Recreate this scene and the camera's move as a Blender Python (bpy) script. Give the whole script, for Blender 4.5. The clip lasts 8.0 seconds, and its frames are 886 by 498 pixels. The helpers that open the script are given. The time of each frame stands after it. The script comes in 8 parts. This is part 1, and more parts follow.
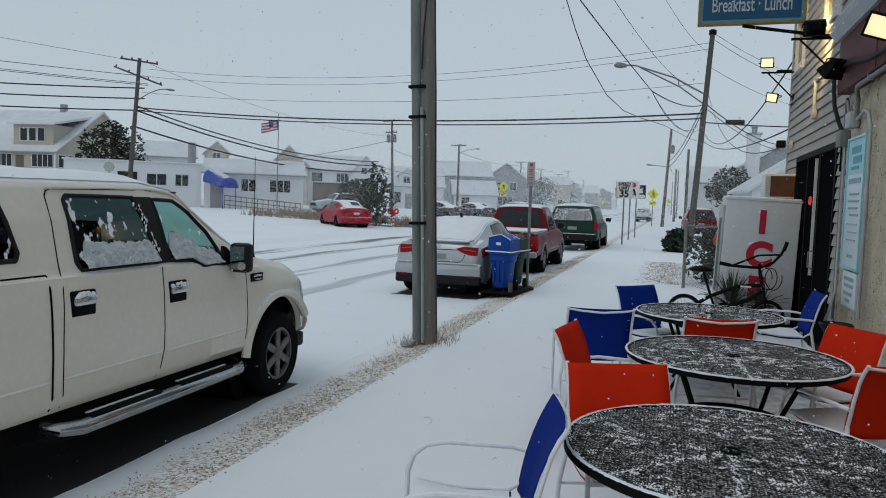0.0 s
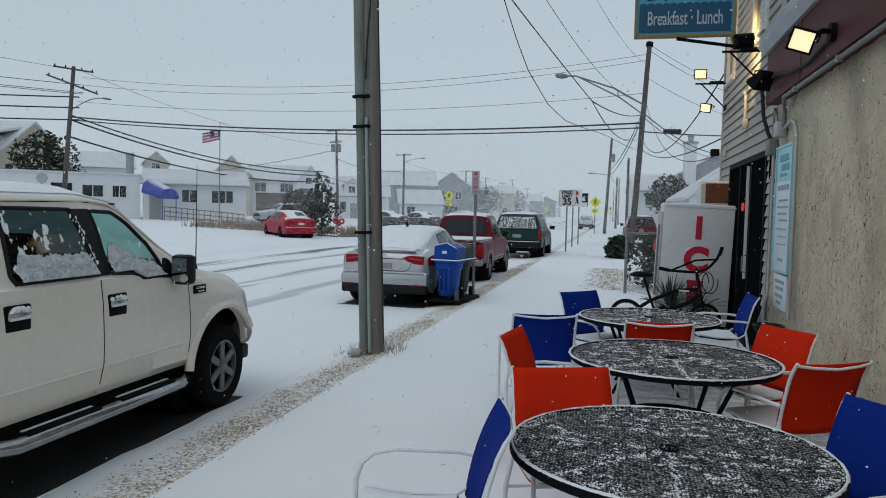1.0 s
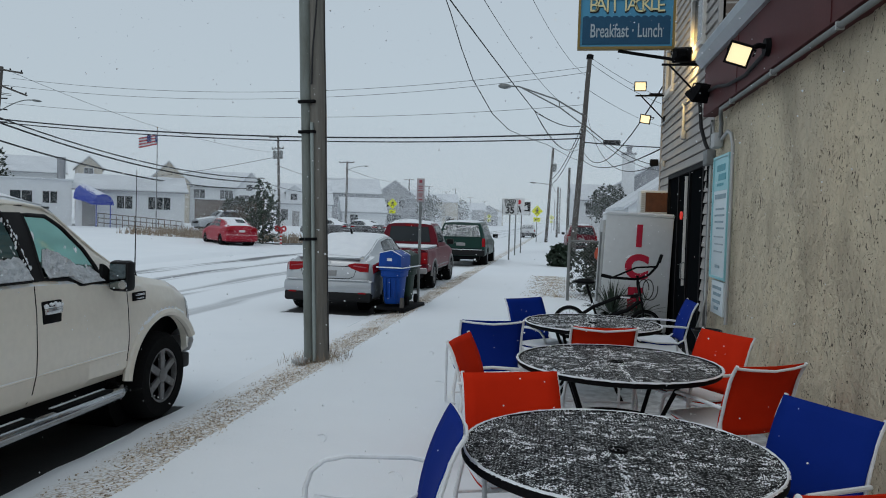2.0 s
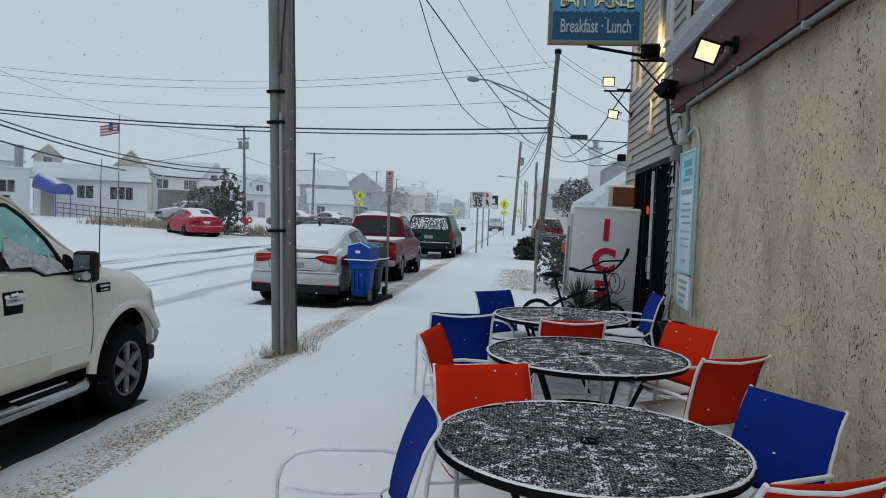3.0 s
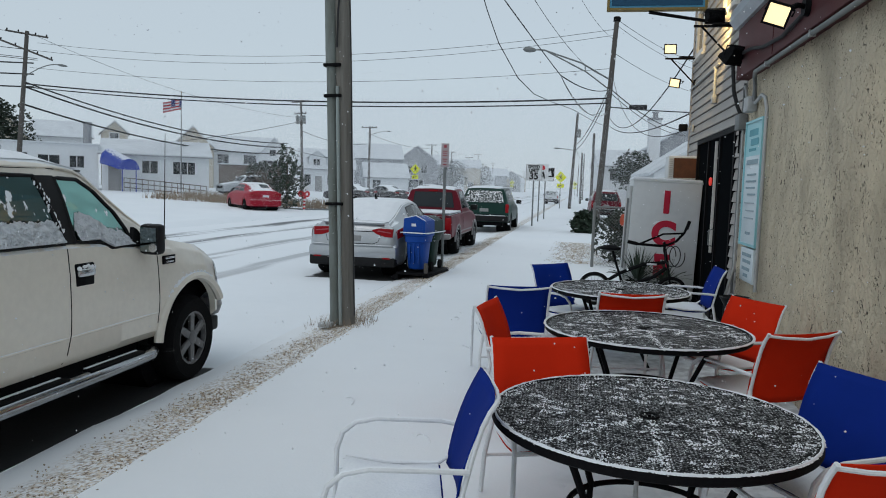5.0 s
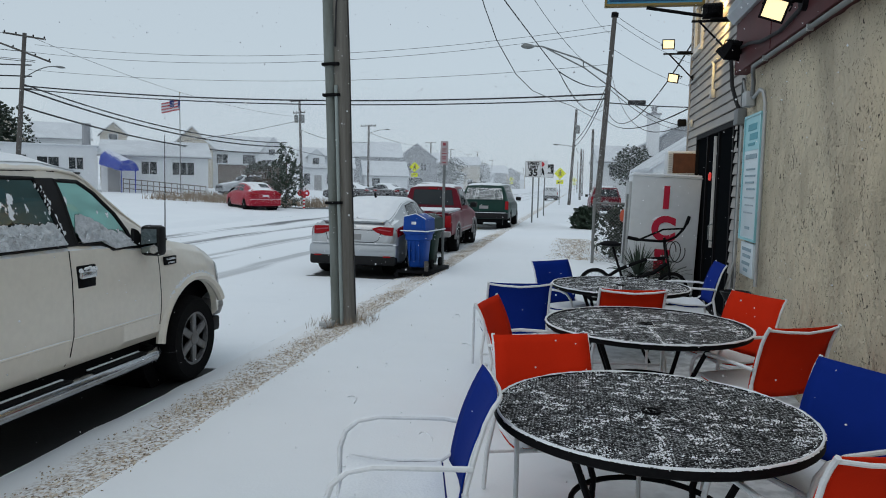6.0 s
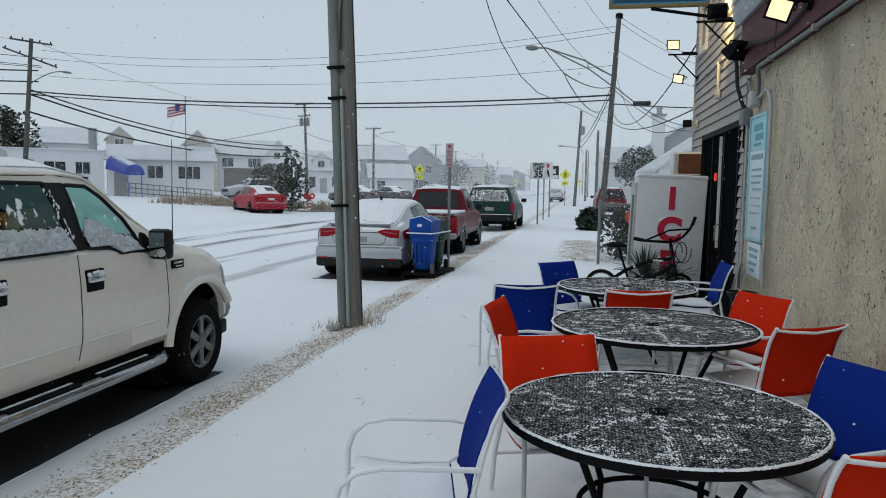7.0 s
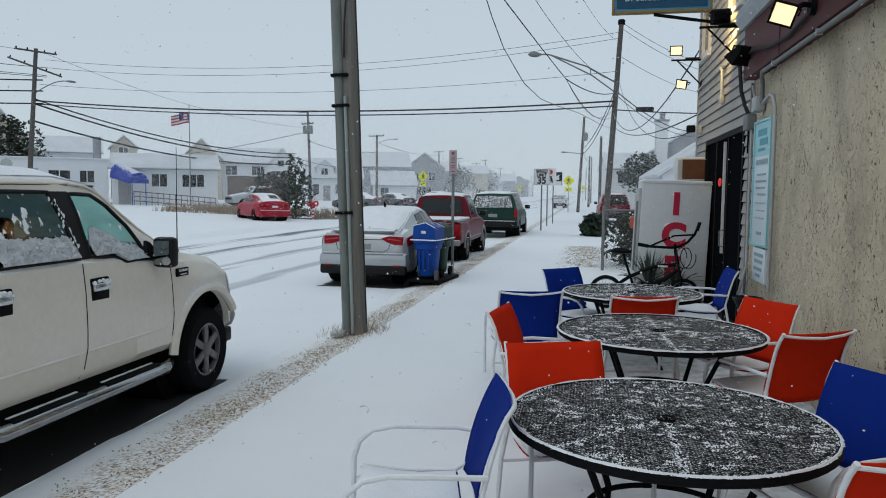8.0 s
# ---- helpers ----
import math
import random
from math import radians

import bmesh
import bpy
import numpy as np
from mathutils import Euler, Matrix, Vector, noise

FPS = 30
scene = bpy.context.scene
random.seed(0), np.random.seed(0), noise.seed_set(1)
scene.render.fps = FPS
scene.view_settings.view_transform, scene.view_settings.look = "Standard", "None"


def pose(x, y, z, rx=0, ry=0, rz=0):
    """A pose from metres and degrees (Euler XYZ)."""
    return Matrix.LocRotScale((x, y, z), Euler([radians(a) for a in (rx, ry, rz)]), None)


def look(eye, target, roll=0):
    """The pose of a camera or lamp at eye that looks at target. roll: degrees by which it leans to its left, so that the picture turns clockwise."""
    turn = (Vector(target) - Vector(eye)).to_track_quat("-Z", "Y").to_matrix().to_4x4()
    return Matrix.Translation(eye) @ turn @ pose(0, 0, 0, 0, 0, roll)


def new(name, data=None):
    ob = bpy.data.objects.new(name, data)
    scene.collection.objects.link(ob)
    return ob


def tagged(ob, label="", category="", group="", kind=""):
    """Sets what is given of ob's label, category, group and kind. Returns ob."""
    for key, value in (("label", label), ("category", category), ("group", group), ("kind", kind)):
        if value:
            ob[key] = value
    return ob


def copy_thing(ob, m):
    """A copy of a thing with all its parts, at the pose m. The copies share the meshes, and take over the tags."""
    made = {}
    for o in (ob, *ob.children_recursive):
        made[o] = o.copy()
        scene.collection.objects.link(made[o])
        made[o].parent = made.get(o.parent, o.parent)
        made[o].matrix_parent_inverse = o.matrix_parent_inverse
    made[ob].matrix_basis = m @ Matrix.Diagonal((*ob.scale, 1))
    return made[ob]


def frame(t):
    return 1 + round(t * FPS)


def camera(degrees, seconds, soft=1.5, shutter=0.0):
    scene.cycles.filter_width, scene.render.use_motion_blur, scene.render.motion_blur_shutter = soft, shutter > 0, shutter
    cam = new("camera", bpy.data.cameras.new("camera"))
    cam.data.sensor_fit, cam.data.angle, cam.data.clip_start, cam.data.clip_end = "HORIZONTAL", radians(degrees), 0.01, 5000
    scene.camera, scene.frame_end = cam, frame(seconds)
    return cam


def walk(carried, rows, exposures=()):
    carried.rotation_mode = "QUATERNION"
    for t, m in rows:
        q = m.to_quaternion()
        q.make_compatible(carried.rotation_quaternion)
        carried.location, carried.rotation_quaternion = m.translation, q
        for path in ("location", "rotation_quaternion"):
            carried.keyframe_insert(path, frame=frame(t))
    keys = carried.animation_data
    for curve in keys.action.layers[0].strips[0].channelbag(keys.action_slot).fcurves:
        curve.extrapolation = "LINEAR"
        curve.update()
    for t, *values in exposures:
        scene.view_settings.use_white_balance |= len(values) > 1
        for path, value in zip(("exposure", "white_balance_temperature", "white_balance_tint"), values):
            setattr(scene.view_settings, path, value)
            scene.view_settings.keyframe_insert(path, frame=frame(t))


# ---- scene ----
cam = camera(62.0, 8.0, soft=1.0)
PATH = [
    (0, (0.075, -0.011, 1.743), (-0.516, 1.895, 1.611), 1.9),
    (0.5, (0.115, -0.019, 1.744), (-0.355, 1.922, 1.626), 1.2),
    (1, (0.092, -0.051, 1.741), (-0.36, 1.895, 1.638), 1.4),
    (1.5, (0.073, -0.067, 1.73), (-0.365, 1.883, 1.675), 1.5),
    (2, (0.051, -0.05, 1.721), (-0.25, 1.926, 1.645), 1.7),
    (3.5, (0.013, -0.059, 1.715), (-0.195, 1.927, 1.622), 2.2),
    (4, (0.008, -0.072, 1.709), (-0.237, 1.911, 1.614), 2.0),
    (4.5, (-0.002, -0.049, 1.713), (-0.323, 1.921, 1.59), 1.8),
    (5, (0.005, -0.035, 1.711), (-0.351, 1.926, 1.541), 1.9),
    (6.5, (0.005, -0.055, 1.717), (-0.353, 1.904, 1.541), 1.0),
    (7, (0.002, -0.06, 1.715), (-0.369, 1.898, 1.544), 0.9),
    (7.5, (-0.003, -0.062, 1.713), (-0.386, 1.894, 1.554), 0.7),
    (8, (-0.008, -0.054, 1.715), (-0.389, 1.904, 1.562), 0.6),
]
walk(cam, [(t, look(eye, target, roll)) for t, eye, target, roll in PATH], [(0, -0.13), (1.5, -0.09), (2, -0.11), (3.5, 0.03), (8, 0.03)])

# ---- world and light ----
world = bpy.data.worlds.new("overcast_sky")
scene.world = world
world.use_nodes = True
wt = world.node_tree
wt.nodes.clear()
w_out = wt.nodes.new("ShaderNodeOutputWorld")
w_bg = wt.nodes.new("ShaderNodeBackground")
w_sky = wt.nodes.new("ShaderNodeTexSky")
w_sky.sky_type = "NISHITA"
w_sky.sun_disc = False
w_sky.sun_elevation = radians(32)
w_sky.sun_rotation = radians(200)
w_hsv = wt.nodes.new("ShaderNodeMix")
w_hsv.data_type = "RGBA"
w_hsv.inputs["Factor"].default_value = 0.9
w_hsv.inputs["B"].default_value = (4.68, 5.45, 6.04, 1)   # snow cloud
wt.links.new(w_sky.outputs["Color"], w_hsv.inputs["A"])
wt.links.new(w_hsv.outputs["Result"], w_bg.inputs["Color"])
w_bg.inputs["Strength"].default_value = 0.112
wt.links.new(w_bg.outputs["Background"], w_out.inputs["Surface"])
sun = new("sun", bpy.data.lights.new("sun", "SUN"))
sun.data.energy, sun.data.angle, sun.data.color = 0.5, radians(40), (1.0, 0.97, 0.94)
sun.matrix_world = look((-8, -20, 30), (0, 0, 0))

# ---- materials ----


def nd(m, kind, **kw):
    n = m.node_tree.nodes.new(kind)
    for k, v in kw.items():
        n.inputs[k.replace("_", " ")].default_value = v
    return n


def base_mat(name):
    m = bpy.data.materials.new(name)
    m.use_nodes = True
    return m, m.node_tree.nodes["Principled BSDF"], m.node_tree.links


def noise_fac(m, scale, detail=4.0, lo=0.35, hi=0.65, coord="Object", stretch=(1, 1, 1)):
    """A 0..1 mask from noise at a real-world scale."""
    tc = nd(m, "ShaderNodeTexCoord")
    mp = nd(m, "ShaderNodeMapping")
    mp.inputs["Scale"].default_value = stretch
    n = nd(m, "ShaderNodeTexNoise", Scale=scale, Detail=detail)
    r = nd(m, "ShaderNodeMapRange")
    r.inputs["From Min"].default_value, r.inputs["From Max"].default_value = lo, hi
    L = m.node_tree.links
    L.new(tc.outputs[coord], mp.inputs["Vector"])
    L.new(mp.outputs["Vector"], n.inputs["Vector"])
    L.new(n.outputs["Fac"], r.inputs["Value"])
    return r.outputs["Result"], n.outputs["Fac"]


def mixc(m, fac, a, b):
    x = nd(m, "ShaderNodeMix")
    x.data_type = "RGBA"
    L = m.node_tree.links
    for sock, v in (("A", a), ("B", b)):
        if isinstance(v, tuple):
            x.inputs[sock].default_value = (*v[:3], 1)
        else:
            L.new(v, x.inputs[sock])
    if isinstance(fac, float):
        x.inputs["Factor"].default_value = fac
    else:
        L.new(fac, x.inputs["Factor"])
    return x.outputs["Result"]


def maths(m, op, a, b=0.0):
    x = nd(m, "ShaderNodeMath")
    x.operation = op
    for i, v in enumerate((a, b)):
        if isinstance(v, (int, float)):
            x.inputs[i].default_value = v
        else:
            m.node_tree.links.new(v, x.inputs[i])
    return x.outputs[0]


def bump(m, p, height, strength, dist):
    b = nd(m, "ShaderNodeBump", Strength=strength, Distance=dist)
    m.node_tree.links.new(height, b.inputs["Height"])
    m.node_tree.links.new(b.outputs["Normal"], p.inputs["Normal"])


SNOW = (0.80, 0.83, 0.86)


def surf(name, col, rough=0.6, metal=0.0, col2=None, scale=6.0, fine=60.0, bmp=0.15, bdist=0.003, snow=0.0, edge=0.62, coat=0.0,
         stretch=(1, 1, 1), snow_scale=9.0, spec=None):
    """Two scales of colour change, fine relief, and settled snow on faces that look up (snow: 0 none .. 1 full)."""
    m, p, L = base_mat(name)
    col2 = col2 or tuple(c * 0.75 for c in col)
    big, _ = noise_fac(m, scale, 5, 0.3, 0.7, stretch=stretch)
    small, raw = noise_fac(m, fine, 3, 0.3, 0.7, stretch=stretch)
    c = mixc(m, maths(m, "MULTIPLY", big, 0.8), col, col2)
    c = mixc(m, maths(m, "MULTIPLY", small, 0.22), c, tuple(min(1, x * 1.25 + 0.01) for x in col))
    rg = rough
    if snow > 0:
        g = nd(m, "ShaderNodeNewGeometry")
        sp = nd(m, "ShaderNodeSeparateXYZ")
        L.new(g.outputs["Normal"], sp.inputs[0])
        _, nz = noise_fac(m, snow_scale, 6)
        h = maths(m, "ADD", sp.outputs["Z"], maths(m, "MULTIPLY", maths(m, "SUBTRACT", nz, 0.5), 1.0 if snow < 0.95 else 0.35))
        r = nd(m, "ShaderNodeMapRange")
        r.inputs["From Min"].default_value, r.inputs["From Max"].default_value = edge, edge + 0.08
        r.inputs["To Max"].default_value = min(1.0, snow)
        L.new(h, r.inputs["Value"])
        c = mixc(m, r.outputs["Result"], c, SNOW)
        rg = maths(m, "ADD", maths(m, "MULTIPLY", r.outputs["Result"], 0.9 - rough), rough)
        mt = maths(m, "MULTIPLY", maths(m, "SUBTRACT", 1.0, r.outputs["Result"]), metal)
        L.new(mt, p.inputs["Metallic"])
    else:
        p.inputs["Metallic"].default_value = metal
    L.new(c, p.inputs["Base Color"])
    if isinstance(rg, float):
        p.inputs["Roughness"].default_value = rg
    else:
        L.new(rg, p.inputs["Roughness"])
    p.inputs["Specular IOR Level"].default_value = spec if spec is not None else (0.5 if (coat or metal > 0.2) else 0.18)
    p.inputs["Coat Weight"].default_value = coat
    p.inputs["Coat Roughness"].default_value = 0.12
    if bmp:
        bump(m, p, raw, bmp, bdist)
    return m


def dark_glass(name, col=(0.02, 0.025, 0.028), snow=0.0, size=11):
    m, p, L = base_mat(name)
    p.inputs["Roughness"].default_value = 0.08
    p.inputs["Specular IOR Level"].default_value = 0.3
    if snow:
        f, _ = noise_fac(m, size, 8, snow, snow + 0.03, stretch=(1, 1, 0.7))
        L.new(mixc(m, f, col, SNOW), p.inputs["Base Color"])
        L.new(maths(m, "ADD", maths(m, "MULTIPLY", f, 0.8), 0.08), p.inputs["Roughness"])
    else:
        p.inputs["Base Color"].default_value = (*col, 1)
    return m


def pane_mat(name, tint, snow, size=12):
    """Thin see-through pane with a reflection and flecks of snow stuck to it."""
    m, p, L = base_mat(name)
    out = m.node_tree.nodes["Material Output"]
    tr = nd(m, "ShaderNodeBsdfTransparent")
    tr.inputs["Color"].default_value = (*tint, 1)
    gl = nd(m, "ShaderNodeBsdfGlossy")
    gl.inputs["Roughness"].default_value = 0.03
    fr = nd(m, "ShaderNodeFresnel", IOR=1.45)
    mx = nd(m, "ShaderNodeMixShader")
    L.new(maths(m, "MULTIPLY", fr.outputs["Fac"], 0.8), mx.inputs["Fac"])
    L.new(tr.outputs["BSDF"], mx.inputs[1])
    L.new(gl.outputs["BSDF"], mx.inputs[2])
    p.inputs["Base Color"].default_value = (*SNOW, 1)
    p.inputs["Roughness"].default_value = 0.9
    f, _ = noise_fac(m, size, 8, snow, snow + 0.03, stretch=(1, 1, 0.6))
    m2 = nd(m, "ShaderNodeMixShader")
    L.new(f, m2.inputs["Fac"])
    L.new(mx.outputs["Shader"], m2.inputs[1])
    L.new(p.outputs["BSDF"], m2.inputs[2])
    L.new(m2.outputs["Shader"], out.inputs["Surface"])
    return m


def film_mat():
    """A pane behind a thin layer of snow that lets daylight through."""
    m, p, L = base_mat("snow_film")
    out = m.node_tree.nodes["Material Output"]
    p.inputs["Base Color"].default_value = (*SNOW, 1)
    p.inputs["Roughness"].default_value = 0.9
    tl = nd(m, "ShaderNodeBsdfTranslucent")
    tl.inputs["Color"].default_value = (0.80, 0.88, 0.88, 1)
    f, _ = noise_fac(m, 5, 6, 0.3, 0.7)
    mx = nd(m, "ShaderNodeMixShader")
    L.new(maths(m, "ADD", maths(m, "MULTIPLY", f, 0.35), 0.5), mx.inputs["Fac"])
    L.new(p.outputs["BSDF"], mx.inputs[1])
    L.new(tl.outputs["BSDF"], mx.inputs[2])
    L.new(mx.outputs["Shader"], out.inputs["Surface"])
    return m


def glow_mat(name, col, strength):
    m, p, L = base_mat(name)
    p.inputs["Base Color"].default_value = (*col, 1)
    p.inputs["Emission Color"].default_value = (*col, 1)
    p.inputs["Emission Strength"].default_value = strength
    return m


def snow_ground(name, road=False):
    """Trodden snow; on the road the wheels have cut grey tracks along the street."""
    m, p, L = base_mat(name)
    big, _ = noise_fac(m, 0.35, 5, 0.3, 0.7)
    mid, midraw = noise_fac(m, 3.0, 6, 0.3, 0.7)
    fine, raw = noise_fac(m, 55, 4, 0.3, 0.7)
    c = mixc(m, maths(m, "MULTIPLY", big, 0.5), (0.82, 0.85, 0.88), (0.74, 0.78, 0.82))
    c = mixc(m, maths(m, "MULTIPLY", mid, 0.25), c, (0.84, 0.87, 0.90))
    if road:
        tc = nd(m, "ShaderNodeTexCoord")
        sp = nd(m, "ShaderNodeSeparateXYZ")
        L.new(tc.outputs["Object"], sp.inputs[0])
        _, wob = noise_fac(m, 0.12, 3)
        xx = maths(m, "ADD", sp.outputs["X"], maths(m, "MULTIPLY", maths(m, "SUBTRACT", wob, 0.5), 1.6))
        total = None
        streak, sraw = noise_fac(m, 1.5, 6, 0.40, 0.54, stretch=(2.5, 0.10, 1))
        for cx, wd, amt in ((-12.2, 0.5, 0.9), (-10.5, 0.40, 0.8), (-8.4, 0.36, 0.55), (-6.7, 0.32, 0.42)):
            d = maths(m, "ABSOLUTE", maths(m, "SUBTRACT", xx, cx))
            r = nd(m, "ShaderNodeMapRange")
            r.inputs["From Min"].default_value, r.inputs["From Max"].default_value = wd, wd * 0.4
            r.inputs["To Max"].default_value = amt
            L.new(d, r.inputs["Value"])
            total = r.outputs["Result"] if total is None else maths(m, "MAXIMUM", total, r.outputs["Result"])
        c = mixc(m, maths(m, "MULTIPLY", total, streak), c, (0.10, 0.105, 0.115))
        # bare wet asphalt where a parked truck kept the snow off
        d = maths(m, "MAXIMUM", maths(m, "SUBTRACT", maths(m, "ABSOLUTE", maths(m, "SUBTRACT", sp.outputs["X"], -4.32)), 1.06),
                  maths(m, "SUBTRACT", maths(m, "ABSOLUTE", maths(m, "SUBTRACT", sp.outputs["Y"], 3.6)), 2.75))
        d2 = maths(m, "MAXIMUM", maths(m, "SUBTRACT", maths(m, "ABSOLUTE", maths(m, "SUBTRACT", sp.outputs["X"], -4.2)), 0.84),
                   maths(m, "SUBTRACT", maths(m, "ABSOLUTE", maths(m, "SUBTRACT", sp.outputs["Y"], 15.55)), 2.25))
        d = maths(m, "MINIMUM", d, d2)
        _, en = noise_fac(m, 7, 6)
        d = maths(m, "ADD", d, maths(m, "MULTIPLY", maths(m, "SUBTRACT", en, 0.5), 0.3))
        r = nd(m, "ShaderNodeMapRange")
        r.inputs["From Min"].default_value, r.inputs["From Max"].default_value = 0.06, -0.03
        L.new(d, r.inputs["Value"])
        c = mixc(m, r.outputs["Result"], c, (0.016, 0.0165, 0.018))
    else:
        tc = nd(m, "ShaderNodeTexCoord")
        sp = nd(m, "ShaderNodeSeparateXYZ")
        L.new(tc.outputs["Object"], sp.inputs[0])
        _, wob = noise_fac(m, 1.1, 5)
        _, spot = noise_fac(m, 9, 8)
        inner = nd(m, "ShaderNodeMapRange")
        inner.inputs["From Min"].default_value, inner.inputs["From Max"].default_value = 0.0, 0.9
        L.new(maths(m, "ADD", sp.outputs["X"], maths(m, "MULTIPLY", maths(m, "SUBTRACT", wob, 0.5), 2.2)), inner.inputs["Value"])
        near = nd(m, "ShaderNodeMapRange")
        near.inputs["From Min"].default_value, near.inputs["From Max"].default_value = 10.5, 9.0
        L.new(sp.outputs["Y"], near.inputs["Value"])
        east = nd(m, "ShaderNodeMapRange")
        east.inputs["From Min"].default_value, east.inputs["From Max"].default_value = 2.6, 2.2
        L.new(sp.outputs["X"], east.inputs["Value"])
        bare = nd(m, "ShaderNodeMapRange")
        bare.inputs["From Min"].default_value, bare.inputs["From Max"].default_value = 0.40, 0.60
        L.new(spot, bare.inputs["Value"])
        thin = maths(m, "MULTIPLY", maths(m, "MULTIPLY", maths(m, "MULTIPLY", inner.outputs["Result"], near.outputs["Result"]), east.outputs["Result"]),
                     maths(m, "ADD", maths(m, "MULTIPLY", bare.outputs["Result"], 0.38), 0.26))
        c = mixc(m, thin, c, (0.22, 0.235, 0.26))    # wet paving through thin snow, plus shade by tables and wall as colour
    L.new(c, p.inputs["Base Color"])
    p.inputs["Roughness"].default_value = 0.85
    bump(m, p, maths(m, "ADD", maths(m, "MULTIPLY", raw, 0.3), midraw), 0.35, 0.02)
    return m


def verge_mat():
    m, p, L = base_mat("snowy_gravel")
    v = nd(m, "ShaderNodeTexVoronoi", Scale=62.0)
    tc = nd(m, "ShaderNodeTexCoord")
    L.new(tc.outputs["Object"], v.inputs["Vector"])
    ramp = nd(m, "ShaderNodeValToRGB")
    e = ramp.color_ramp.elements
    e[0].color, e[1].color = (0.13, 0.085, 0.05, 1), (0.68, 0.58, 0.46, 1)
    sp = nd(m, "ShaderNodeSeparateColor")
    L.new(v.outputs["Color"], sp.inputs[0])
    L.new(sp.outputs[0], ramp.inputs["Fac"])
    patch, _ = noise_fac(m, 1.6, 8, 0.22, 0.44)
    grain, _ = noise_fac(m, 34, 5, 0.42, 0.60)
    sx = nd(m, "ShaderNodeSeparateXYZ")
    L.new(tc.outputs["Object"], sx.inputs[0])
    side = nd(m, "ShaderNodeMapRange")
    side.inputs["From Min"].default_value, side.inputs["From Max"].default_value = -3.12, -2.9
    _, wv = noise_fac(m, 2.5, 5)
    L.new(maths(m, "ADD", sx.outputs["X"], maths(m, "MULTIPLY", maths(m, "SUBTRACT", wv, 0.5), 0.35)), side.inputs["Value"])
    f = maths(m, "MULTIPLY", maths(m, "MULTIPLY", maths(m, "MULTIPLY", patch, grain), 0.95), side.outputs["Result"])
    L.new(mixc(m, f, (0.79, 0.81, 0.83), ramp.outputs["Color"]), p.inputs["Base Color"])
    p.inputs["Roughness"].default_value = 0.9
    bump(m, p, v.outputs["Distance"], 0.2, 0.012)
    return m


def stucco_mat():
    m, p, L = base_mat("tan_stucco")
    big, _ = noise_fac(m, 0.9, 6, 0.35, 0.7)
    grime, _ = noise_fac(m, 1.7, 9, 0.48, 0.72, stretch=(1, 1.0, 0.45))
    tc = nd(m, "ShaderNodeTexCoord")
    mp = nd(m, "ShaderNodeMapping")
    mp.inputs["Scale"].default_value = (1, 1.15, 0.85)
    mp.inputs["Rotation"].default_value = (radians(14), 0, 0)
    L.new(tc.outputs["Object"], mp.inputs["Vector"])
    n1 = nd(m, "ShaderNodeTexNoise", Scale=27.0, Detail=3.0, Distortion=1.8)
    n2 = nd(m, "ShaderNodeTexNoise", Scale=70.0, Detail=4.0)
    L.new(mp.outputs["Vector"], n1.inputs["Vector"])
    L.new(mp.outputs["Vector"], n2.inputs["Vector"])
    # hollows of the relief, used for both bump and colour
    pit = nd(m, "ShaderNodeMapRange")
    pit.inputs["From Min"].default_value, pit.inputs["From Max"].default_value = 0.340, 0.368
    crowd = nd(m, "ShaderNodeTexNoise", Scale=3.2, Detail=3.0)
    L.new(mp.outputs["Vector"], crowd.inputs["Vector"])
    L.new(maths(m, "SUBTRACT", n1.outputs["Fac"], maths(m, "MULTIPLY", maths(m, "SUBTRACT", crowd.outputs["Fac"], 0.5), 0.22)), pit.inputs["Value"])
    c = mixc(m, big, (0.68, 0.585, 0.425), (0.54, 0.465, 0.35))
    c = mixc(m, maths(m, "MULTIPLY", grime, 0.7), c, (0.27, 0.225, 0.165))
    # shade inside the pits is put into the colour as near-black brown
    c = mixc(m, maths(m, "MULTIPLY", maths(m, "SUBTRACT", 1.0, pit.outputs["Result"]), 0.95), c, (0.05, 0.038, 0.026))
    L.new(c, p.inputs["Base Color"])
    p.inputs["Roughness"].default_value = 0.92
    h = maths(m, "ADD", maths(m, "MULTIPLY", pit.outputs["Result"], 1.0), maths(m, "MULTIPLY", n2.outputs["Fac"], 0.25))
    n3 = nd(m, "ShaderNodeTexNoise", Scale=11.0, Detail=6.0, Distortion=0.6)
    L.new(mp.outputs["Vector"], n3.inputs["Vector"])
    bump(m, p, maths(m, "ADD", h, maths(m, "MULTIPLY", n3.outputs["Fac"], 1.1)), 1.0, 0.045)
    return m


M = {}
M["snow"] = surf("settled_snow", SNOW, 0.9, col2=(0.72, 0.75, 0.79), scale=5, fine=80, bmp=0.3, bdist=0.01)
M["pavement"] = snow_ground("pavement_snow")
M["road"] = snow_ground("road_snow", True)
M["verge"] = verge_mat()
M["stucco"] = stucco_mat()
M["asphalt"] = surf("asphalt", (0.05, 0.05, 0.052), 0.85)
M["wood_pole"] = surf("weathered_pole", (0.215, 0.205, 0.185), 0.9, col2=(0.10, 0.092, 0.078), scale=6, fine=70, bmp=0.9, bdist=0.012, stretch=(3, 3, 0.16))
M["wood_far"] = surf("far_pole_wood", (0.10, 0.092, 0.085), 0.9)
M["zinc"] = surf("galvanised", (0.20, 0.21, 0.21), 0.55, 0.2, scale=5)
M["pipe"] = surf("weathered_conduit", (0.20, 0.225, 0.215), 0.65, 0.1, col2=(0.085, 0.085, 0.065), scale=4, fine=45, bmp=0.4, stretch=(2, 2, 0.35))
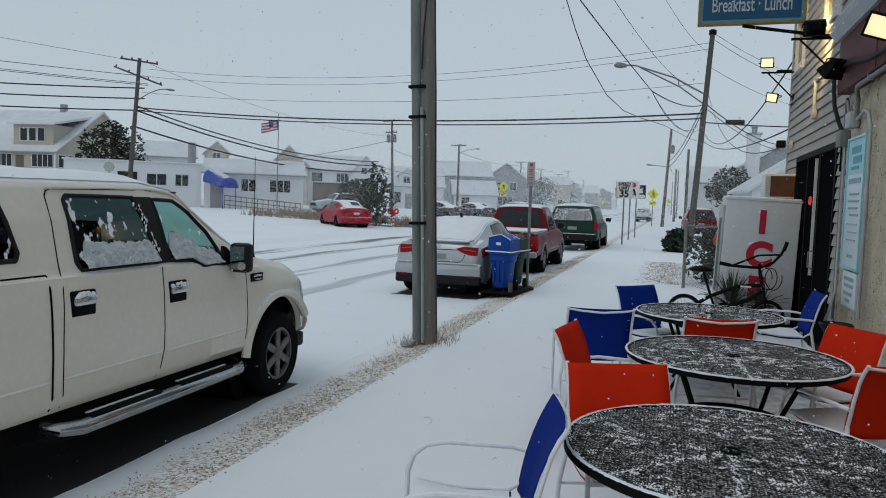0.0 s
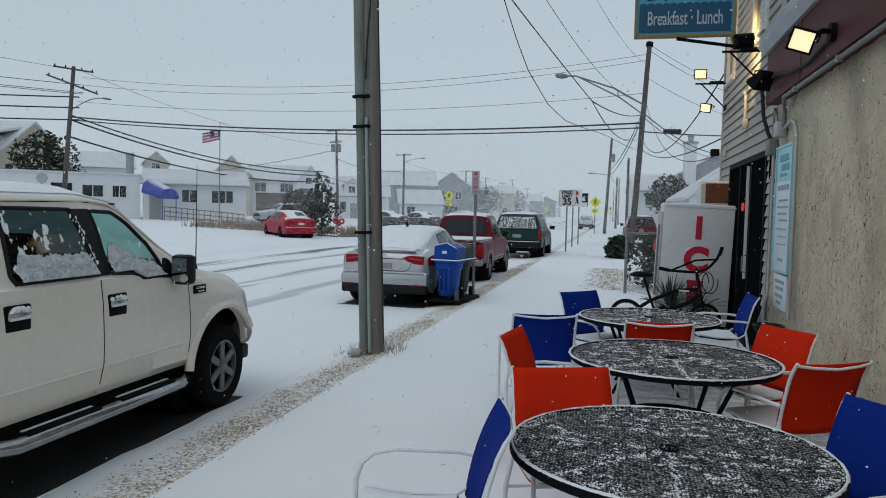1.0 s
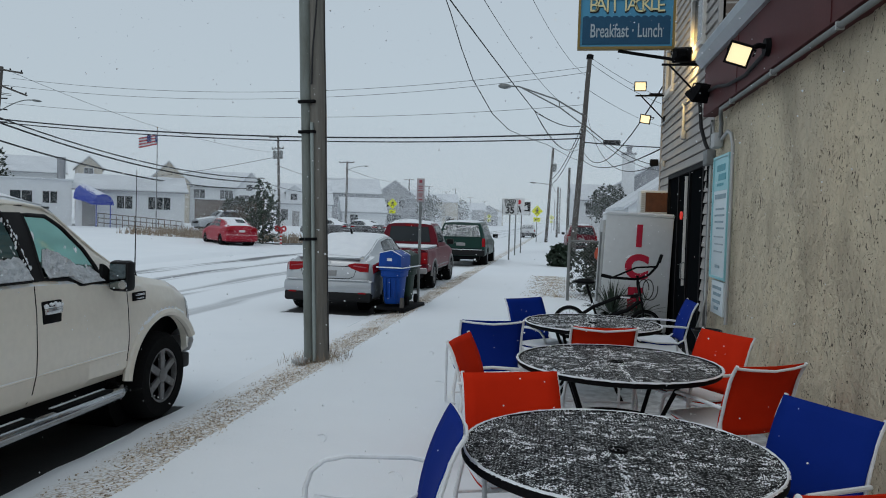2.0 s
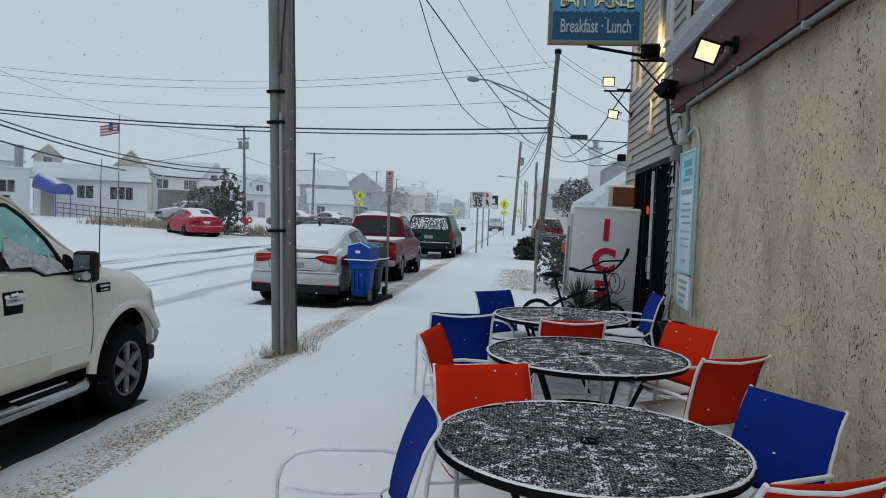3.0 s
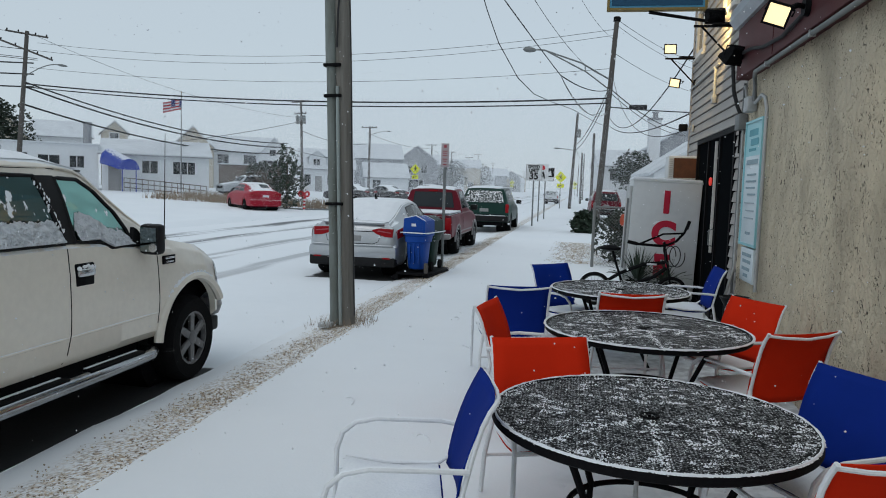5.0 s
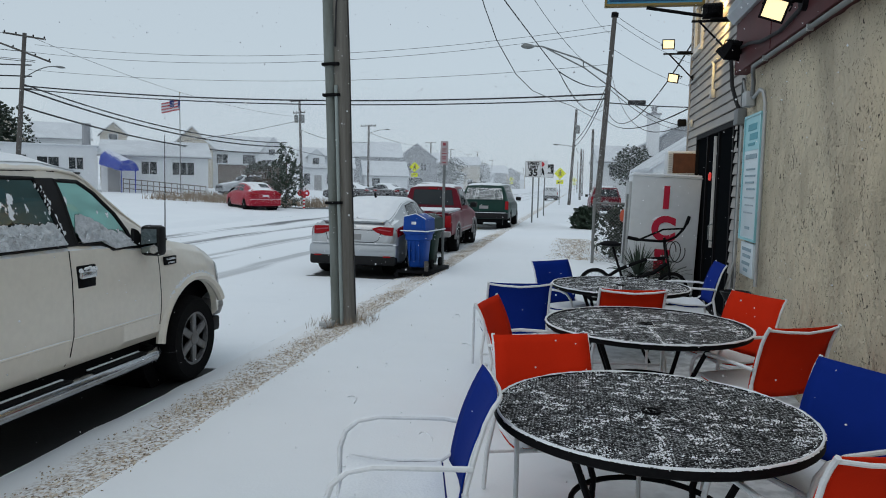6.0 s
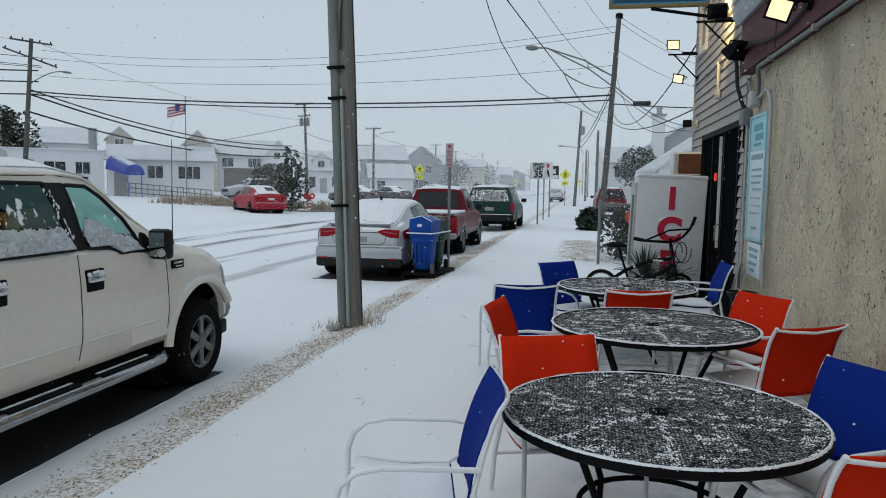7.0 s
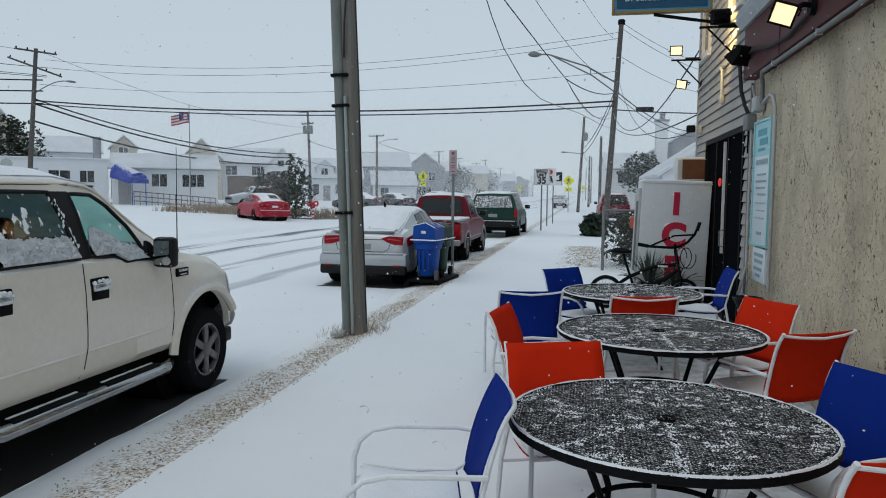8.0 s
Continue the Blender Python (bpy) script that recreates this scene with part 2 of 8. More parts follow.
M["palepipe"] = surf("pale_conduit", (0.30, 0.34, 0.33), 0.6, 0.1, col2=(0.22, 0.25, 0.24), scale=5, fine=40, bmp=0.1, stretch=(2, 2, 0.4))
M["steel"] = surf("grey_conduit", (0.42, 0.43, 0.43), 0.5, 0.3)
M["black"] = surf("black_metal", (0.006, 0.006, 0.007), 0.6, bmp=0.05, spec=0.05)
M["rubber"] = surf("tyre_rubber", (0.008, 0.008, 0.0085), 0.9, spec=0.05)
M["blackplastic"] = surf("black_plastic", (0.010, 0.010, 0.011), 0.55, snow=0.6, edge=1.0)
M["cable"] = surf("cable", (0.03, 0.03, 0.032), 0.7, bmp=0)
M["white_tube"] = surf("white_tube", (0.74, 0.76, 0.78), 0.4, col2=(0.62, 0.64, 0.66), scale=12, snow=0.9, edge=0.72, bmp=0.05)
M["red_sling"] = surf("red_sling", (0.60, 0.026, 0.006), 0.75, spec=0.04, col2=(0.50, 0.020, 0.005), scale=4, fine=300, bmp=0.12, bdist=0.001, snow=0.85, edge=1.12, snow_scale=26)
M["blue_sling"] = surf("blue_sling", (0.005, 0.024, 0.215), 0.75, spec=0.04, col2=(0.003, 0.020, 0.18), scale=4, fine=300, bmp=0.12, bdist=0.001, snow=0.85, edge=1.12, snow_scale=26)
M["vinyl"] = surf("grey_siding", (0.34, 0.32, 0.30), 0.6, col2=(0.27, 0.255, 0.24), scale=1.2, fine=30, bmp=0.08)
M["trim"] = surf("cream_trim", (0.62, 0.60, 0.56), 0.5)
M["maroon"] = surf("maroon_board", (0.088, 0.020, 0.022), 0.6, col2=(0.058, 0.014, 0.015), scale=2.5, fine=30)
M["metal_edge"] = surf("grey_gutter", (0.40, 0.43, 0.46), 0.4, 0.3, scale=4)
M["truck"] = surf("ivory_paint", (0.75, 0.70, 0.61), 0.3, col2=(0.70, 0.65, 0.565), scale=1.5, fine=20, bmp=0.02, snow=1.0, edge=0.72, coat=0.5)
M["silver"] = surf("silver_paint", (0.40, 0.42, 0.44), 0.28, 0.6, col2=(0.36, 0.38, 0.40), scale=2, bmp=0.02, snow=1.0, edge=0.86, coat=0.4)
M["redpaint"] = surf("red_paint", (0.125, 0.006, 0.016), 0.35, col2=(0.095, 0.006, 0.013), scale=2, bmp=0.02, snow=1.0, edge=0.88, spec=0.15)
M["brightred"] = surf("bright_red_paint", (0.33, 0.010, 0.028), 0.3, col2=(0.28, 0.009, 0.024), scale=2, bmp=0.02, snow=1.0, edge=0.84, spec=0.15)
M["greenpaint"] = surf("green_paint", (0.012, 0.042, 0.034), 0.3, col2=(0.009, 0.034, 0.027), scale=2, bmp=0.02, snow=1.0, edge=0.84, spec=0.15)
M["whitepaint"] = surf("white_paint", (0.66, 0.68, 0.70), 0.35, scale=2, bmp=0.02, snow=1.0, edge=0.6, coat=0.3)
M["darkpaint"] = surf("dark_paint", (0.05, 0.05, 0.055), 0.35, scale=2, bmp=0.02, snow=1.0, edge=0.6, coat=0.3)
M["greypaint"] = surf("grey_trim_paint", (0.28, 0.28, 0.28), 0.45, snow=0.8, edge=0.8)
M["chrome"] = surf("chrome", (0.62, 0.63, 0.64), 0.22, 0.9, snow=0.8, edge=0.86)
M["alloy"] = surf("alloy", (0.20, 0.20, 0.205), 0.45, 0.5, col2=(0.10, 0.10, 0.10), scale=14)
M["glass"] = dark_glass("dark_glass")
M["shopglass"] = dark_glass("shop_glass", (0.006, 0.007, 0.008))
M["shopglass"].node_tree.nodes["Principled BSDF"].inputs["Specular IOR Level"].default_value = 0.0
M["crust"] = surf("crusted_snow", (0.70, 0.73, 0.76), 0.9, col2=(0.42, 0.45, 0.48), scale=22, fine=70, bmp=0.9, bdist=0.03)
M["snowglass"] = dark_glass("snowed_glass", (0.02, 0.03, 0.03), 0.52, 30)
M["tintpane"] = pane_mat("tinted_pane", (0.06, 0.10, 0.10), 0.60)
M["greenpane"] = pane_mat("green_pane", (0.32, 0.62, 0.56), 0.64)
M["capglass"] = pane_mat("cap_pane", (0.04, 0.05, 0.055), 0.57)
M["snowpane"] = film_mat()
M["cabincloth"] = surf("cabin_cloth", (0.07, 0.075, 0.075), 0.85, scale=8, fine=120)
M["stepchrome"] = surf("step_chrome", (0.40, 0.41, 0.42), 0.18, 0.95, col2=(0.24, 0.25, 0.26), scale=9, bmp=0.03)
M["bright_alloy"] = surf("bright_alloy", (0.50, 0.51, 0.52), 0.35, 0.6, col2=(0.38, 0.39, 0.40), scale=14)
M["mirror"] = surf("mirror_glass", (0.26, 0.31, 0.31), 0.04, 1.0, bmp=0)
M["taillight"] = surf("red_lens", (0.30, 0.006, 0.010), 0.2, bmp=0)
M["lampglass"] = surf("headlamp_glass", (0.30, 0.32, 0.33), 0.12, 0.3, bmp=0)
M["clearlens"] = surf("clear_lens", (0.6, 0.6, 0.6), 0.2, bmp=0)
M["bin_blue"] = surf("blue_bin_plastic", (0.004, 0.055, 0.30), 0.5, scale=4, snow=0.9, edge=1.06)
M["bin_green"] = surf("green_bin_plastic", (0.005, 0.025, 0.016), 0.5, scale=4, snow=0.95, edge=1.0)
M["white_wall"] = surf("white_clapboard", (0.66, 0.68, 0.70), 0.7, col2=(0.60, 0.62, 0.64), scale=0.6, fine=5)
M["tan_wall"] = surf("tan_clapboard", (0.44, 0.40, 0.33), 0.7, col2=(0.40, 0.36, 0.30), scale=0.6, fine=5)
M["grey_wall"] = surf("grey_shingle", (0.30, 0.31, 0.33), 0.8, scale=0.6, fine=5)
M["brown_wall"] = surf("brown_shingle", (0.16, 0.13, 0.11), 0.8, scale=0.8, fine=5)
M["roofsnow"] = surf("snowed_shingles", (0.64, 0.67, 0.70), 0.9, col2=(0.50, 0.52, 0.55), scale=0.8, fine=6)
M["blue_cloth"] = surf("blue_awning", (0.02, 0.05, 0.34), 0.7, scale=1.5, snow=0.8, edge=0.75)
M["leaf"] = surf("holly_leaf", (0.028, 0.045, 0.030), 0.5, scale=8, snow=0.7, edge=0.98)
M["needle"] = surf("pine_needle", (0.034, 0.046, 0.034), 0.8, scale=3, snow=0.55, edge=0.84)
M["blade"] = surf("snowy_blade_leaf", (0.045, 0.065, 0.048), 0.6, scale=8, snow=0.8, edge=0.72)
M["bark"] = surf("bark", (0.10, 0.08, 0.065), 0.9)
M["drygrass"] = surf("dry_grass", (0.30, 0.24, 0.18), 0.9, col2=(0.20, 0.15, 0.11), scale=3, snow=0.6, edge=0.75)
M["ice"] = surf("white_enamel", (0.58, 0.60, 0.61), 0.4, col2=(0.52, 0.54, 0.55), scale=1.5, fine=12, bmp=0.05)
M["red_letter"] = surf("red_letter", (0.48, 0.02, 0.05), 0.5)
M["rust"] = surf("rusty_grille", (0.11, 0.045, 0.025), 0.8, col2=(0.06, 0.03, 0.02), scale=9)
M["yellow"] = surf("fluorescent_yellow", (0.78, 0.80, 0.02), 0.5)
M["signwhite"] = surf("sign_white", (0.72, 0.73, 0.74), 0.5)
M["signblack"] = surf("sign_black", (0.02, 0.02, 0.02), 0.5)
M["signred"] = surf("sign_red", (0.55, 0.03, 0.04), 0.5)
M["fadedplate"] = surf("faded_plate", (0.42, 0.37, 0.38), 0.5, col2=(0.34, 0.28, 0.29), scale=12)
M["fadedred"] = surf("faded_red_print", (0.34, 0.07, 0.09), 0.6)
M["sky_blue"] = surf("sign_sky_blue", (0.075, 0.27, 0.42), 0.6, col2=(0.06, 0.22, 0.36), scale=4)
M["sea_blue"] = surf("sign_sea_blue", (0.018, 0.075, 0.14), 0.6, col2=(0.014, 0.06, 0.115), scale=5)
M["gold"] = surf("sign_gold_edge", (0.24, 0.17, 0.055), 0.5)
M["cream"] = surf("sign_cream", (0.72, 0.66, 0.38), 0.5)
M["palelett"] = surf("sign_pale_letter", (0.40, 0.46, 0.49), 0.6, col2=(0.26, 0.33, 0.38), scale=30)
M["menu"] = surf("menu_board", (0.64, 0.71, 0.74), 0.35, col2=(0.57, 0.66, 0.70), scale=1.5)
M["aqua"] = surf("menu_header", (0.30, 0.58, 0.62), 0.35, col2=(0.24, 0.50, 0.55), scale=3)
M["teal"] = surf("menu_teal", (0.10, 0.34, 0.40), 0.5)
M["greytext"] = surf("menu_text", (0.27, 0.37, 0.42), 0.5)
M["lamp"] = glow_mat("flood_lamp", (1.0, 0.80, 0.46), 0.95)
M["lampdim"] = glow_mat("entrance_lamp", (1.0, 0.86, 0.6), 3.0)
M["redneon"] = glow_mat("red_neon", (1.0, 0.06, 0.04), 0.22)
M["headlight"] = glow_mat("headlight", (1.0, 0.97, 0.9), 2.5)
M["orange"] = surf("orange_plastic", (0.45, 0.09, 0.05), 0.6, scale=14, snow=0.5, edge=0.7)
M["flagred"] = surf("flag_red", (0.40, 0.04, 0.05), 0.8)
M["flagblue"] = surf("flag_blue", (0.03, 0.04, 0.14), 0.8)
M["flagwhite"] = surf("flag_white", (0.62, 0.63, 0.66), 0.8)


def table_mat():
    """Black expanded metal: staggered slots, with a dusting caught on the strands."""
    m, p, L = base_mat("black_expanded_metal")
    tc = nd(m, "ShaderNodeTexCoord")
    mp = nd(m, "ShaderNodeMapping")
    mp.inputs["Scale"].default_value = (30, 84, 1)
    b = nd(m, "ShaderNodeTexBrick", Scale=1.0, Mortar_Size=0.13, Mortar_Smooth=0.3, Brick_Width=0.9, Row_Height=0.9)
    L.new(tc.outputs["Object"], mp.inputs["Vector"])
    L.new(mp.outputs["Vector"], b.inputs["Vector"])
    d1, _ = noise_fac(m, 58, 9, 0.42, 0.60)
    d2, _ = noise_fac(m, 150, 3, 0.40, 0.58)
    c = mixc(m, b.outputs["Fac"], (0.001, 0.001, 0.0012), (0.014, 0.0145, 0.017))
    f = maths(m, "MULTIPLY", maths(m, "MULTIPLY", d1, d2), maths(m, "ADD", maths(m, "MULTIPLY", b.outputs["Fac"], 0.92), 0.08))
    L.new(mixc(m, f, c, SNOW), p.inputs["Base Color"])
    p.inputs["Roughness"].default_value = 0.6
    p.inputs["Specular IOR Level"].default_value = 0.03
    bump(m, p, b.outputs["Fac"], 0.5, 0.004)
    return m


M["table"] = table_mat()


def flake_mat():
    m, p, L = base_mat("snowflake")
    tr = nd(m, "ShaderNodeBsdfTranslucent")
    tr.inputs["Color"].default_value = (0.9, 0.92, 0.95, 1)
    p.inputs["Base Color"].default_value = (0.9, 0.92, 0.95, 1)
    p.inputs["Roughness"].default_value = 1.0
    p.inputs["Specular IOR Level"].default_value = 0.0
    mx = nd(m, "ShaderNodeMixShader")
    mx.inputs["Fac"].default_value = 0.5
    out = m.node_tree.nodes["Material Output"]
    L.new(p.outputs["BSDF"], mx.inputs[1])
    L.new(tr.outputs["BSDF"], mx.inputs[2])
    L.new(mx.outputs["Shader"], out.inputs["Surface"])
    return m


M["flake"] = flake_mat()

# ---- mesh helpers ----


def part(name, bm, material, parent=None, label="", smooth=True):
    me = bpy.data.meshes.new(name)
    bmesh.ops.recalc_face_normals(bm, faces=bm.faces)
    bm.to_mesh(me)
    bm.free()
    me.materials.append(M[material] if isinstance(material, str) else material)
    if smooth:
        me.shade_smooth()
        me.set_sharp_from_angle(angle=radians(38))
    ob = new(name, me)
    ob.parent = parent
    if label:
        ob["label"] = label
    return ob


def thing(name, m, label, category, group="", kind=""):
    ob = new(name)
    ob.matrix_world = m
    ob.empty_display_size = 0.2
    return tagged(ob, label, category, group, kind)


def box(bm, x0, x1, y0, y1, z0, z1, bev=0.0, m=None):
    vs = [bm.verts.new((x, y, z)) for x in (x0, x1) for y in (y0, y1) for z in (z0, z1)]
    fs = [bm.faces.new([vs[i] for i in f]) for f in ((0, 1, 3, 2), (4, 6, 7, 5), (0, 4, 5, 1), (2, 3, 7, 6), (0, 2, 6, 4), (1, 5, 7, 3))]
    if bev:
        es = list({e for f in fs for e in f.edges})
        r = bmesh.ops.bevel(bm, geom=es, offset=bev, segments=2, affect="EDGES", profile=0.5)
        vs = list({v for f in r["faces"] for v in f.verts} | {v for v in vs if v.is_valid})
    if m is not None:
        bmesh.ops.transform(bm, matrix=m, verts=vs)
    return bm


def B(x0, x1, y0, y1, z0, z1, bev=0.0, m=None):
    return box(bmesh.new(), x0, x1, y0, y1, z0, z1, bev, m)


def tube(bm, pts, r, n=8, close=False, caps=True):
    """A round bar along a line of points; r may be one radius or one a point."""
    pts = [Vector(p) for p in pts]
    rs = r if isinstance(r, (list, tuple)) else [r] * len(pts)
    rings = []
    ref = Vector((0, 0, 1))
    for i, p in enumerate(pts):
        a = pts[i - 1] if (i or close) else p
        b = pts[(i + 1) % len(pts)] if (i < len(pts) - 1 or close) else p
        d = (b - a).normalized()
        if abs(d.dot(ref)) > 0.95:
            ref = Vector((1, 0, 0)) if abs(d.x) < 0.9 else Vector((0, 1, 0))
        u = d.cross(ref).normalized()
        v = u.cross(d).normalized()
        ref = v
        rings.append([bm.verts.new(p + rs[i] * (math.cos(k * math.tau / n) * u + math.sin(k * math.tau / n) * v)) for k in range(n)])
    for i in range(len(rings) - (0 if close else 1)):
        A, C = rings[i], rings[(i + 1) % len(rings)]
        for k in range(n):
            bm.faces.new((A[k], A[(k + 1) % n], C[(k + 1) % n], C[k]))
    if caps and not close:
        bm.faces.new(rings[0])
        bm.faces.new(list(reversed(rings[-1])))
    return bm


def T(pts, r, n=8, close=False):
    return tube(bmesh.new(), pts, r, n, close)


def lathe(bm, prof, n=24, axis="z", at=(0, 0, 0)):
    """Turn a profile of (radius, height) about an axis."""
    rings = []
    for rr, h in prof:
        ring = []
        for k in range(n):
            c, s = rr * math.cos(k * math.tau / n), rr * math.sin(k * math.tau / n)
            v = {"z": (c, s, h), "x": (h, c, s), "y": (c, h, s)}[axis]
            ring.append(bm.verts.new(Vector(v) + Vector(at)))
        rings.append(ring)
    for A, C in zip(rings, rings[1:]):
        for k in range(n):
            bm.faces.new((A[k], A[(k + 1) % n], C[(k + 1) % n], C[k]))
    for ring in (rings[0], rings[-1]):
        bm.faces.new(ring)
    return bm


def prism(bm, poly, y0, y1, axis="y"):
    """A flat outline given as (u, v), pulled along an axis. y: u=x v=z; x: u=y v=z; z: u=x v=y."""
    f = {"y": lambda u, v, w: (u, w, v), "x": lambda u, v, w: (w, u, v), "z": lambda u, v, w: (u, v, w)}[axis]
    a = [bm.verts.new(f(u, v, y0)) for u, v in poly]
    b = [bm.verts.new(f(u, v, y1)) for u, v in poly]
    bm.faces.new(a)
    bm.faces.new(list(reversed(b)))
    for i in range(len(poly)):
        j = (i + 1) % len(poly)
        bm.faces.new((a[i], b[i], b[j], a[j]))
    return bm


def P(poly, y0, y1, axis="y"):
    return prism(bmesh.new(), poly, y0, y1, axis)


def sag(a, b, drop, n=14):
    a, b = Vector(a), Vector(b)
    return [a.lerp(b, i / n) - Vector((0, 0, drop * 4 * (i / n) * (1 - i / n))) for i in range(n + 1)]


def text_part(words, size, m, material, parent, depth=0.004, name="lettering", spread=1.0, bold=0.0):
    cu = bpy.data.curves.new(name, "FONT")
    cu.body, cu.size, cu.extrude, cu.align_x, cu.align_y, cu.space_character = words, size, depth, "CENTER", "CENTER", spread
    cu.offset = bold
    ob = bpy.data.objects.new(name, cu)
    scene.collection.objects.link(ob)
    dg = bpy.context.evaluated_depsgraph_get()
    me = bpy.data.meshes.new_from_object(ob.evaluated_get(dg))
    bpy.data.objects.remove(ob)
    me.transform(m)
    me.materials.clear()
    me.materials.append(M[material])
    o = new(name, me)
    o.parent = parent
    return o


def facing(a, b, toward):
    """Pose of a seat whose back runs from a to b and whose front looks to the side of the point toward."""
    a, b = Vector((*a, 0)), Vector((*b, 0))
    mid, d = (a + b) / 2, (b - a).normalized()
    n = Vector((-d.y, d.x, 0))
    if n.dot(Vector((*toward, 0)) - mid) < 0:
        n = -n
    return pose(mid.x, mid.y, 0, 0, 0, math.degrees(math.atan2(n.y, n.x)) - 90)


def nz(x, y, z=0.0, s=1.0):
    return noise.noise(Vector((x * s, y * s, z * s)))


# ---- ground ----
PAVE_EDGE, ROAD_EDGE, ROAD_FAR = -2.55, -3.35, -14.2


def ground_z(x, y):
    if x > PAVE_EDGE:
        return 0.0
    if x > ROAD_EDGE:
        return -0.10 * (PAVE_EDGE - x) / (PAVE_EDGE - ROAD_EDGE)
    if x > ROAD_FAR:
        return -0.10
    if x > ROAD_FAR - 0.3:
        return -0.10 + 0.14 * (ROAD_FAR - x) / 0.3
    return 0.04 + min(0.5, 0.026 * (ROAD_FAR - 0.3 - x))


def sheet(name, xs, ys, material, label, lump=0.006, edge_wave=0.0):
    bm = bmesh.new()
    grid = []
    for y in ys:
        row = []
        for x in xs:
            z = ground_z(x, y) + (lump * nz(x, y, 3, 1.3) + lump * 0.5 * nz(x, y, 8, 4.0) if y < 60 and -30 < x < 6 else 0)
            row.append(bm.verts.new((x, y, z)))
        grid.append(row)
    for r0, r1 in zip(grid, grid[1:]):
        for i in range(len(xs) - 1):
            bm.faces.new((r0[i], r0[i + 1], r1[i + 1], r1[i]))
    ob = part(name, bm, material)
    return tagged(ob, label, name.replace("_", " "), kind="structure")


def span(a, b, n):
    return [a + (b - a) * i / n for i in range(n + 1)]


YS = [-300, -60, -20, -6] + span(-2, 12, 140) + span(12.5, 40, 56) + [45, 50, 60, 80, 110, 160, 240, 400, 800, 1500, 3000]
sheet("pavement", span(PAVE_EDGE, 6, 76) + [12, 40, 200, 3000], YS, "pavement", "snow-covered pavement with a few faint footprints", 0.012)
sheet("verge", span(ROAD_EDGE, PAVE_EDGE, 12), YS, "verge", "strip of tan gravel showing through thin snow", 0.02)
sheet("road", span(ROAD_FAR, ROAD_EDGE, 60), YS, "road", "snow-covered street with grey wheel tracks", 0.006)
sheet("ground", [-3000, -800, -300, -150, -100, -70, -55, -45, -38] + span(-34, ROAD_FAR - 0.3, 30) + [ROAD_FAR], YS, "pavement",
      "snow-covered ground and parking lot across the street", 0.02)

# ---- restaurant building ----
WX = 1.85
CY = 8.98       # corner between the stucco wing and the sided house
FY = 13.6       # far corner

wing = thing("wall_stucco", pose(0, 0, 0), "rough tan stucco wall of a one-storey wing", "wall", kind="structure")
bm = bmesh.new()
ys, zs = span(1.2, CY, 330), span(-0.05, 3.02, 122)
grid = [[bm.verts.new((WX - 0.014 * max(0.0, nz(y, z, 1, 5) + 0.35) ** 0.5 - 0.006 * nz(y, z, 4, 14), y, z)) for y in ys] for z in zs]
for r0, r1 in zip(grid, grid[1:]):
    for i in range(len(ys) - 1):
        bm.faces.new((r0[i], r0[i + 1], r1[i + 1], r1[i]))
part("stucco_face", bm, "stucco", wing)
part("wall_core", B(WX + 0.02, WX + 0.3, -4, CY, -0.05, 3.6), "stucco", wing)
part("wall_near", B(WX - 0.012, WX + 0.02, -4, 1.2, -0.05, 3.02), "stucco", wing)
part("end_wall", B(WX + 0.3, 10, -4, -3.7, -0.05, 3.6), "stucco", wing)

fas = thing("fascia", pose(0, 0, 0), "maroon painted fascia board under a grey gutter", "fascia", kind="structure")
part("board", B(1.70, WX + 0.02, -4, CY - 0.02, 3.02, 3.62, 0.006), "maroon", fas)
for yy in (7.35, 4.9, 2.5):
    part("joint_strip", B(1.694, 1.70, yy, yy + 0.02, 3.03, 3.6), "maroon", fas)
part("gutter", P([(1.66, 3.58), (1.71, 3.58), (1.71, 3.76), (1.60, 3.76), (1.59, 3.66)], -4, CY - 0.02), "metal_edge", fas, "grey metal gutter edge")
roof = part("roof_wing", P([(1.66, 3.76), (10, 4.5), (10, 4.6), (1.62, 3.80)], -4, CY), "roofsnow", None)
tagged(roof, "low snow-covered roof of the stucco wing", "roof", kind="structure")

house = thing("wall_siding", pose(0, 0, 0), "two-storey wall in weathered grey lap siding", "wall", kind="structure")
DY0, DY1, DZ = 9.60, 12.42, 2.5
WINS = [(9.95, 10.75, 4.2, 5.6), (12.5, 13.1, 4.05, 5.4)]
# core coloured dark brown so gaps between boards read as shadow lines
core = bmesh.new()
box(core, WX + 0.03, WX + 0.2, CY, DY0, -0.05, 3.9)
box(core, WX + 0.03, WX + 0.2, DY1, FY, -0.05, 3.9)
box(core, WX + 0.03, WX + 0.2, DY0, DY1, DZ, 3.9)
box(core, WX + 0.03, WX + 0.2, CY, FY, 3.9, 8.0)
part("wall_core", core, "brown_wall", house, smooth=False)
part("back_core", B(WX + 0.2, 11, FY - 0.2, FY - 0.03, -0.05, 8.0), "vinyl", house)
part("south_core", B(WX + 0.2, 11, CY + 0.03, CY + 0.2, 3.0, 8.0), "brown_wall", house)
part("corner_post", B(WX - 0.015, WX + 0.06, CY - 0.0, CY + 0.07, 3.0, 8.0, 0.004), "vinyl", house)
part("far_corner_post", B(WX - 0.015, WX + 0.06, FY - 0.07, FY + 0.0, -0.05, 8.0, 0.004), "vinyl", house)
lap = 0.135
k = 0
shared = {}


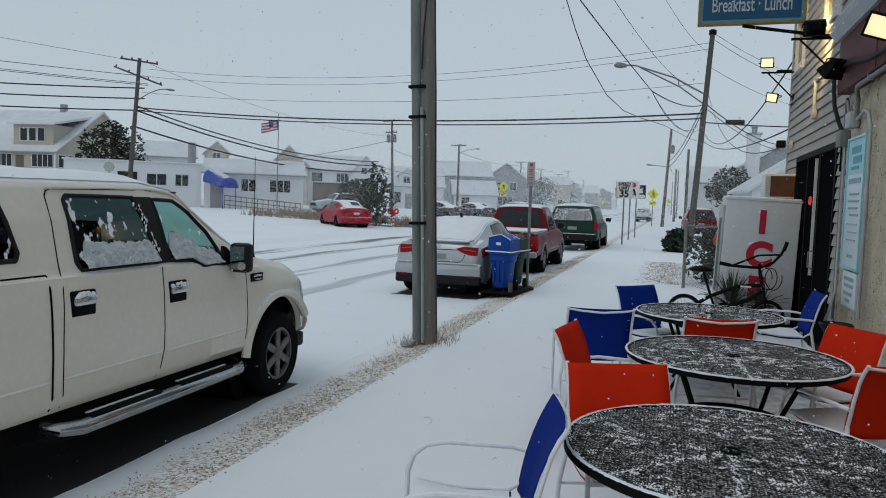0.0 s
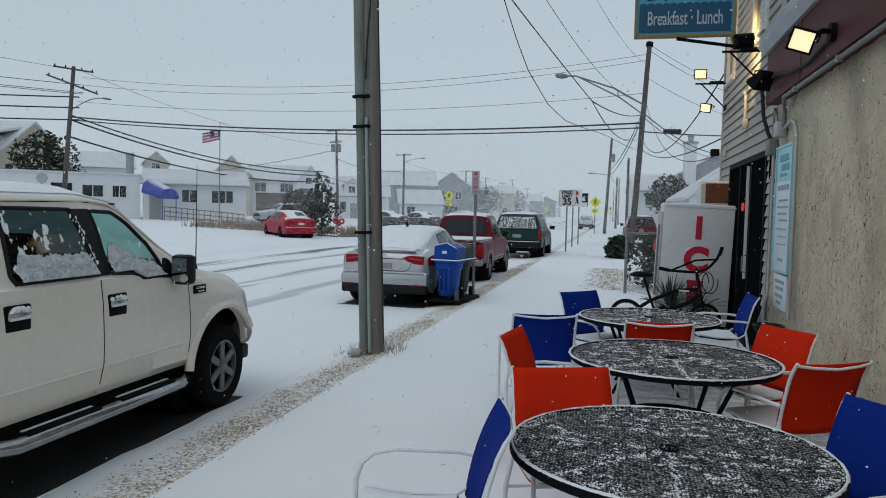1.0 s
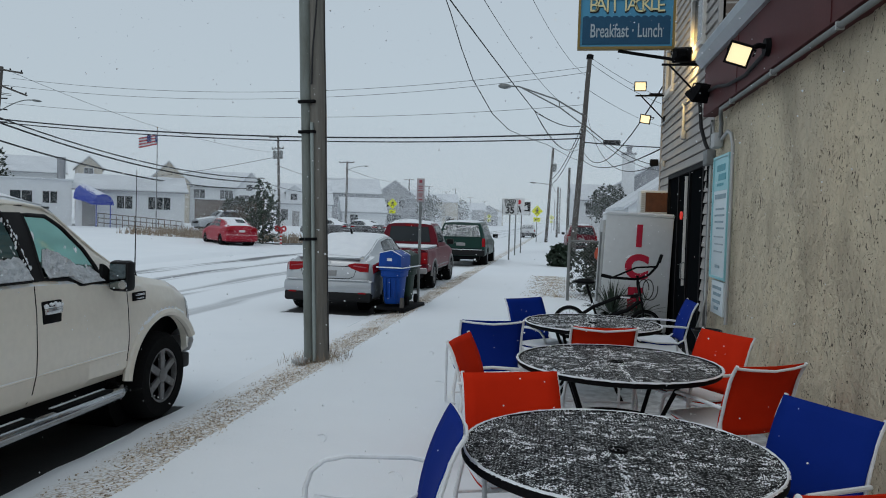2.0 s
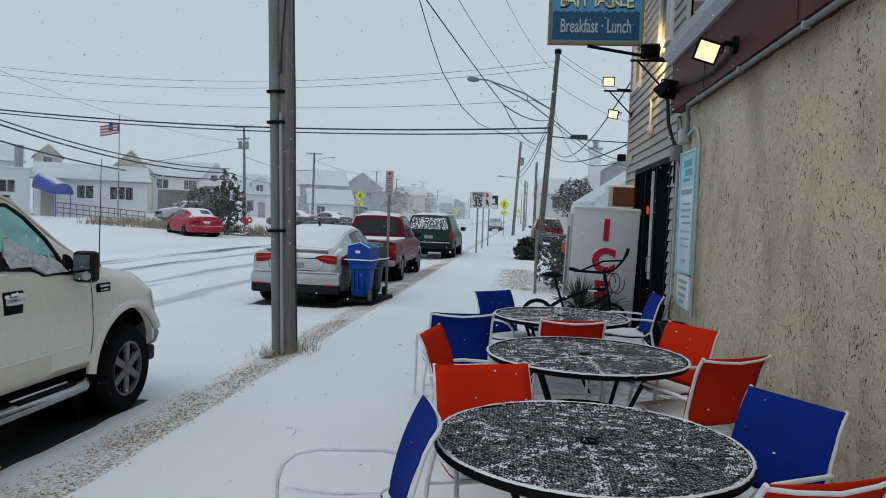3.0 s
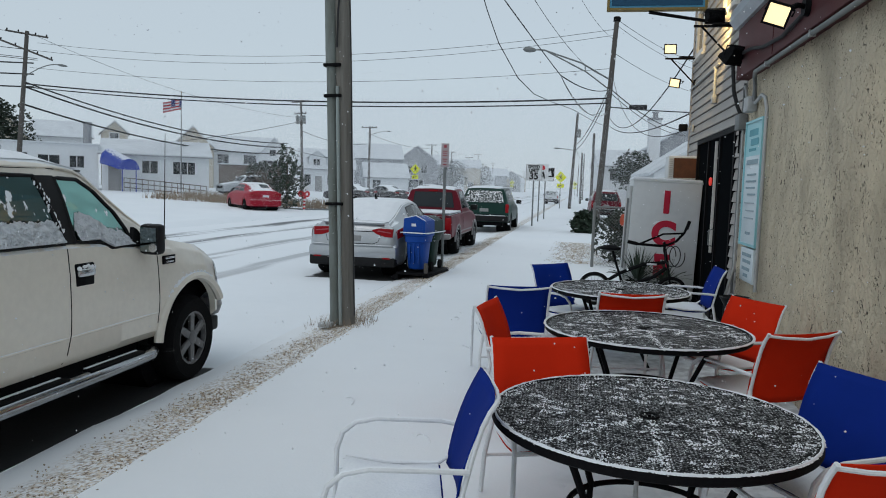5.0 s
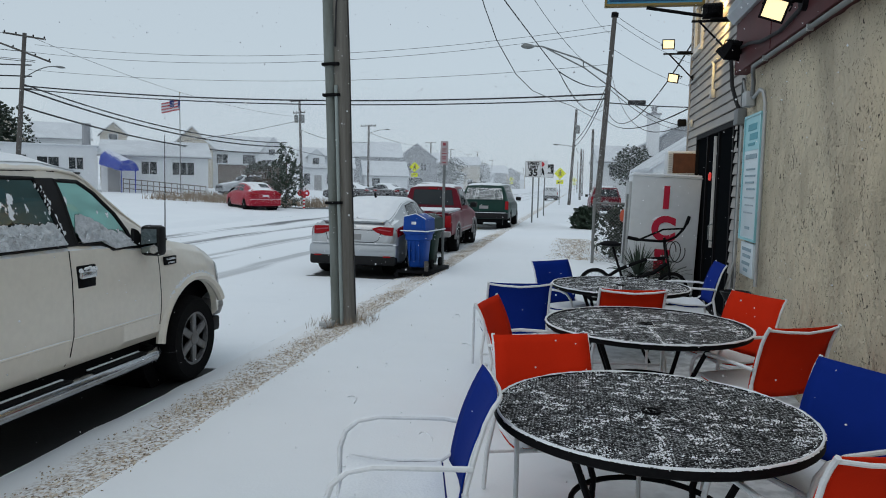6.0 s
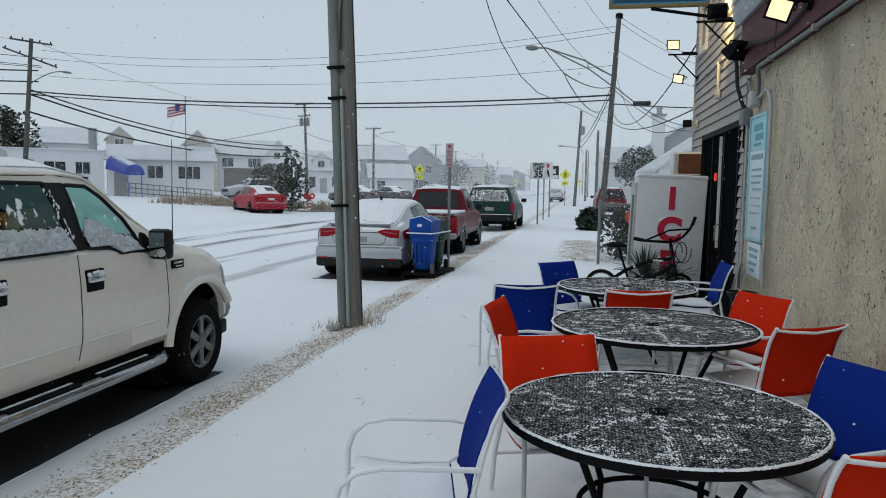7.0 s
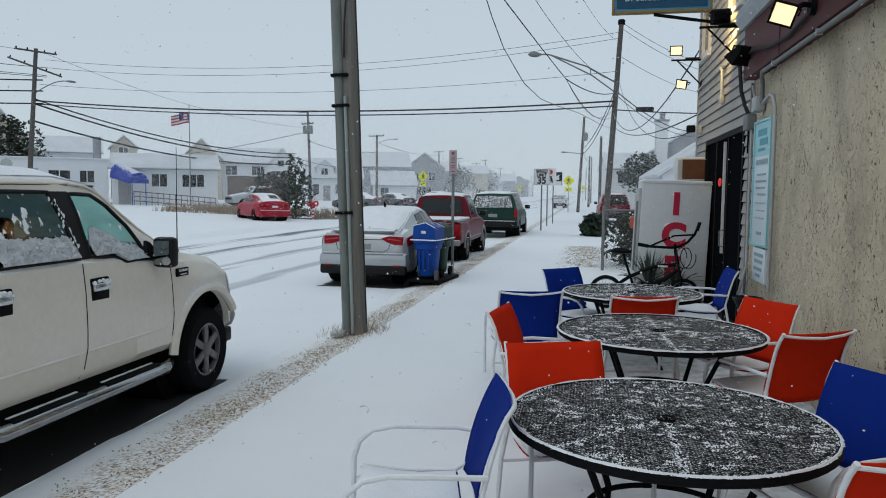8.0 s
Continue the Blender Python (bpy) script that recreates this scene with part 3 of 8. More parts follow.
def lap_board(axis, a0, a1, z):
    key = (axis, round(a1 - a0, 3))
    if key not in shared:
        b = bmesh.new()
        L_ = a1 - a0
        # raised lower edge opens a narrow gap onto the dark core
        prof = [(0.0, 0.016), (0.0, 0.026), (0.020, lap + 0.002), (0.030, lap + 0.002), (0.030, 0.016)]
        if axis == "y":
            prism(b, prof, 0, L_, "y")
        else:
            prism(b, prof, 0, L_, "x")
        o = part("board", b, "vinyl", house, smooth=False)
        shared[key] = o.data
    else:
        o = new("board", shared[key])
        o.parent = house
    o.location = (WX - 0.004, a0, z) if axis == "y" else (a0, CY - 0.002, z)


z = 0.0
while z < 6.6:
    cuts = [(CY + 0.07, FY - 0.07)]
    holes = [(DY0 - 0.08, DY1 + 0.08, -1, DZ + 0.08)] + [(a - 0.09, b - -0.09, c - 0.09, d + 0.09) for a, b, c, d in WINS]
    for h0, h1, hz0, hz1 in holes:
        if hz0 < z + lap * 0.6 and z + lap * 0.4 < hz1:
            nxt = []
            for c0, c1 in cuts:
                if h0 > c0:
                    nxt.append((c0, min(c1, h0)))
                if h1 < c1:
                    nxt.append((max(c0, h1), c1))
            cuts = nxt
    for c0, c1 in cuts:
        if c1 - c0 > 0.03:
            lap_board("y", c0, c1, z)
    if z > 3.75:
        lap_board("x", WX + 0.06, 6.0, z)
    z += lap

# shop door: dark glass doors in a black frame, set back in the wall
door = thing("door_1", pose(0, 0, 0), "dark glass shop door in a black frame", "door", kind="structure")
part("head_frame", B(WX - 0.01, WX + 0.08, DY0 - 0.07, DY1 + 0.07, DZ, DZ + 0.07), "black", door)
for yy in (DY0 - 0.07, DY1):
    part("jamb", B(WX - 0.01, WX + 0.08, yy, yy + 0.07, 0, DZ), "black", door)
for yy in (10.55, 11.45):
    part("mullion", B(WX + 0.0, WX + 0.07, yy, yy + 0.07, 0, DZ), "black", door)
part("light_mullion", B(WX - 0.004, WX + 0.03, 10.86, 10.90, 0.9, DZ - 0.04), "trim", door, "pale strip beside the glass")
for a, b in ((DY0, 10.55), (10.62, 11.45), (11.52, DY1)):
    part("pane", B(WX + 0.03, WX + 0.04, a, b, 0.1, DZ), "shopglass", door)
part("kick_plate", B(WX + 0.01, WX + 0.05, DY0, DY1, 0, 0.1), "black", door)
part("pull_handle", T([(WX, 10.70, 1.0), (WX - 0.05, 10.70, 1.02), (WX - 0.05, 10.70, 1.22), (WX, 10.70, 1.24)], 0.010), "zinc", door)
neon = part("open_sign", T([(WX - 0.02, 11.0 + 0.07 * math.cos(a), 1.9 + 0.05 * math.sin(a)) for a in span(0, math.tau, 16)[:-1]], 0.012, 6, True), "redneon")
tagged(neon, "small red neon sign glowing in the door glass", "neon sign")

for i, (a, b, c, d) in enumerate(WINS):
    w = thing("window_%d" % (i + 1), pose(0, 0, 0), "upstairs sash window with cream trim", "window", kind="structure")
    fr = bmesh.new()
    for s in ((a - 0.09, a, c - 0.09, d + 0.09), (b, b + 0.09, c - 0.09, d + 0.09), (a, b, c - 0.09, c), (a, b, d, d + 0.09), (a, b, (c + d) / 2 - 0.02, (c + d) / 2 + 0.02)):
        box(fr, WX - 0.03, WX + 0.035, *s)
    part("window_frame", fr, "trim", w, smooth=False)
    part("sill", B(WX - 0.06, WX + 0.03, a - 0.11, b + 0.11, c - 0.12, c - 0.09, 0.004), "trim", w)
    part("pane", B(WX + 0.012, WX + 0.02, a, b, c, d), "glass", w)
rf = part("roof_house", P([(CY - 0.3, 8.0), (FY + 0.3, 8.0), ((CY + FY) / 2, 9.6)], WX - 0.3, 11, "x"), "roofsnow")
tagged(rf, "snow-covered gable roof", "roof", kind="structure")

# ---- patio tables and chairs ----
D_TAB = 1.40


def make_table(m):
    t = thing("patio_table", m, "round black expanded-metal patio table dusted with snow", "table", "patio tables")
    r = D_TAB / 2
    part("tabletop", lathe(bmesh.new(), [(0.025, 0.722), (0.025, 0.734), (r - 0.02, 0.734), (r - 0.015, 0.722)], 72), "table", t)
    part("rim", lathe(bmesh.new(), [(r - 0.022, 0.700), (r - 0.022, 0.737), (r - 0.008, 0.742), (r, 0.734), (r + 0.002, 0.705), (r - 0.006, 0.698), (r - 0.022, 0.700)], 72), "black", t)
    part("umbrella_ring", T([(0.04 * math.cos(a), 0.04 * math.sin(a), 0.737) for a in span(0, math.tau, 20)[:-1]], 0.006, 6, True), "black", t)
    for k in range(4):
        a = radians(45 + 90 * k)
        c, s = math.cos(a), math.sin(a)
        pts = [(c * q, s * q, zz) for q, zz in ((0.52, 0.71), (0.44, 0.55), (0.33, 0.32), (0.34, 0.16), (0.46, 0.015))]
        part("leg", T(pts, 0.016, 8), "black", t)
    part("brace_ring", T([(0.34 * math.cos(a), 0.34 * math.sin(a), 0.30) for a in span(0, math.tau, 40)[:-1]], 0.014, 8, True), "black", t)
    return t


TABLES = [((0.355, 3.245), 0, 0.983), ((0.525, 5.41), 4, 1.045), ((0.45, 7.52), -3, 0.975)]
tables = [make_table(pose(*TABLES[0][0], 0, 0, 0, TABLES[0][1]) @ Matrix.Diagonal((TABLES[0][2], TABLES[0][2], 1, 1)))]
for (tx, ty), rot, wide in TABLES[1:]:
    tables.append(copy_thing(tables[0], pose(tx, ty, 0, 0, 0, rot) @ Matrix.Diagonal((wide, wide, 1, 1))))


def blob(bm, x, y, z, r, h, n=6):
    top = bm.verts.new((x, y, z + h))
    ring = [bm.verts.new((x + r * random.uniform(0.6, 1.2) * math.cos(k * math.tau / n), y + r * random.uniform(0.6, 1.2) * math.sin(k * math.tau / n), z)) for k in range(n)]
    for k in range(n):
        bm.faces.new((ring[k], ring[(k + 1) % n], top))


def table_snow(m, seed):
    """Clumps of snow on the top: loose crumbs, a line along each seam and a thin rim."""
    rnd = random.Random(seed)
    bm = bmesh.new()
    r = D_TAB / 2
    for n in range(5200):
        a, q = rnd.random() * math.tau, r * 0.97 * math.sqrt(rnd.random())
        x, y = q * math.cos(a), q * math.sin(a)
        if nz(x, y, seed, 5.0) * 0.5 + 0.7 * nz(x, y, seed + 5, 22) + rnd.uniform(-0.4, 0.4) > 0.12:
            blob(bm, x, y, 0.733, rnd.choice((0.0014, 0.0018, 0.0022, 0.003, 0.004)), rnd.uniform(0.0015, 0.004), 5)
    for n in range(330):
        a, q = rnd.random() * math.tau, r * 0.95 * math.sqrt(rnd.random())
        x, y = q * math.cos(a), q * math.sin(a)
        if nz(x, y, seed + 9, 4.0) < -0.12:
            continue
        w = rnd.uniform(0.006, 0.022)
        for i in range(int(3 + w * 500)):
            blob(bm, x + rnd.gauss(0, w), y + rnd.gauss(0, w * 0.5), 0.733, rnd.uniform(0.0025, 0.0075), rnd.uniform(0.002, 0.008), 5)
    for seam_at, crumbs in ((0, 110), (90, 80), (180, 50), (270, 140), (225, 120)):
        k = radians(seam_at)
        c, s = math.cos(k), math.sin(k)
        for i in range(crumbs):
            q = rnd.uniform(0.06, r)
            if nz(q, k, seed, 6) > -0.25:
                o = rnd.gauss(0, 0.009)
                blob(bm, q * c - o * s, q * s + o * c, 0.733, rnd.uniform(0.003, 0.009), rnd.uniform(0.002, 0.006), 6)
    ring = [((r - 0.008 + 0.003 * nz(4 * math.cos(a), 4 * math.sin(a), seed, 3)) * math.cos(a), (r - 0.008) * math.sin(a), 0.739 + 0.003 * nz(6 * math.cos(a), 6 * math.sin(a), seed, 3)) for a in span(0, math.tau, 160)[:-1]]
    tube(bm, ring, [0.006 + 0.003 * nz(i, seed, 2, 0.35) for i in range(160)], 6, True)
    for i in range(2600):
        a = rnd.random() * math.tau
        if nz(3 * math.cos(a), 3 * math.sin(a), seed, 2) > -0.3:
            q = r - abs(rnd.gauss(0, 0.012))
            blob(bm, q * math.cos(a), q * math.sin(a), 0.737, rnd.uniform(0.002, 0.006), rnd.uniform(0.002, 0.006), 5)
    ob = part("snow_clumps", bm, "snow")
    ob.matrix_world = m
    return tagged(ob, "thin crumbs of snow lying on the patio table", "snow", kind="stuff")


for i, ((tx, ty), rot, wide) in enumerate(TABLES):
    table_snow(pose(tx, ty, 0, 0, 0, rot) @ Matrix.Diagonal((wide, wide, 1, 1)), 11 + i)


def make_chair(m, colour):
    word = {"red": "orange-red", "blue": "royal blue"}[colour]
    c = thing("patio_chair", m, "%s sling patio chair with a snowy white tube frame" % word, "chair", "chairs round the patio tables")
    cloth = colour + "_sling"
    W = 0.275
    # back sling: slightly dished and leaning back
    def sling(rows, name, lab=""):
        bm = bmesh.new()
        g = []
        for y, z, dish in rows:
            g.append([bm.verts.new((x, y - dish * (1 - (x / W) ** 2), z - 0.3 * dish * (1 - (x / W) ** 2))) for x in span(-W, W, 8)])
        for r0, r1 in zip(g, g[1:]):
            for i in range(8):
                bm.faces.new((r0[i], r0[i + 1], r1[i + 1], r1[i]))
        o = part(name, bm, cloth, c, lab)
        so = o.modifiers.new("thick", "SOLIDIFY")
        so.thickness = 0.006
        return o
    sling([(-0.012 + 0.085 * (1 - (1 - q) ** 2.4) + 0.06 * q, 0.885 - 0.46 * q, 0.022 + 0.012 * q) for q in span(0, 1, 10)], "backrest")
    sling([(0.16 + 0.44 * q, 0.415 + 0.03 * q - 0.025 * math.sin(q * 3.1), 0.0) for q in span(0, 1, 6)], "seat")
    for sx in (-1, 1):
        x = sx * (W - 0.002)
        part("side_frame", T([(x, -0.03, 0.887), (x, 0.0, 0.84), (x, 0.028, 0.78), (x, 0.062, 0.66), (x, 0.105, 0.47), (x, 0.17, 0.425), (x, 0.40, 0.425), (x, 0.60, 0.45)], 0.011), "white_tube", c)
        xo = sx * (W + 0.035)
        part("armrest", T([(xo - sx * 0.02, 0.075, 0.605), (xo, 0.16, 0.615), (xo, 0.46, 0.62), (xo, 0.56, 0.60), (xo, 0.62, 0.55), (xo, 0.645, 0.47), (xo, 0.65, 0.012)], 0.0125), "white_tube", c)
        part("rear_leg", T([(x, 0.10, 0.50), (xo, 0.06, 0.25), (xo, 0.0, 0.012)], 0.014), "white_tube", c)
    part("top_rail", T([(-W, -0.022, 0.872), (-W * 0.6, -0.045, 0.86), (0, -0.058, 0.85), (W * 0.6, -0.045, 0.86), (W, -0.022, 0.872)], 0.009), "white_tube", c)
    part("rear_rail", T([(-W - 0.03, 0.055, 0.24), (W + 0.03, 0.055, 0.24)], 0.010), "white_tube", c)
    part("front_rail", T([(-W - 0.01, 0.59, 0.44), (W + 0.01, 0.59, 0.44)], 0.012), "white_tube", c)
    bm = bmesh.new()
    g = [[bm.verts.new((x, y, 0.428 + 0.03 * (y - 0.16) / 0.44 - 0.02 * math.sin((y - 0.16) / 0.44 * 3.1) + 0.028 * max(0, 1 - (abs(x) / 0.25) ** 4) * max(0, 1 - (abs(y - 0.38) / 0.23) ** 4) + 0.004 * nz(x, y, 2, 20)))
          for x in span(-0.26, 0.26, 12)] for y in span(0.17, 0.60, 10)]
    for r0, r1 in zip(g, g[1:]):
        for i in range(12):
            bm.faces.new((r0[i], r0[i + 1], r1[i + 1], r1[i]))
    part("seat_snow", bm, "snow", c, "snow lying on the seat")
    return c


CH = [("red", (-0.44, 3.97), (0.10, 4.17), (0.35, 3.18)), ("blue", (-0.42, 3.31), (-0.29, 2.74), (-1.5, 2.8)),
      ("red", (1.18, 4.68), (1.62, 4.92), (0.8, 5.9)), ("blue", (1.23, 3.92), (1.51, 3.46), (0.35, 3.1)),
      ("red", (0.83, 2.42), (1.33, 2.62), (0.8, 3.3)), ("red", (-0.64, 5.0), (-0.56, 5.51), (0.5, 5.3)),
      ("blue", (-0.73, 6.20), (-0.20, 6.34), (0.0, 7.5)), ("red", (0.2, 6.13), (0.75, 6.22), (0.45, 7.5)),
      ("red", (1.27, 6.40), (1.59, 5.9), (0.5, 5.4)), ("blue", (-0.48, 8.06), (-0.06, 8.5), (0.45, 7.5)),
      ("blue", (1.60, 9.03), (1.62, 8.5), (0.4, 8.6))]
first = {}
for colour, a, b, toward in CH:
    m = facing(a, b, toward)
    if colour in first:
        copy_thing(first[colour], m)
    else:
        first[colour] = make_chair(m, colour)

# ---- vehicles ----


def lerp_table(tab, y):
    for (a, *va), (b, *vb) in zip(tab, tab[1:]):
        if y <= b:
            f = 0 if b == a else max(0, min(1, (y - a) / (b - a)))
            return [p + (q - p) * f for p, q in zip(va, vb)]
    return list(tab[-1][1:])


class Body:
    """A vehicle skin: tab rows are (y, half width, belt height, top height, top half width); wheels cut arches out of its lower edge."""

    def __init__(self, tab, sill, wheels, arch, wheel_r):
        self.tab, self.sill, self.wheels, self.arch, self.wr = tab, sill, wheels, arch, wheel_r

    def low(self, y):
        z = self.sill
        for w in self.wheels:
            if abs(y - w) < self.arch:
                z = max(z, self.wr + math.sqrt(self.arch ** 2 - (y - w) ** 2))
        return z

    def section(self, y):
        w, belt, top, tw = lerp_table(self.tab, y)
        zb = self.low(y)
        zb = min(zb, belt - 0.05)
        mid = zb + (belt - zb) * 0.45
        flare = 0.0
        for c in self.wheels:
            flare = max(flare, 0.025 * max(0, 1 - abs(y - c) / (self.arch * 1.35)))
        return [(w - 0.055 + flare, zb), (w + flare, zb + 0.05 * (belt - zb) / 0.6), (w + 0.008 + flare, mid), (w, zb + (belt - zb) * 0.75),
                (w - 0.02, belt - 0.02), (w - 0.045, belt), (w - 0.045 + (tw - w + 0.045) * 0.5, belt + (top - belt) * 0.55), (tw, max(belt + 0.002, top - 0.07)),
                (tw - 0.05, max(belt + 0.004, top - 0.025)), (tw * 0.7, top), (tw * 0.35, top + 0.012), (0, top + 0.015)]

    def point(self, y, s):
        sec = self.section(y)
        i = min(int(s), len(sec) - 2)
        f = s - i
        return Vector((sec[i][0] * (1 - f) + sec[i + 1][0] * f, y, sec[i][1] * (1 - f) + sec[i + 1][1] * f))

    def skin(self, y0, y1, step=0.05):
        n = max(2, int((y1 - y0) / step))
        ys = sorted(set([round(v, 4) for v in span(y0, y1, n)] + [r[0] for r in self.tab if y0 <= r[0] <= y1]))
        bm = bmesh.new()
        rows = []
        for y in ys:
            sec = self.section(y)
            pts = [(x, z) for x, z in sec] + [(-x, z) for x, z in reversed(sec[:-1])]
            rows.append([bm.verts.new((x, y, z)) for x, z in pts])
        for r0, r1 in zip(rows, rows[1:]):
            for i in range(len(r0) - 1):
                bm.faces.new((r0[i], r0[i + 1], r1[i + 1], r1[i]))
        bm.faces.new(rows[0])
        bm.faces.new(rows[-1])
        return bm

    def patch(self, y0, y1, s0, s1, out=0.004, side=1, ny=8, ns=4, slant0=0.0, slant1=0.0):
        """A panel lying on the skin; slant moves its upper end along the body."""
        bm = bmesh.new()
        rows = []
        for j in range(ns + 1):
            s = s0 + (s1 - s0) * j / ns
            a, b = y0 + slant0 * j / ns, y1 + slant1 * j / ns
            row = []
            for i in range(ny + 1):
                y = a + (b - a) * i / ny
                p = self.point(y, s)
                d = (self.point(y, min(s + 0.2, 10.9)) - self.point(y, max(s - 0.2, 0)))
                n = Vector((d.z, 0, -d.x)).normalized() if d.length > 1e-6 else Vector((1, 0, 0))
                p = p + n * out
                row.append(bm.verts.new((p.x * side, p.y, p.z)))
            rows.append(row)
        for r0, r1 in zip(rows, rows[1:]):
            for i in range(ny):
                bm.faces.new((r0[i], r0[i + 1], r1[i + 1], r1[i]))
        return bm


def make_wheel(parent, x, y, r, width, side, spokes=6, mat_rim="alloy"):
    t = part("wheel", lathe(bmesh.new(), [(r * 0.62, -width / 2), (r * 0.9, -width / 2), (r * 0.985, -width * 0.36), (r, -width * 0.15), (r, width * 0.15), (r * 0.985, width * 0.36),
                                          (r * 0.9, width / 2), (r * 0.62, width / 2), (r * 0.6, width * 0.2), (r * 0.6, -width * 0.2)], 32, "x"), "rubber", parent)
    t.location = (x, y, r)
    bm = bmesh.new()
    o = side * width * 0.40
    lathe(bm, [(r * 0.64, o - 0.02), (r * 0.64, o + 0.02 * side), (r * 0.57, o + 0.02 * side), (r * 0.55, o - 0.02)], 28, "x")
    part("rim", bm, mat_rim, t)
    part("rim_back", lathe(bmesh.new(), [(r * 0.6, o - 0.05 * side), (r * 0.6, o - 0.045 * side)], 24, "x"), "black", t)
    for k in range(spokes):
        a = k * math.tau / spokes
        m = Matrix.Rotation(a, 4, "X")
        b = B(o - 0.012, o + 0.016, -r * 0.085, r * 0.085, r * 0.12, r * 0.58, 0.006, m)
        part("spoke", b, mat_rim, t)
    part("hub_cap", lathe(bmesh.new(), [(r * 0.16, o - 0.01), (r * 0.16, o + 0.02 * side), (r * 0.10, o + 0.032 * side)], 16, "x"), mat_rim, t)
    return t


def vehicle_root(name, m, label, category, group=""):
    return thing(name, m, label, category, group)


def liner(root, b, y0, y1, half, floor):
    """Dark underbody and wheel wells."""
    part("underbody", B(-half + 0.22, half - 0.22, y0 + 0.12, y1 - 0.12, floor, b.wr * 2 + 0.12), "black", root)


def seam(b, y, s0, s1, side, lean=0.0):
    return b.patch(y, y + 0.012, s0, s1, 0.0025, side, 1, 8, lean, lean)


# ivory pickup with a cap over the bed, parked at the kerb
TR = Body([(0.0, 0.93, 1.31, 1.86, 0.72), (0.04, 0.97, 1.33, 1.89, 0.76), (2.05, 0.985, 1.33, 1.92, 0.78), (3.6, 0.985, 1.33, 1.93, 0.77), (4.0, 0.985, 1.315, 1.88, 0.75),
           (4.35, 0.985, 1.27, 1.67, 0.77), (4.7, 0.985, 1.24, 1.44, 0.81), (4.95, 0.98, 1.225, 1.315, 0.86), (5.1, 0.98, 1.205, 1.29, 0.85), (5.4, 0.975, 1.16, 1.245, 0.82),
           (5.64, 0.95, 1.07, 1.17, 0.78), (5.80, 0.90, 0.99, 1.08, 0.72), (5.91, 0.80, 0.86, 0.94, 0.64)],
          0.50, [1.55, 5.20], 0.53, 0.385)
TX, TY, TZ = -4.335, 0.80, -0.105
truck = vehicle_root("pickup_truck", pose(TX, TY, TZ), "ivory crew-cab pickup with a bed cap and snow on its roof", "pickup truck")

# outlines of the side glass as (along, up)
PANES = {"cap_window": [(0.55, 1.43), (0.58, 1.79), (2.30, 1.795), (2.36, 1.765), (2.42, 1.47), (2.40, 1.43)],
         "rear_window": [(2.86, 1.345), (2.83, 1.39), (2.84, 1.77), (2.87, 1.80), (3.46, 1.795), (3.60, 1.345)],
         "front_window": [(3.70, 1.345), (3.66, 1.785), (3.92, 1.775), (4.08, 1.69), (4.24, 1.54), (4.34, 1.40), (4.37, 1.275), (4.06, 1.285), (3.96, 1.33)]}


def inside(poly, u, v):
    hit = False
    for (x0, y0), (x1, y1) in zip(poly, poly[1:] + poly[:1]):
        if (y0 > v) != (y1 > v) and u < x0 + (v - y0) / (y1 - y0) * (x1 - x0):
            hit = not hit
    return hit


def side_x(y, z):
    """Half width of the body at a height above the waist."""
    sec = TR.section(y)
    for (x0, z0), (x1, z1) in zip(sec[3:], sec[4:]):
        if z0 <= z <= z1:
            return x0 + (x1 - x0) * (z - z0) / max(1e-6, z1 - z0)
    return sec[5][0]


def truck_shell():
    """The painted skin and, where it has openings, the glass; one grid cut along the outlines."""
    ys = sorted(set([round(v, 4) for v in span(0, 5.91, 236)] + [r[0] for r in TR.tab]))
    ss = [0, 1, 2, 2.5, 3, 3.5, 4, 5] + span(5, 7, 20)[1:] + [7.5, 8, 8.5, 9, 9.5, 10, 10.5, 11]
    grid = []
    for y in ys:
        half = [TR.point(y, min(q, 10.9999)) for q in ss]
        grid.append([Vector((p.x, p.y, p.z)) for p in half] + [Vector((-p.x, p.y, p.z)) for p in reversed(half[:-1])])
    sets = {}
    for i in range(len(ys) - 1):
        for j in range(len(grid[0]) - 1):
            quad = [grid[i][j], grid[i][j + 1], grid[i + 1][j + 1], grid[i + 1][j]]
            c = sum(quad, Vector()) / 4
            key = "body"
            if abs(c.x) > 0.72 and c.z > 1.26:
                for nm, poly in PANES.items():
                    if inside(poly, c.y, c.z):
                        key = nm + (" +" if c.x > 0 else " -")
            elif 4.06 < c.y < 4.86 and abs(c.x) < 0.74 - 0.02 * (4.86 - c.y) and 1.36 < c.z:
                key = "windscreen"
            sets.setdefault(key, []).append(quad)
    return sets, grid[0], grid[-1]


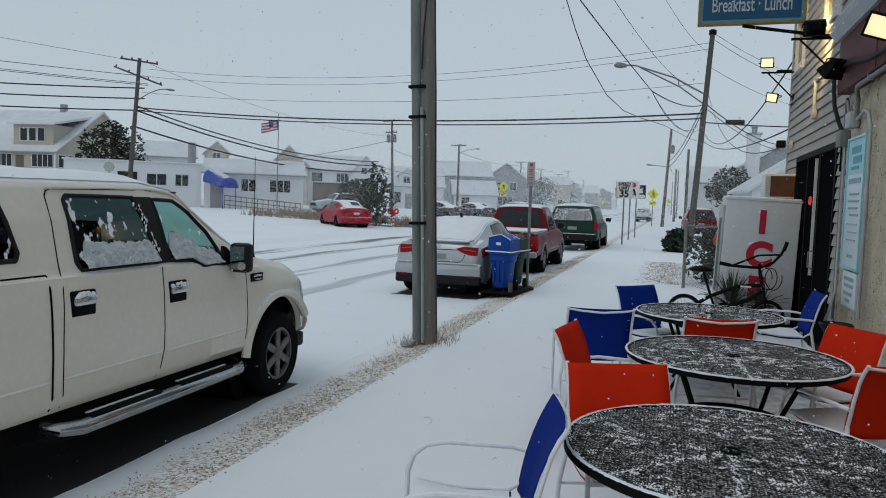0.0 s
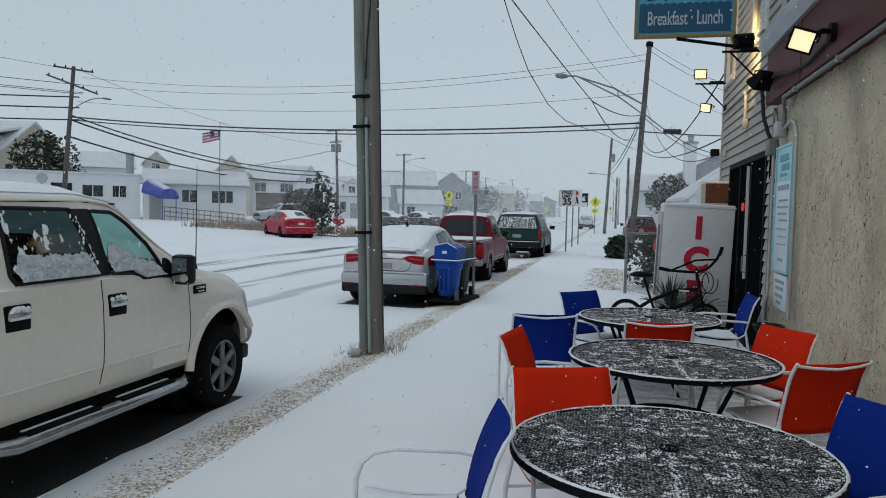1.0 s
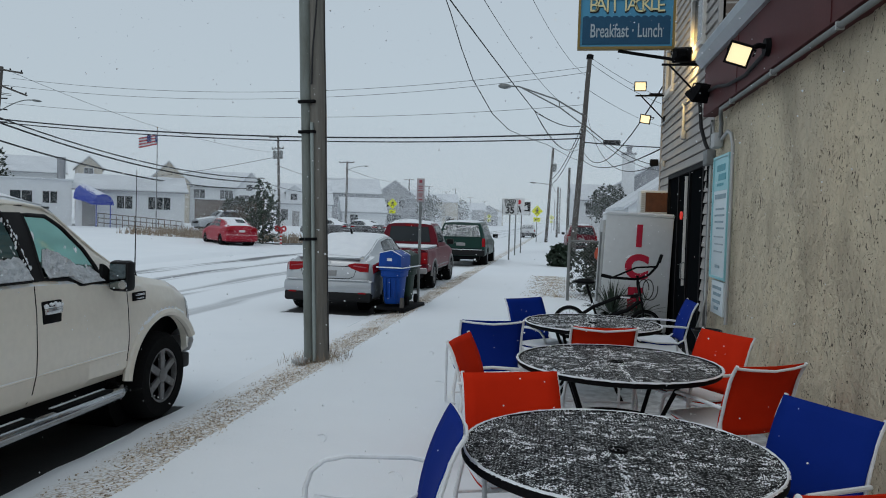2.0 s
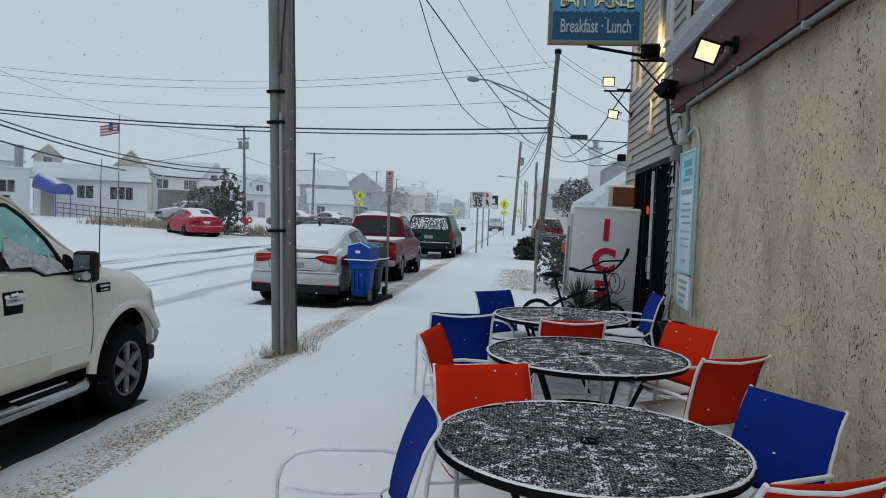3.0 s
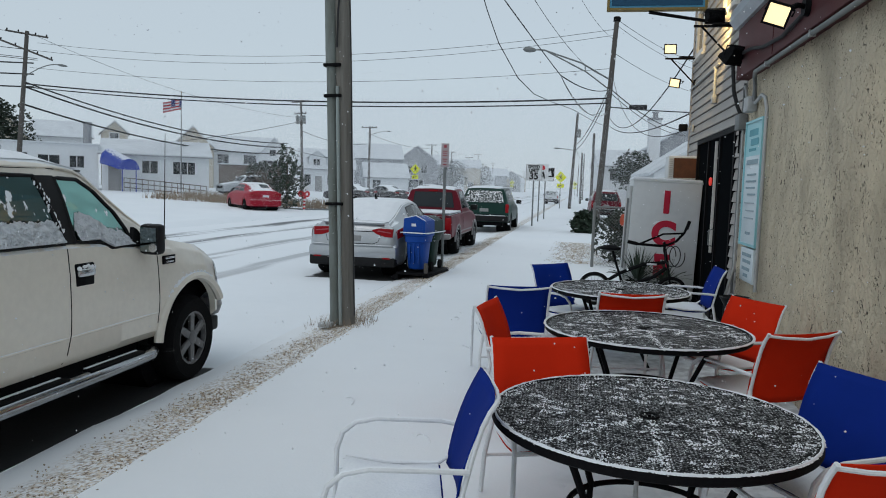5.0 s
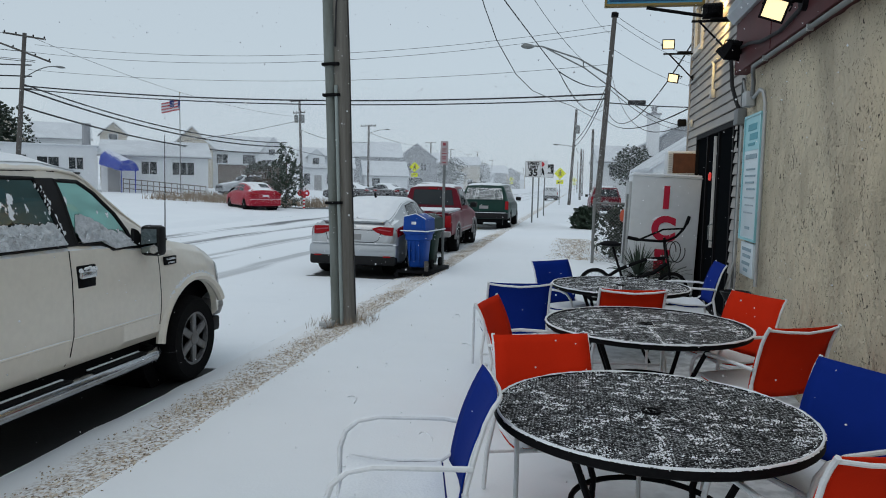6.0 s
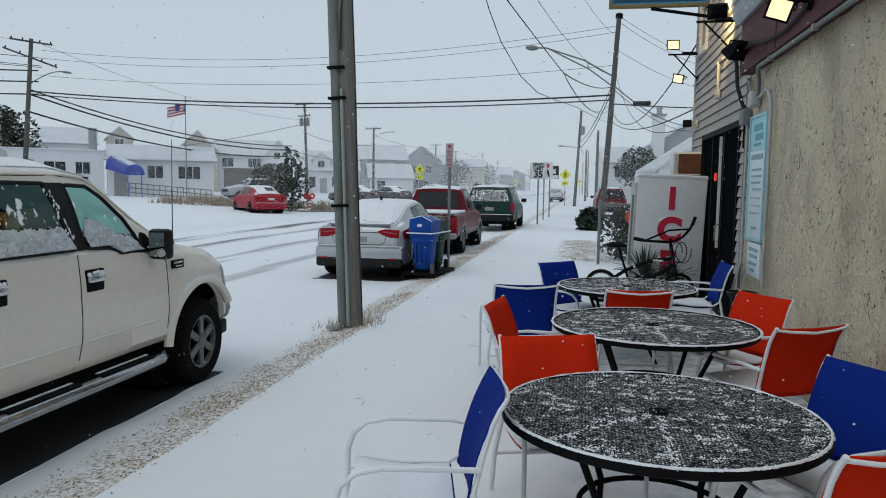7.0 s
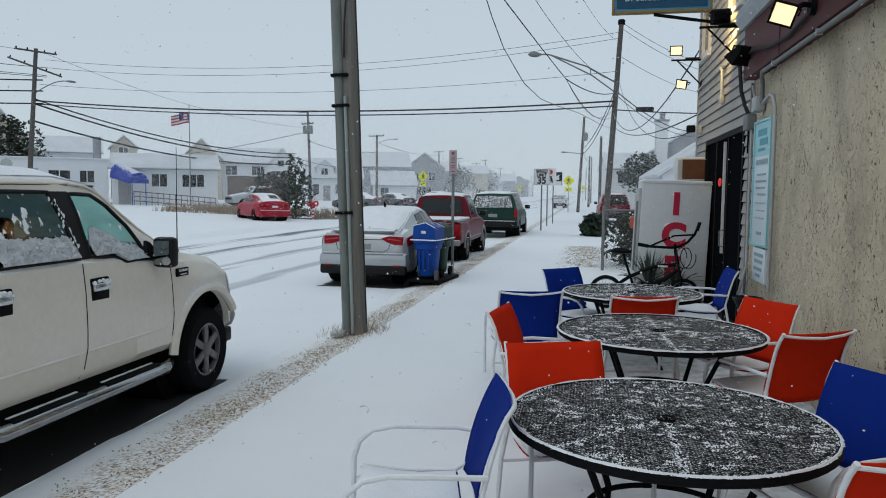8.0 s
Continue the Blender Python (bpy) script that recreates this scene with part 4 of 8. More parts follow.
shell, tail_ring, nose_ring = truck_shell()
for key, quads in shell.items():
    bm = bmesh.new()
    seen_v = {}

    def vert(p):
        k_ = (round(p.x, 5), round(p.y, 5), round(p.z, 5))
        if k_ not in seen_v:
            seen_v[k_] = bm.verts.new(p)
        return seen_v[k_]

    for quad in quads:
        vs4 = []
        for p in quad:
            v = vert(p)
            if v not in vs4:
                vs4.append(v)
        if len(vs4) > 2 and bm.faces.get(vs4) is None:
            bm.faces.new(vs4)
    if key == "body":
        for ring in (tail_ring, nose_ring):
            vs4 = []
            for p in ring:
                v = vert(p)
                if v not in vs4:
                    vs4.append(v)
            bm.faces.new(vs4)
        part("body", bm, "truck", truck)
        continue
    kind = key.split()[0]
    far_side = key.endswith("-")
    mat = {"cap_window": "capglass", "rear_window": "tintpane", "front_window": "greenpane", "windscreen": "snowpane"}[kind]
    o = part(kind, bm, "snowpane" if far_side else mat, truck,
             {"cap_window": "dark cap window spotted with snow", "rear_window": "tinted rear door glass with stuck snow", "front_window": "greenish front door glass with stuck snow", "windscreen": "windscreen under a film of snow"}[kind])
    o.visible_shadow = False
liner(truck, TR, 0, 6.0, 0.985, 0.30)

# cabin
for sx in (-0.40, 0.40):
    st = part("seat", B(sx - 0.26, sx + 0.26, 3.45, 3.62, 0.80, 1.42, 0.05, Matrix.Translation((0, -0.04, 0))), "cabincloth", truck, "grey cloth front seat")
    part("headrest", B(sx - 0.13, sx + 0.13, 3.40, 3.50, 1.44, 1.62, 0.04), "cabincloth", st)
    part("cushion", B(sx - 0.26, sx + 0.26, 3.55, 4.05, 0.72, 0.88, 0.05), "cabincloth", st)
rs = part("rear_bench", B(-0.74, 0.74, 2.76, 2.92, 0.75, 1.36, 0.05), "cabincloth", truck, "dark rear bench")
for sx in (-0.40, 0.40):
    part("headrest", B(sx - 0.13, sx + 0.13, 2.76, 2.86, 1.38, 1.54, 0.04), "cabincloth", rs)
part("dashboard", P([(4.35, 0.90), (4.32, 1.16), (4.42, 1.22), (4.78, 1.20), (4.78, 0.80)], -0.86, 0.86, "x"), "cabincloth", truck)
wheel_m = Matrix.Translation((-0.40, 4.22, 1.20)) @ Matrix.Rotation(radians(62), 4, "X")
sw = part("steering_wheel", T([wheel_m @ Vector((0.19 * math.cos(a), 0.19 * math.sin(a), 0)) for a in span(0, math.tau, 28)[:-1]], 0.016, 8, True), "black", truck)
part("wheel_hub", T([wheel_m @ Vector((-0.18, 0, 0)), wheel_m @ Vector((0.18, 0, 0))], 0.025, 8), "black", sw)
part("cab_partition", B(-0.70, 0.70, 2.62, 2.66, 0.55, 1.82), "cabincloth", truck)
part("headlining", B(-0.74, 0.74, 2.66, 4.02, 1.83, 1.845), "cabincloth", truck)
part("cabin_floor", B(-0.88, 0.88, 2.66, 4.75, 0.56, 0.60), "cabincloth", truck)


def body_line(pts, lift, side):
    return [(side * (side_x(y, z) + lift), y, z) for y, z in pts]


def ribbon(y, zs, lean_at, sd, r=0.0036):
    """A thin dark shut line down the flank."""
    out = []
    for z in zs:
        y_ = y + lean_at(z)
        sec = TR.section(y_)
        x = sec[0][0]
        for (x0, z0), (x1, z1) in zip(sec, sec[1:]):
            if z0 <= z <= z1 and z1 > z0:
                x = x0 + (x1 - x0) * (z - z0) / (z1 - z0)
                break
        out.append((sd * (x + 0.001), y_, z))
    return T(out, r, 5)


def densify(pts, n=5):
    return [(a[0] + (b[0] - a[0]) * i / n, a[1] + (b[1] - a[1]) * i / n) for a, b in zip(pts, pts[1:] + pts[:1]) for i in range(n)]


def sill_snow(y0, y1, base, height, sd, seed):
    """A lumpy bank of wet snow standing on the lower edge of a window."""
    bm = bmesh.new()
    rows = []
    ny, nj = int((y1 - y0) / 0.008), 22
    for j in range(nj + 1):
        row = []
        for i in range(ny + 1):
            y = y0 + (y1 - y0) * i / ny
            h = height(y) * (1 + 0.28 * nz(y, seed, 1, 4.5)) + 0.022 * nz(y, seed, 2, 13) + 0.012 * nz(y, seed, 3, 37)
            h *= min(1.0, 0.35 + 14 * min(y - y0, y1 - y))
            z = base(y) + max(0.012, h) * j / nj
            q = j / nj
            off = (0.040 * (1 - q ** 1.6) + 0.004 + 0.020 * nz(y, z, seed, 17) + 0.014 * nz(y, z, seed + 4, 42) + 0.006 * nz(y, z, seed + 8, 90)) if 0 < j < nj else (0.022 if j == 0 else -0.004)
            row.append(bm.verts.new((sd * (side_x(y, z) + off), y, z)))
        rows.append(row)
    for r0, r1 in zip(rows, rows[1:]):
        for i in range(ny):
            bm.faces.new((r0[i], r0[i + 1], r1[i + 1], r1[i]))
    return bm


for sd in (1, -1):
    for nm, poly in PANES.items():
        part("window_frame", T(body_line(densify(poly), 0.001, sd), 0.0145, 8, True), "blackplastic", truck, "black window surround")
    bm = bmesh.new()
    rows = []
    for q in span(0, 1, 8):
        z = 1.335 + 0.465 * q
        ya, yb = 3.60 - 0.145 * q, 3.70 - 0.042 * q
        rows.append([bm.verts.new((sd * (side_x(y, z) + 0.006), y, z)) for y in span(ya, yb, 3)])
    for r0, r1 in zip(rows, rows[1:]):
        for i in range(3):
            bm.faces.new((r0[i], r0[i + 1], r1[i + 1], r1[i]))
    part("pillar_trim", bm, "blackplastic", truck, "black centre pillar")
    part("mirror_sail", P([(4.33, 1.27), (4.56, 1.255), (4.40, 1.40), (4.35, 1.42)], sd * 0.925, sd * 0.955, "x"), "blackplastic", truck)
    drip = [(2.72, 1.846), (3.2, 1.856), (3.7, 1.856), (3.9, 1.835), (4.04, 1.78), (4.2, 1.672), (4.42, 1.515), (4.62, 1.40), (4.74, 1.32)]
    part("drip_rail", T([(sd * (side_x(y, min(z, TR.section(y)[7][1])) + 0.006), y, z) for y, z in drip], 0.010, 6), "truck", truck)
    # shut lines: cab against bed, rear door, between the doors, front door
    part("panel_gap", ribbon(2.585, span(0.53, 1.33, 10), lambda z: 0.0, sd, 0.007), "black", truck)
    part("panel_gap", ribbon(2.665, span(0.53, 1.80, 16), lambda z: 0.05 * max(0, z - 0.9), sd), "black", truck)
    part("panel_gap", T(body_line([(2.712, 1.80), (2.73, 1.826), (2.77, 1.84), (3.2, 1.845), (3.7, 1.845)], 0.003, sd), 0.004, 5), "black", truck)
    part("panel_gap", ribbon(3.58, span(0.53, 1.31, 12), lambda z: -0.06 * max(0, (0.72 - z) / 0.2), sd), "black", truck)
    part("panel_gap", ribbon(4.645, span(0.62, 1.22, 10), lambda z: -0.03 * max(0, (0.75 - z) / 0.2), sd), "black", truck)
    part("bed_seam", T([(sd * (side_x(y, 1.333) + 0.001), y, 1.333) for y in span(0.1, 2.585, 10)], 0.006, 5), "black", truck)
    # pressed crease along the doors and the bed
    for ya, yb in ((0.12, 0.98), (2.12, 2.575), (2.675, 3.56), (3.575, 4.61)):
        part("body_crease", T([(sd * (TR.point(y, 1.62).x + 0.0005), y, 0.705) for y in span(ya, yb, 10)], [0.004] + [0.010] * 9 + [0.004], 8), "truck", truck)
    for hy, hz in ((2.83, 1.145), (3.735, 1.12)):
        hp = TR.point(hy, 3.6)
        hm = Matrix.Translation((sd * (hp.x + 0.004), hy, hz))
        h = part("door_handle", B(-0.012, 0.012, -0.102, 0.100, -0.082, 0.080, 0.011, hm), "black", truck, "chrome pull in a black cup")
        part("grip", B(0.012 * sd - 0.016, 0.012 * sd + 0.022, -0.085, 0.085, -0.012, 0.040, 0.012, hm), "chrome", h)
        part("lock", lathe(bmesh.new(), [(0.012, -0.02), (0.012, 0.018 * sd)], 10, "x", (sd * (hp.x + 0.014), hy + 0.072, hz + 0.05)), "chrome", h)
        bm = bmesh.new()
        rr = random.Random(int(hy * 100))
        for k in range(26):
            u = rr.uniform(-0.085, 0.085)
            bmesh.ops.create_icosphere(bm, subdivisions=1, radius=rr.uniform(0.008, 0.017),
                                       matrix=hm @ Matrix.Translation((0.020 * sd, u, 0.048 + 0.018 * rr.random() - 2.0 * abs(u) * 0.08)))
        part("grip_snow", bm, "snow", h)
    part("fender_badge", B(sd * 0.985 - 0.008, sd * 0.985 + 0.010, 4.71, 4.89, 1.095, 1.165, 0.004), "black", truck, "chrome name badge on the fender")
    part("badge_bar", B(sd * 0.985 - 0.006, sd * 0.985 + 0.014, 4.735, 4.87, 1.135, 1.152, 0.003), "chrome", truck)
    part("badge_bar", B(sd * 0.985 - 0.006, sd * 0.985 + 0.014, 4.75, 4.86, 1.107, 1.118, 0.002), "chrome", truck)
    part("window_snow", sill_snow(2.88, 3.57, lambda y: 1.350, lambda y: 0.165, sd, 7), "crust", truck, "bank of snow stuck to the window sill")
    part("window_snow", sill_snow(3.72, 4.35, lambda y: 1.350 if y < 3.95 else 1.350 - 0.062 * min(1, (y - 3.95) / 0.12),
                                  lambda y: 0.205 - 0.24 * max(0, y - 3.86), sd, 19), "crust", truck, "bank of snow stuck to the window sill")
    # snow caught on the centre pillar
    rr = random.Random(31)
    bm = bmesh.new()
    for k in range(44):
        q = rr.random()
        y, z = 3.585 - 0.11 * q + rr.gauss(0, 0.012), 1.42 + 0.33 * q
        bmesh.ops.create_icosphere(bm, subdivisions=1, radius=rr.uniform(0.004, 0.014),
                                   matrix=Matrix.Translation((sd * (side_x(y, z) + 0.008), y, z)) @ Matrix.Diagonal((0.5, 0.8, 1.5, 1)))
    part("pillar_snow", bm, "snow", truck, "flecks of snow on the pillar")
    # door mirror
    mr = part("mirror", B(0.0, 0.175, -0.07, 0.05, -0.12, 0.12, 0.035, Matrix.Translation((sd * 1.06 - 0.0875, 4.45, 1.325))), "blackplastic", truck, "black door mirror")
    part("mirror_arm", T([(sd * 0.94, 4.52, 1.27), (sd * 1.04, 4.48, 1.27)], 0.035), "blackplastic", mr)
    part("mirror_glass", B(-0.066, 0.066, -0.074, -0.069, -0.094, 0.094, 0, Matrix.Translation((sd * 1.06, 4.45, 1.325))), "mirror", mr)
    part("blind_spot_mirror", lathe(bmesh.new(), [(0.034, -0.010), (0.034, 0.0)], 18, "y", (sd * 1.105, 4.376, 1.262)), "chrome", mr)
    # chrome side step with two black treads
    sb = part("running_board", T([(sd * 0.84, 2.66, 0.40), (sd * 0.95, 2.69, 0.385), (sd * 1.0, 2.78, 0.38), (sd * 1.0, 4.50, 0.38), (sd * 0.95, 4.62, 0.385), (sd * 0.84, 4.66, 0.40)], 0.052, 14), "stepchrome", truck, "chrome running board with black treads")
    for a in (2.86, 3.74):
        part("step_pad", B(sd * 0.99 - 0.040, sd * 0.99 + 0.040, a, a + 0.66, 0.424, 0.441, 0.008), "black", sb)
        part("step_snow", B(sd * 0.955 - 0.012, sd * 0.955 + 0.012, a + 0.02, a + 0.64, 0.436, 0.447, 0.004), "snow", sb)
    for wy in (1.55, 5.20):
        a0 = 0.05 if wy < 3 else 0.55
        part("wheel_arch", T([(sd * (0.985 + 0.006), wy + 0.565 * math.cos(a), 0.385 + 0.565 * math.sin(a)) for a in span(a0, math.pi - 0.12, 22)], 0.040, 8), "truck", truck, "flared arch lip")
        make_wheel(truck, sd * 0.86, wy, 0.385, 0.27, sd, 6)
        part("wheel_well", lathe(bmesh.new(), [(0.525, -0.30 + sd * 0.62), (0.525, 0.16 + sd * 0.62)], 24, "x", (0, wy, 0.385)), "black", truck)
    part("headlight", TR.patch(5.68, 5.90, 2.3, 4.6, 0.006, sd, 6, 4), "lampglass", truck, "clear wraparound headlight")
    part("arch_snow", T([(sd * (1.002 - 0.02 * (i % 2)), 5.20 + (0.602 + 0.012 * nz(i, 3, 1, 0.7)) * math.cos(a), 0.385 + 0.602 * math.sin(a)) for i, a in enumerate(span(0.95, 2.35, 26))],
                        [0.004] + [0.014 + 0.006 * nz(i, 0, 5, 0.9) for i in range(25)] + [0.004], 6), "snow", truck)
part("front_bumper", B(-0.92, 0.92, 5.70, 5.98, 0.46, 0.70, 0.12), "greypaint", truck, "grey front bumper")
part("front_valance", B(-0.86, 0.86, 5.68, 5.93, 0.32, 0.47, 0.03), "blackplastic", truck)
part("grille", B(-0.60, 0.60, 5.88, 5.94, 0.70, 0.92, 0.02), "chrome", truck)
part("rear_bumper", B(-0.92, 0.92, -0.16, 0.02, 0.45, 0.66, 0.03), "chrome", truck)
part("antenna", T([(0.86, 4.94, 1.27), (0.86, 4.94, 1.33), (0.86, 4.95, 2.18)], [0.02, 0.005, 0.0024], 6), "black", truck, "thin radio antenna")


def hood_snow(root, b, y0, y1, h=0.03, s0=8.4):
    """A rounded layer of settled snow over the upper skin."""
    bm = bmesh.new()
    rows = []
    n = int((y1 - y0) / 0.06)
    for y in span(y0, y1, n):
        e = min(1, 8 * min(y - y0, y1 - y) / (y1 - y0) + 0.02)
        half = []
        for s in (s0, 8.7, 9.0, 9.5, 10, 10.5, 11):
            p = b.point(y, min(s, 10.999))
            k = 0.0 if s == s0 else 1.0
            half.append((p.x + (0.004 if s == s0 else 0), p.z + 0.004 + h * e * k * (0.85 + 0.35 * nz(p.x, y, 4, 3))))
        pts = half + [(-x, zz) for x, zz in reversed(half[:-1])]
        rows.append([bm.verts.new((x, y, zz)) for x, zz in pts])
    for r0, r1 in zip(rows, rows[1:]):
        for i in range(len(r0) - 1):
            bm.faces.new((r0[i], r0[i + 1], r1[i + 1], r1[i]))
    return part("roof_snow", bm, "snow", root, "layer of settled snow")


hood_snow(truck, TR, 0.05, 4.1, 0.035, 7.9)

# silver compact saloon
SE = Body([(0.0, 0.70, 0.68, 0.76, 0.62), (0.04, 0.80, 0.82, 0.96, 0.70), (0.12, 0.865, 0.94, 1.08, 0.70), (0.45, 0.90, 0.985, 1.10, 0.64), (0.75, 0.908, 0.975, 1.20, 0.66), (1.35, 0.91, 0.965, 1.42, 0.655),
           (1.8, 0.912, 0.96, 1.475, 0.66), (2.4, 0.912, 0.955, 1.47, 0.66), (2.75, 0.91, 0.95, 1.40, 0.66), (3.35, 0.905, 0.93, 1.06, 0.66), (3.7, 0.89, 0.88, 0.96, 0.62), (4.3, 0.82, 0.76, 0.84, 0.55), (4.5, 0.68, 0.62, 0.68, 0.48)],
          0.26, [0.88, 3.55], 0.35, 0.32)
sedan = vehicle_root("car", pose(-4.19, 13.42, -0.10), "silver saloon car with snow on its roof and boot", "car", "cars parked at the kerb")
part("body", SE.skin(0, 4.5), "silver", sedan)
liner(sedan, SE, 0, 4.4, 0.91, 0.27)
part("rear_bumper", B(-0.88, 0.88, -0.06, 0.46, 0.36, 0.66, 0.10), "silver", sedan)
part("lower_valance", B(-0.85, 0.85, -0.055, 0.44, 0.24, 0.44, 0.05), "blackplastic", sedan, "black lower bumper")
for sd in (1, -1):
    part("tail_light", P([(sd * x, z) for x, z in ((0.36, 0.935), (0.46, 0.865), (0.62, 0.815), (0.775, 0.81), (0.775, 0.965), (0.50, 0.975))], 0.012, 0.24), "taillight", sedan, "red wedge-shaped tail light")
    part("tail_light_wing", SE.patch(0.10, 0.44, 3.15, 4.75, 0.010, sd, 10, 4, 0.0, 0.06), "taillight", sedan, "red tail light wrapping round the corner")
    part("side_window", SE.patch(1.15, 2.0, 5.3, 6.9, 0.005, sd, 8, 4, 0.25, 0.02), "glass", sedan)
    part("front_window", SE.patch(2.08, 3.15, 5.3, 6.9, 0.005, sd, 8, 4, 0.0, -0.55), "glass", sedan)
    for y in (2.04, 3.1):
        part("panel_gap", seam(SE, y, 0.3, 5.0, sd), "black", sedan)
    part("mirror", B(-0.09, 0.09, -0.06, 0.06, -0.06, 0.06, 0.03, Matrix.Translation((sd * 1.0, 3.05, 1.0))), "silver", sedan)
    for wy in (0.88, 3.55):
        make_wheel(sedan, sd * 0.815, wy, 0.32, 0.21, sd, 10, "bright_alloy")
        part("wheel_well", lathe(bmesh.new(), [(0.35, -0.2 + sd * 0.62), (0.35, 0.1 + sd * 0.62)], 20, "x", (0, wy, 0.32)), "black", sedan)
    part("light_strip", P([(sd * x, z) for x, z in ((0.47, 0.915), (0.74, 0.885), (0.74, 0.905), (0.50, 0.935))], 0.004, 0.02), "fadedred", sedan, "paler strip in the tail light")
    part("window_trim", T([tuple(Vector((SE.point(y, s_).x * sd + 0.006 * sd, y, SE.point(y, s_).z))) for y, s_ in ((1.15, 5.25), (2.1, 5.25), (3.2, 5.25), (2.6, 6.95), (2.0, 6.98), (1.42, 6.9))], 0.012, 6, True), "blackplastic", sedan)
    part("wheel_arch", T([(sd * 0.918, wy_, zz) for wy_, zz in [(0.88 + 0.36 * math.cos(a), 0.32 + 0.36 * math.sin(a)) for a in span(0.1, 3.04, 14)]], 0.012, 6), "silver", sedan)
    part("fog_reflector", B(sd * 0.68 - 0.07, sd * 0.68 + 0.07, -0.063, -0.04, 0.40, 0.425), "taillight", sedan)
part("number_plate", B(-0.16, 0.16, -0.012, 0.08, 0.72, 0.83, 0.004), "greypaint", sedan, "number plate with grey bars")
part("boot_spoiler", P([(0.04, 1.045), (0.02, 1.075), (0.20, 1.10), (0.42, 1.085), (0.42, 1.05)], -0.60, 0.60, "x"), "silver", sedan, "boot lid lip")
part("boot_seam", T([(-0.58, 0.03, 0.97), (-0.50, 0.0, 0.72), (-0.40, -0.005, 0.675), (0.40, -0.005, 0.675), (0.50, 0.0, 0.72), (0.58, 0.03, 0.97)], 0.006, 5), "black", sedan)
part("bumper_step", B(-0.80, 0.80, -0.072, 0.0, 0.635, 0.66, 0.012), "silver", sedan)
part("boot_lid_edge", B(-0.55, 0.55, 0.02, 0.06, 0.90, 0.912), "black", sedan)
part("badge", lathe(bmesh.new(), [(0.04, -0.03), (0.04, 0.0)], 12, "y", (0, 0.06, 0.96)), "chrome", sedan)
part("roof_antenna", P([(1.55, 1.44), (1.70, 1.46), (1.53, 1.60), (1.50, 1.60)], -0.012, 0.012, "x"), "black", sedan)
hood_snow(sedan, SE, 0.30, 3.2, 0.03, 7.6)

# dark red pickup
RP = Body([(0.0, 0.83, 1.02, 1.06, 0.80), (0.06, 0.87, 1.05, 1.09, 0.82), (1.9, 0.88, 1.08, 1.12, 0.84), (1.93, 0.87, 1.10, 1.72, 0.66), (2.2, 0.87, 1.10, 1.77, 0.66), (2.9, 0.87, 1.10, 1.77, 0.66), (3.2, 0.87, 1.09, 1.66, 0.68),
           (3.6, 0.87, 1.08, 1.20, 0.74), (4.6, 0.84, 0.98, 1.08, 0.70), (4.95, 0.78, 0.86, 0.98, 0.62)], 0.48, [1.0, 4.1], 0.42, 0.37)
rp = vehicle_root("pickup_truck", pose(-4.02, 18.45, -0.10), "dark red pickup truck with a snowy bed and roof", "pickup truck")
part("body", RP.skin(0, 4.95), "redpaint", rp)
liner(rp, RP, 0, 4.9, 0.88, 0.32)
part("tailgate", B(-0.70, 0.70, -0.02, 0.05, 0.62, 1.03, 0.02), "redpaint", rp, "dark red tailgate")
part("rear_bumper", B(-0.86, 0.86, -0.14, 0.06, 0.46, 0.60, 0.03), "greypaint", rp)
part("rear_window", P([(-0.60, 1.22), (0.60, 1.22), (0.53, 1.64), (-0.53, 1.64)], 1.885, 1.915), "glass", rp, "wide dark rear window")
part("bed_snow", B(-0.80, 0.80, 0.03, 1.9, 1.10, 1.15, 0.03), "snow", rp, "snow lying over the bed")
part("high_brake_light", B(-0.12, 0.12, 1.90, 1.93, 1.66, 1.70), "taillight", rp)
for sd in (1, -1):
    part("tail_light", B(sd * 0.78 - 0.08, sd * 0.78 + 0.08, -0.025, 0.05, 0.70, 1.0, 0.02), "taillight", rp)
    part("side_window", RP.patch(2.05, 3.35, 5.3, 6.9, 0.005, sd, 8, 4, 0.05, -0.4), "glass", rp)
    part("panel_gap", seam(RP, 1.9, 0.2, 5.0, sd), "black", rp)
    part("lower_trim", RP.patch(1.45, 3.6, 0.0, 1.4, 0.006, sd, 8, 2), "greypaint", rp, "grey lower body trim")
    part("mirror", B(-0.10, 0.10, -0.06, 0.06, -0.08, 0.08, 0.03, Matrix.Translation((sd * 0.98, 3.2, 1.22))), "blackplastic", rp)
    for wy in (1.0, 4.1):
        make_wheel(rp, sd * 0.77, wy, 0.37, 0.25, sd, 5)
        part("wheel_arch", T([(sd * 0.885, wy + 0.43 * math.cos(a), 0.37 + 0.43 * math.sin(a)) for a in span(0, math.pi, 14)], 0.03, 6), "greypaint", rp)
        part("wheel_well", lathe(bmesh.new(), [(0.42, -0.2 + sd * 0.55), (0.42, 0.1 + sd * 0.55)], 20, "x", (0, wy, 0.37)), "black", rp)
hood_snow(rp, RP, 1.96, 3.1, 0.03)

# boxy wagons
WG = Body([(0.0, 0.80, 1.05, 1.10, 0.70), (0.04, 0.86, 1.08, 1.30, 0.68), (0.22, 0.89, 1.10, 1.68, 0.66), (0.35, 0.89, 1.10, 1.73, 0.66), (2.6, 0.89, 1.08, 1.75, 0.66), (2.9, 0.89, 1.07, 1.66, 0.68), (3.4, 0.89, 1.06, 1.22, 0.74),
           (4.4, 0.85, 0.96, 1.06, 0.70), (4.75, 0.78, 0.84, 0.96, 0.60)], 0.42, [0.95, 3.85], 0.40, 0.36)


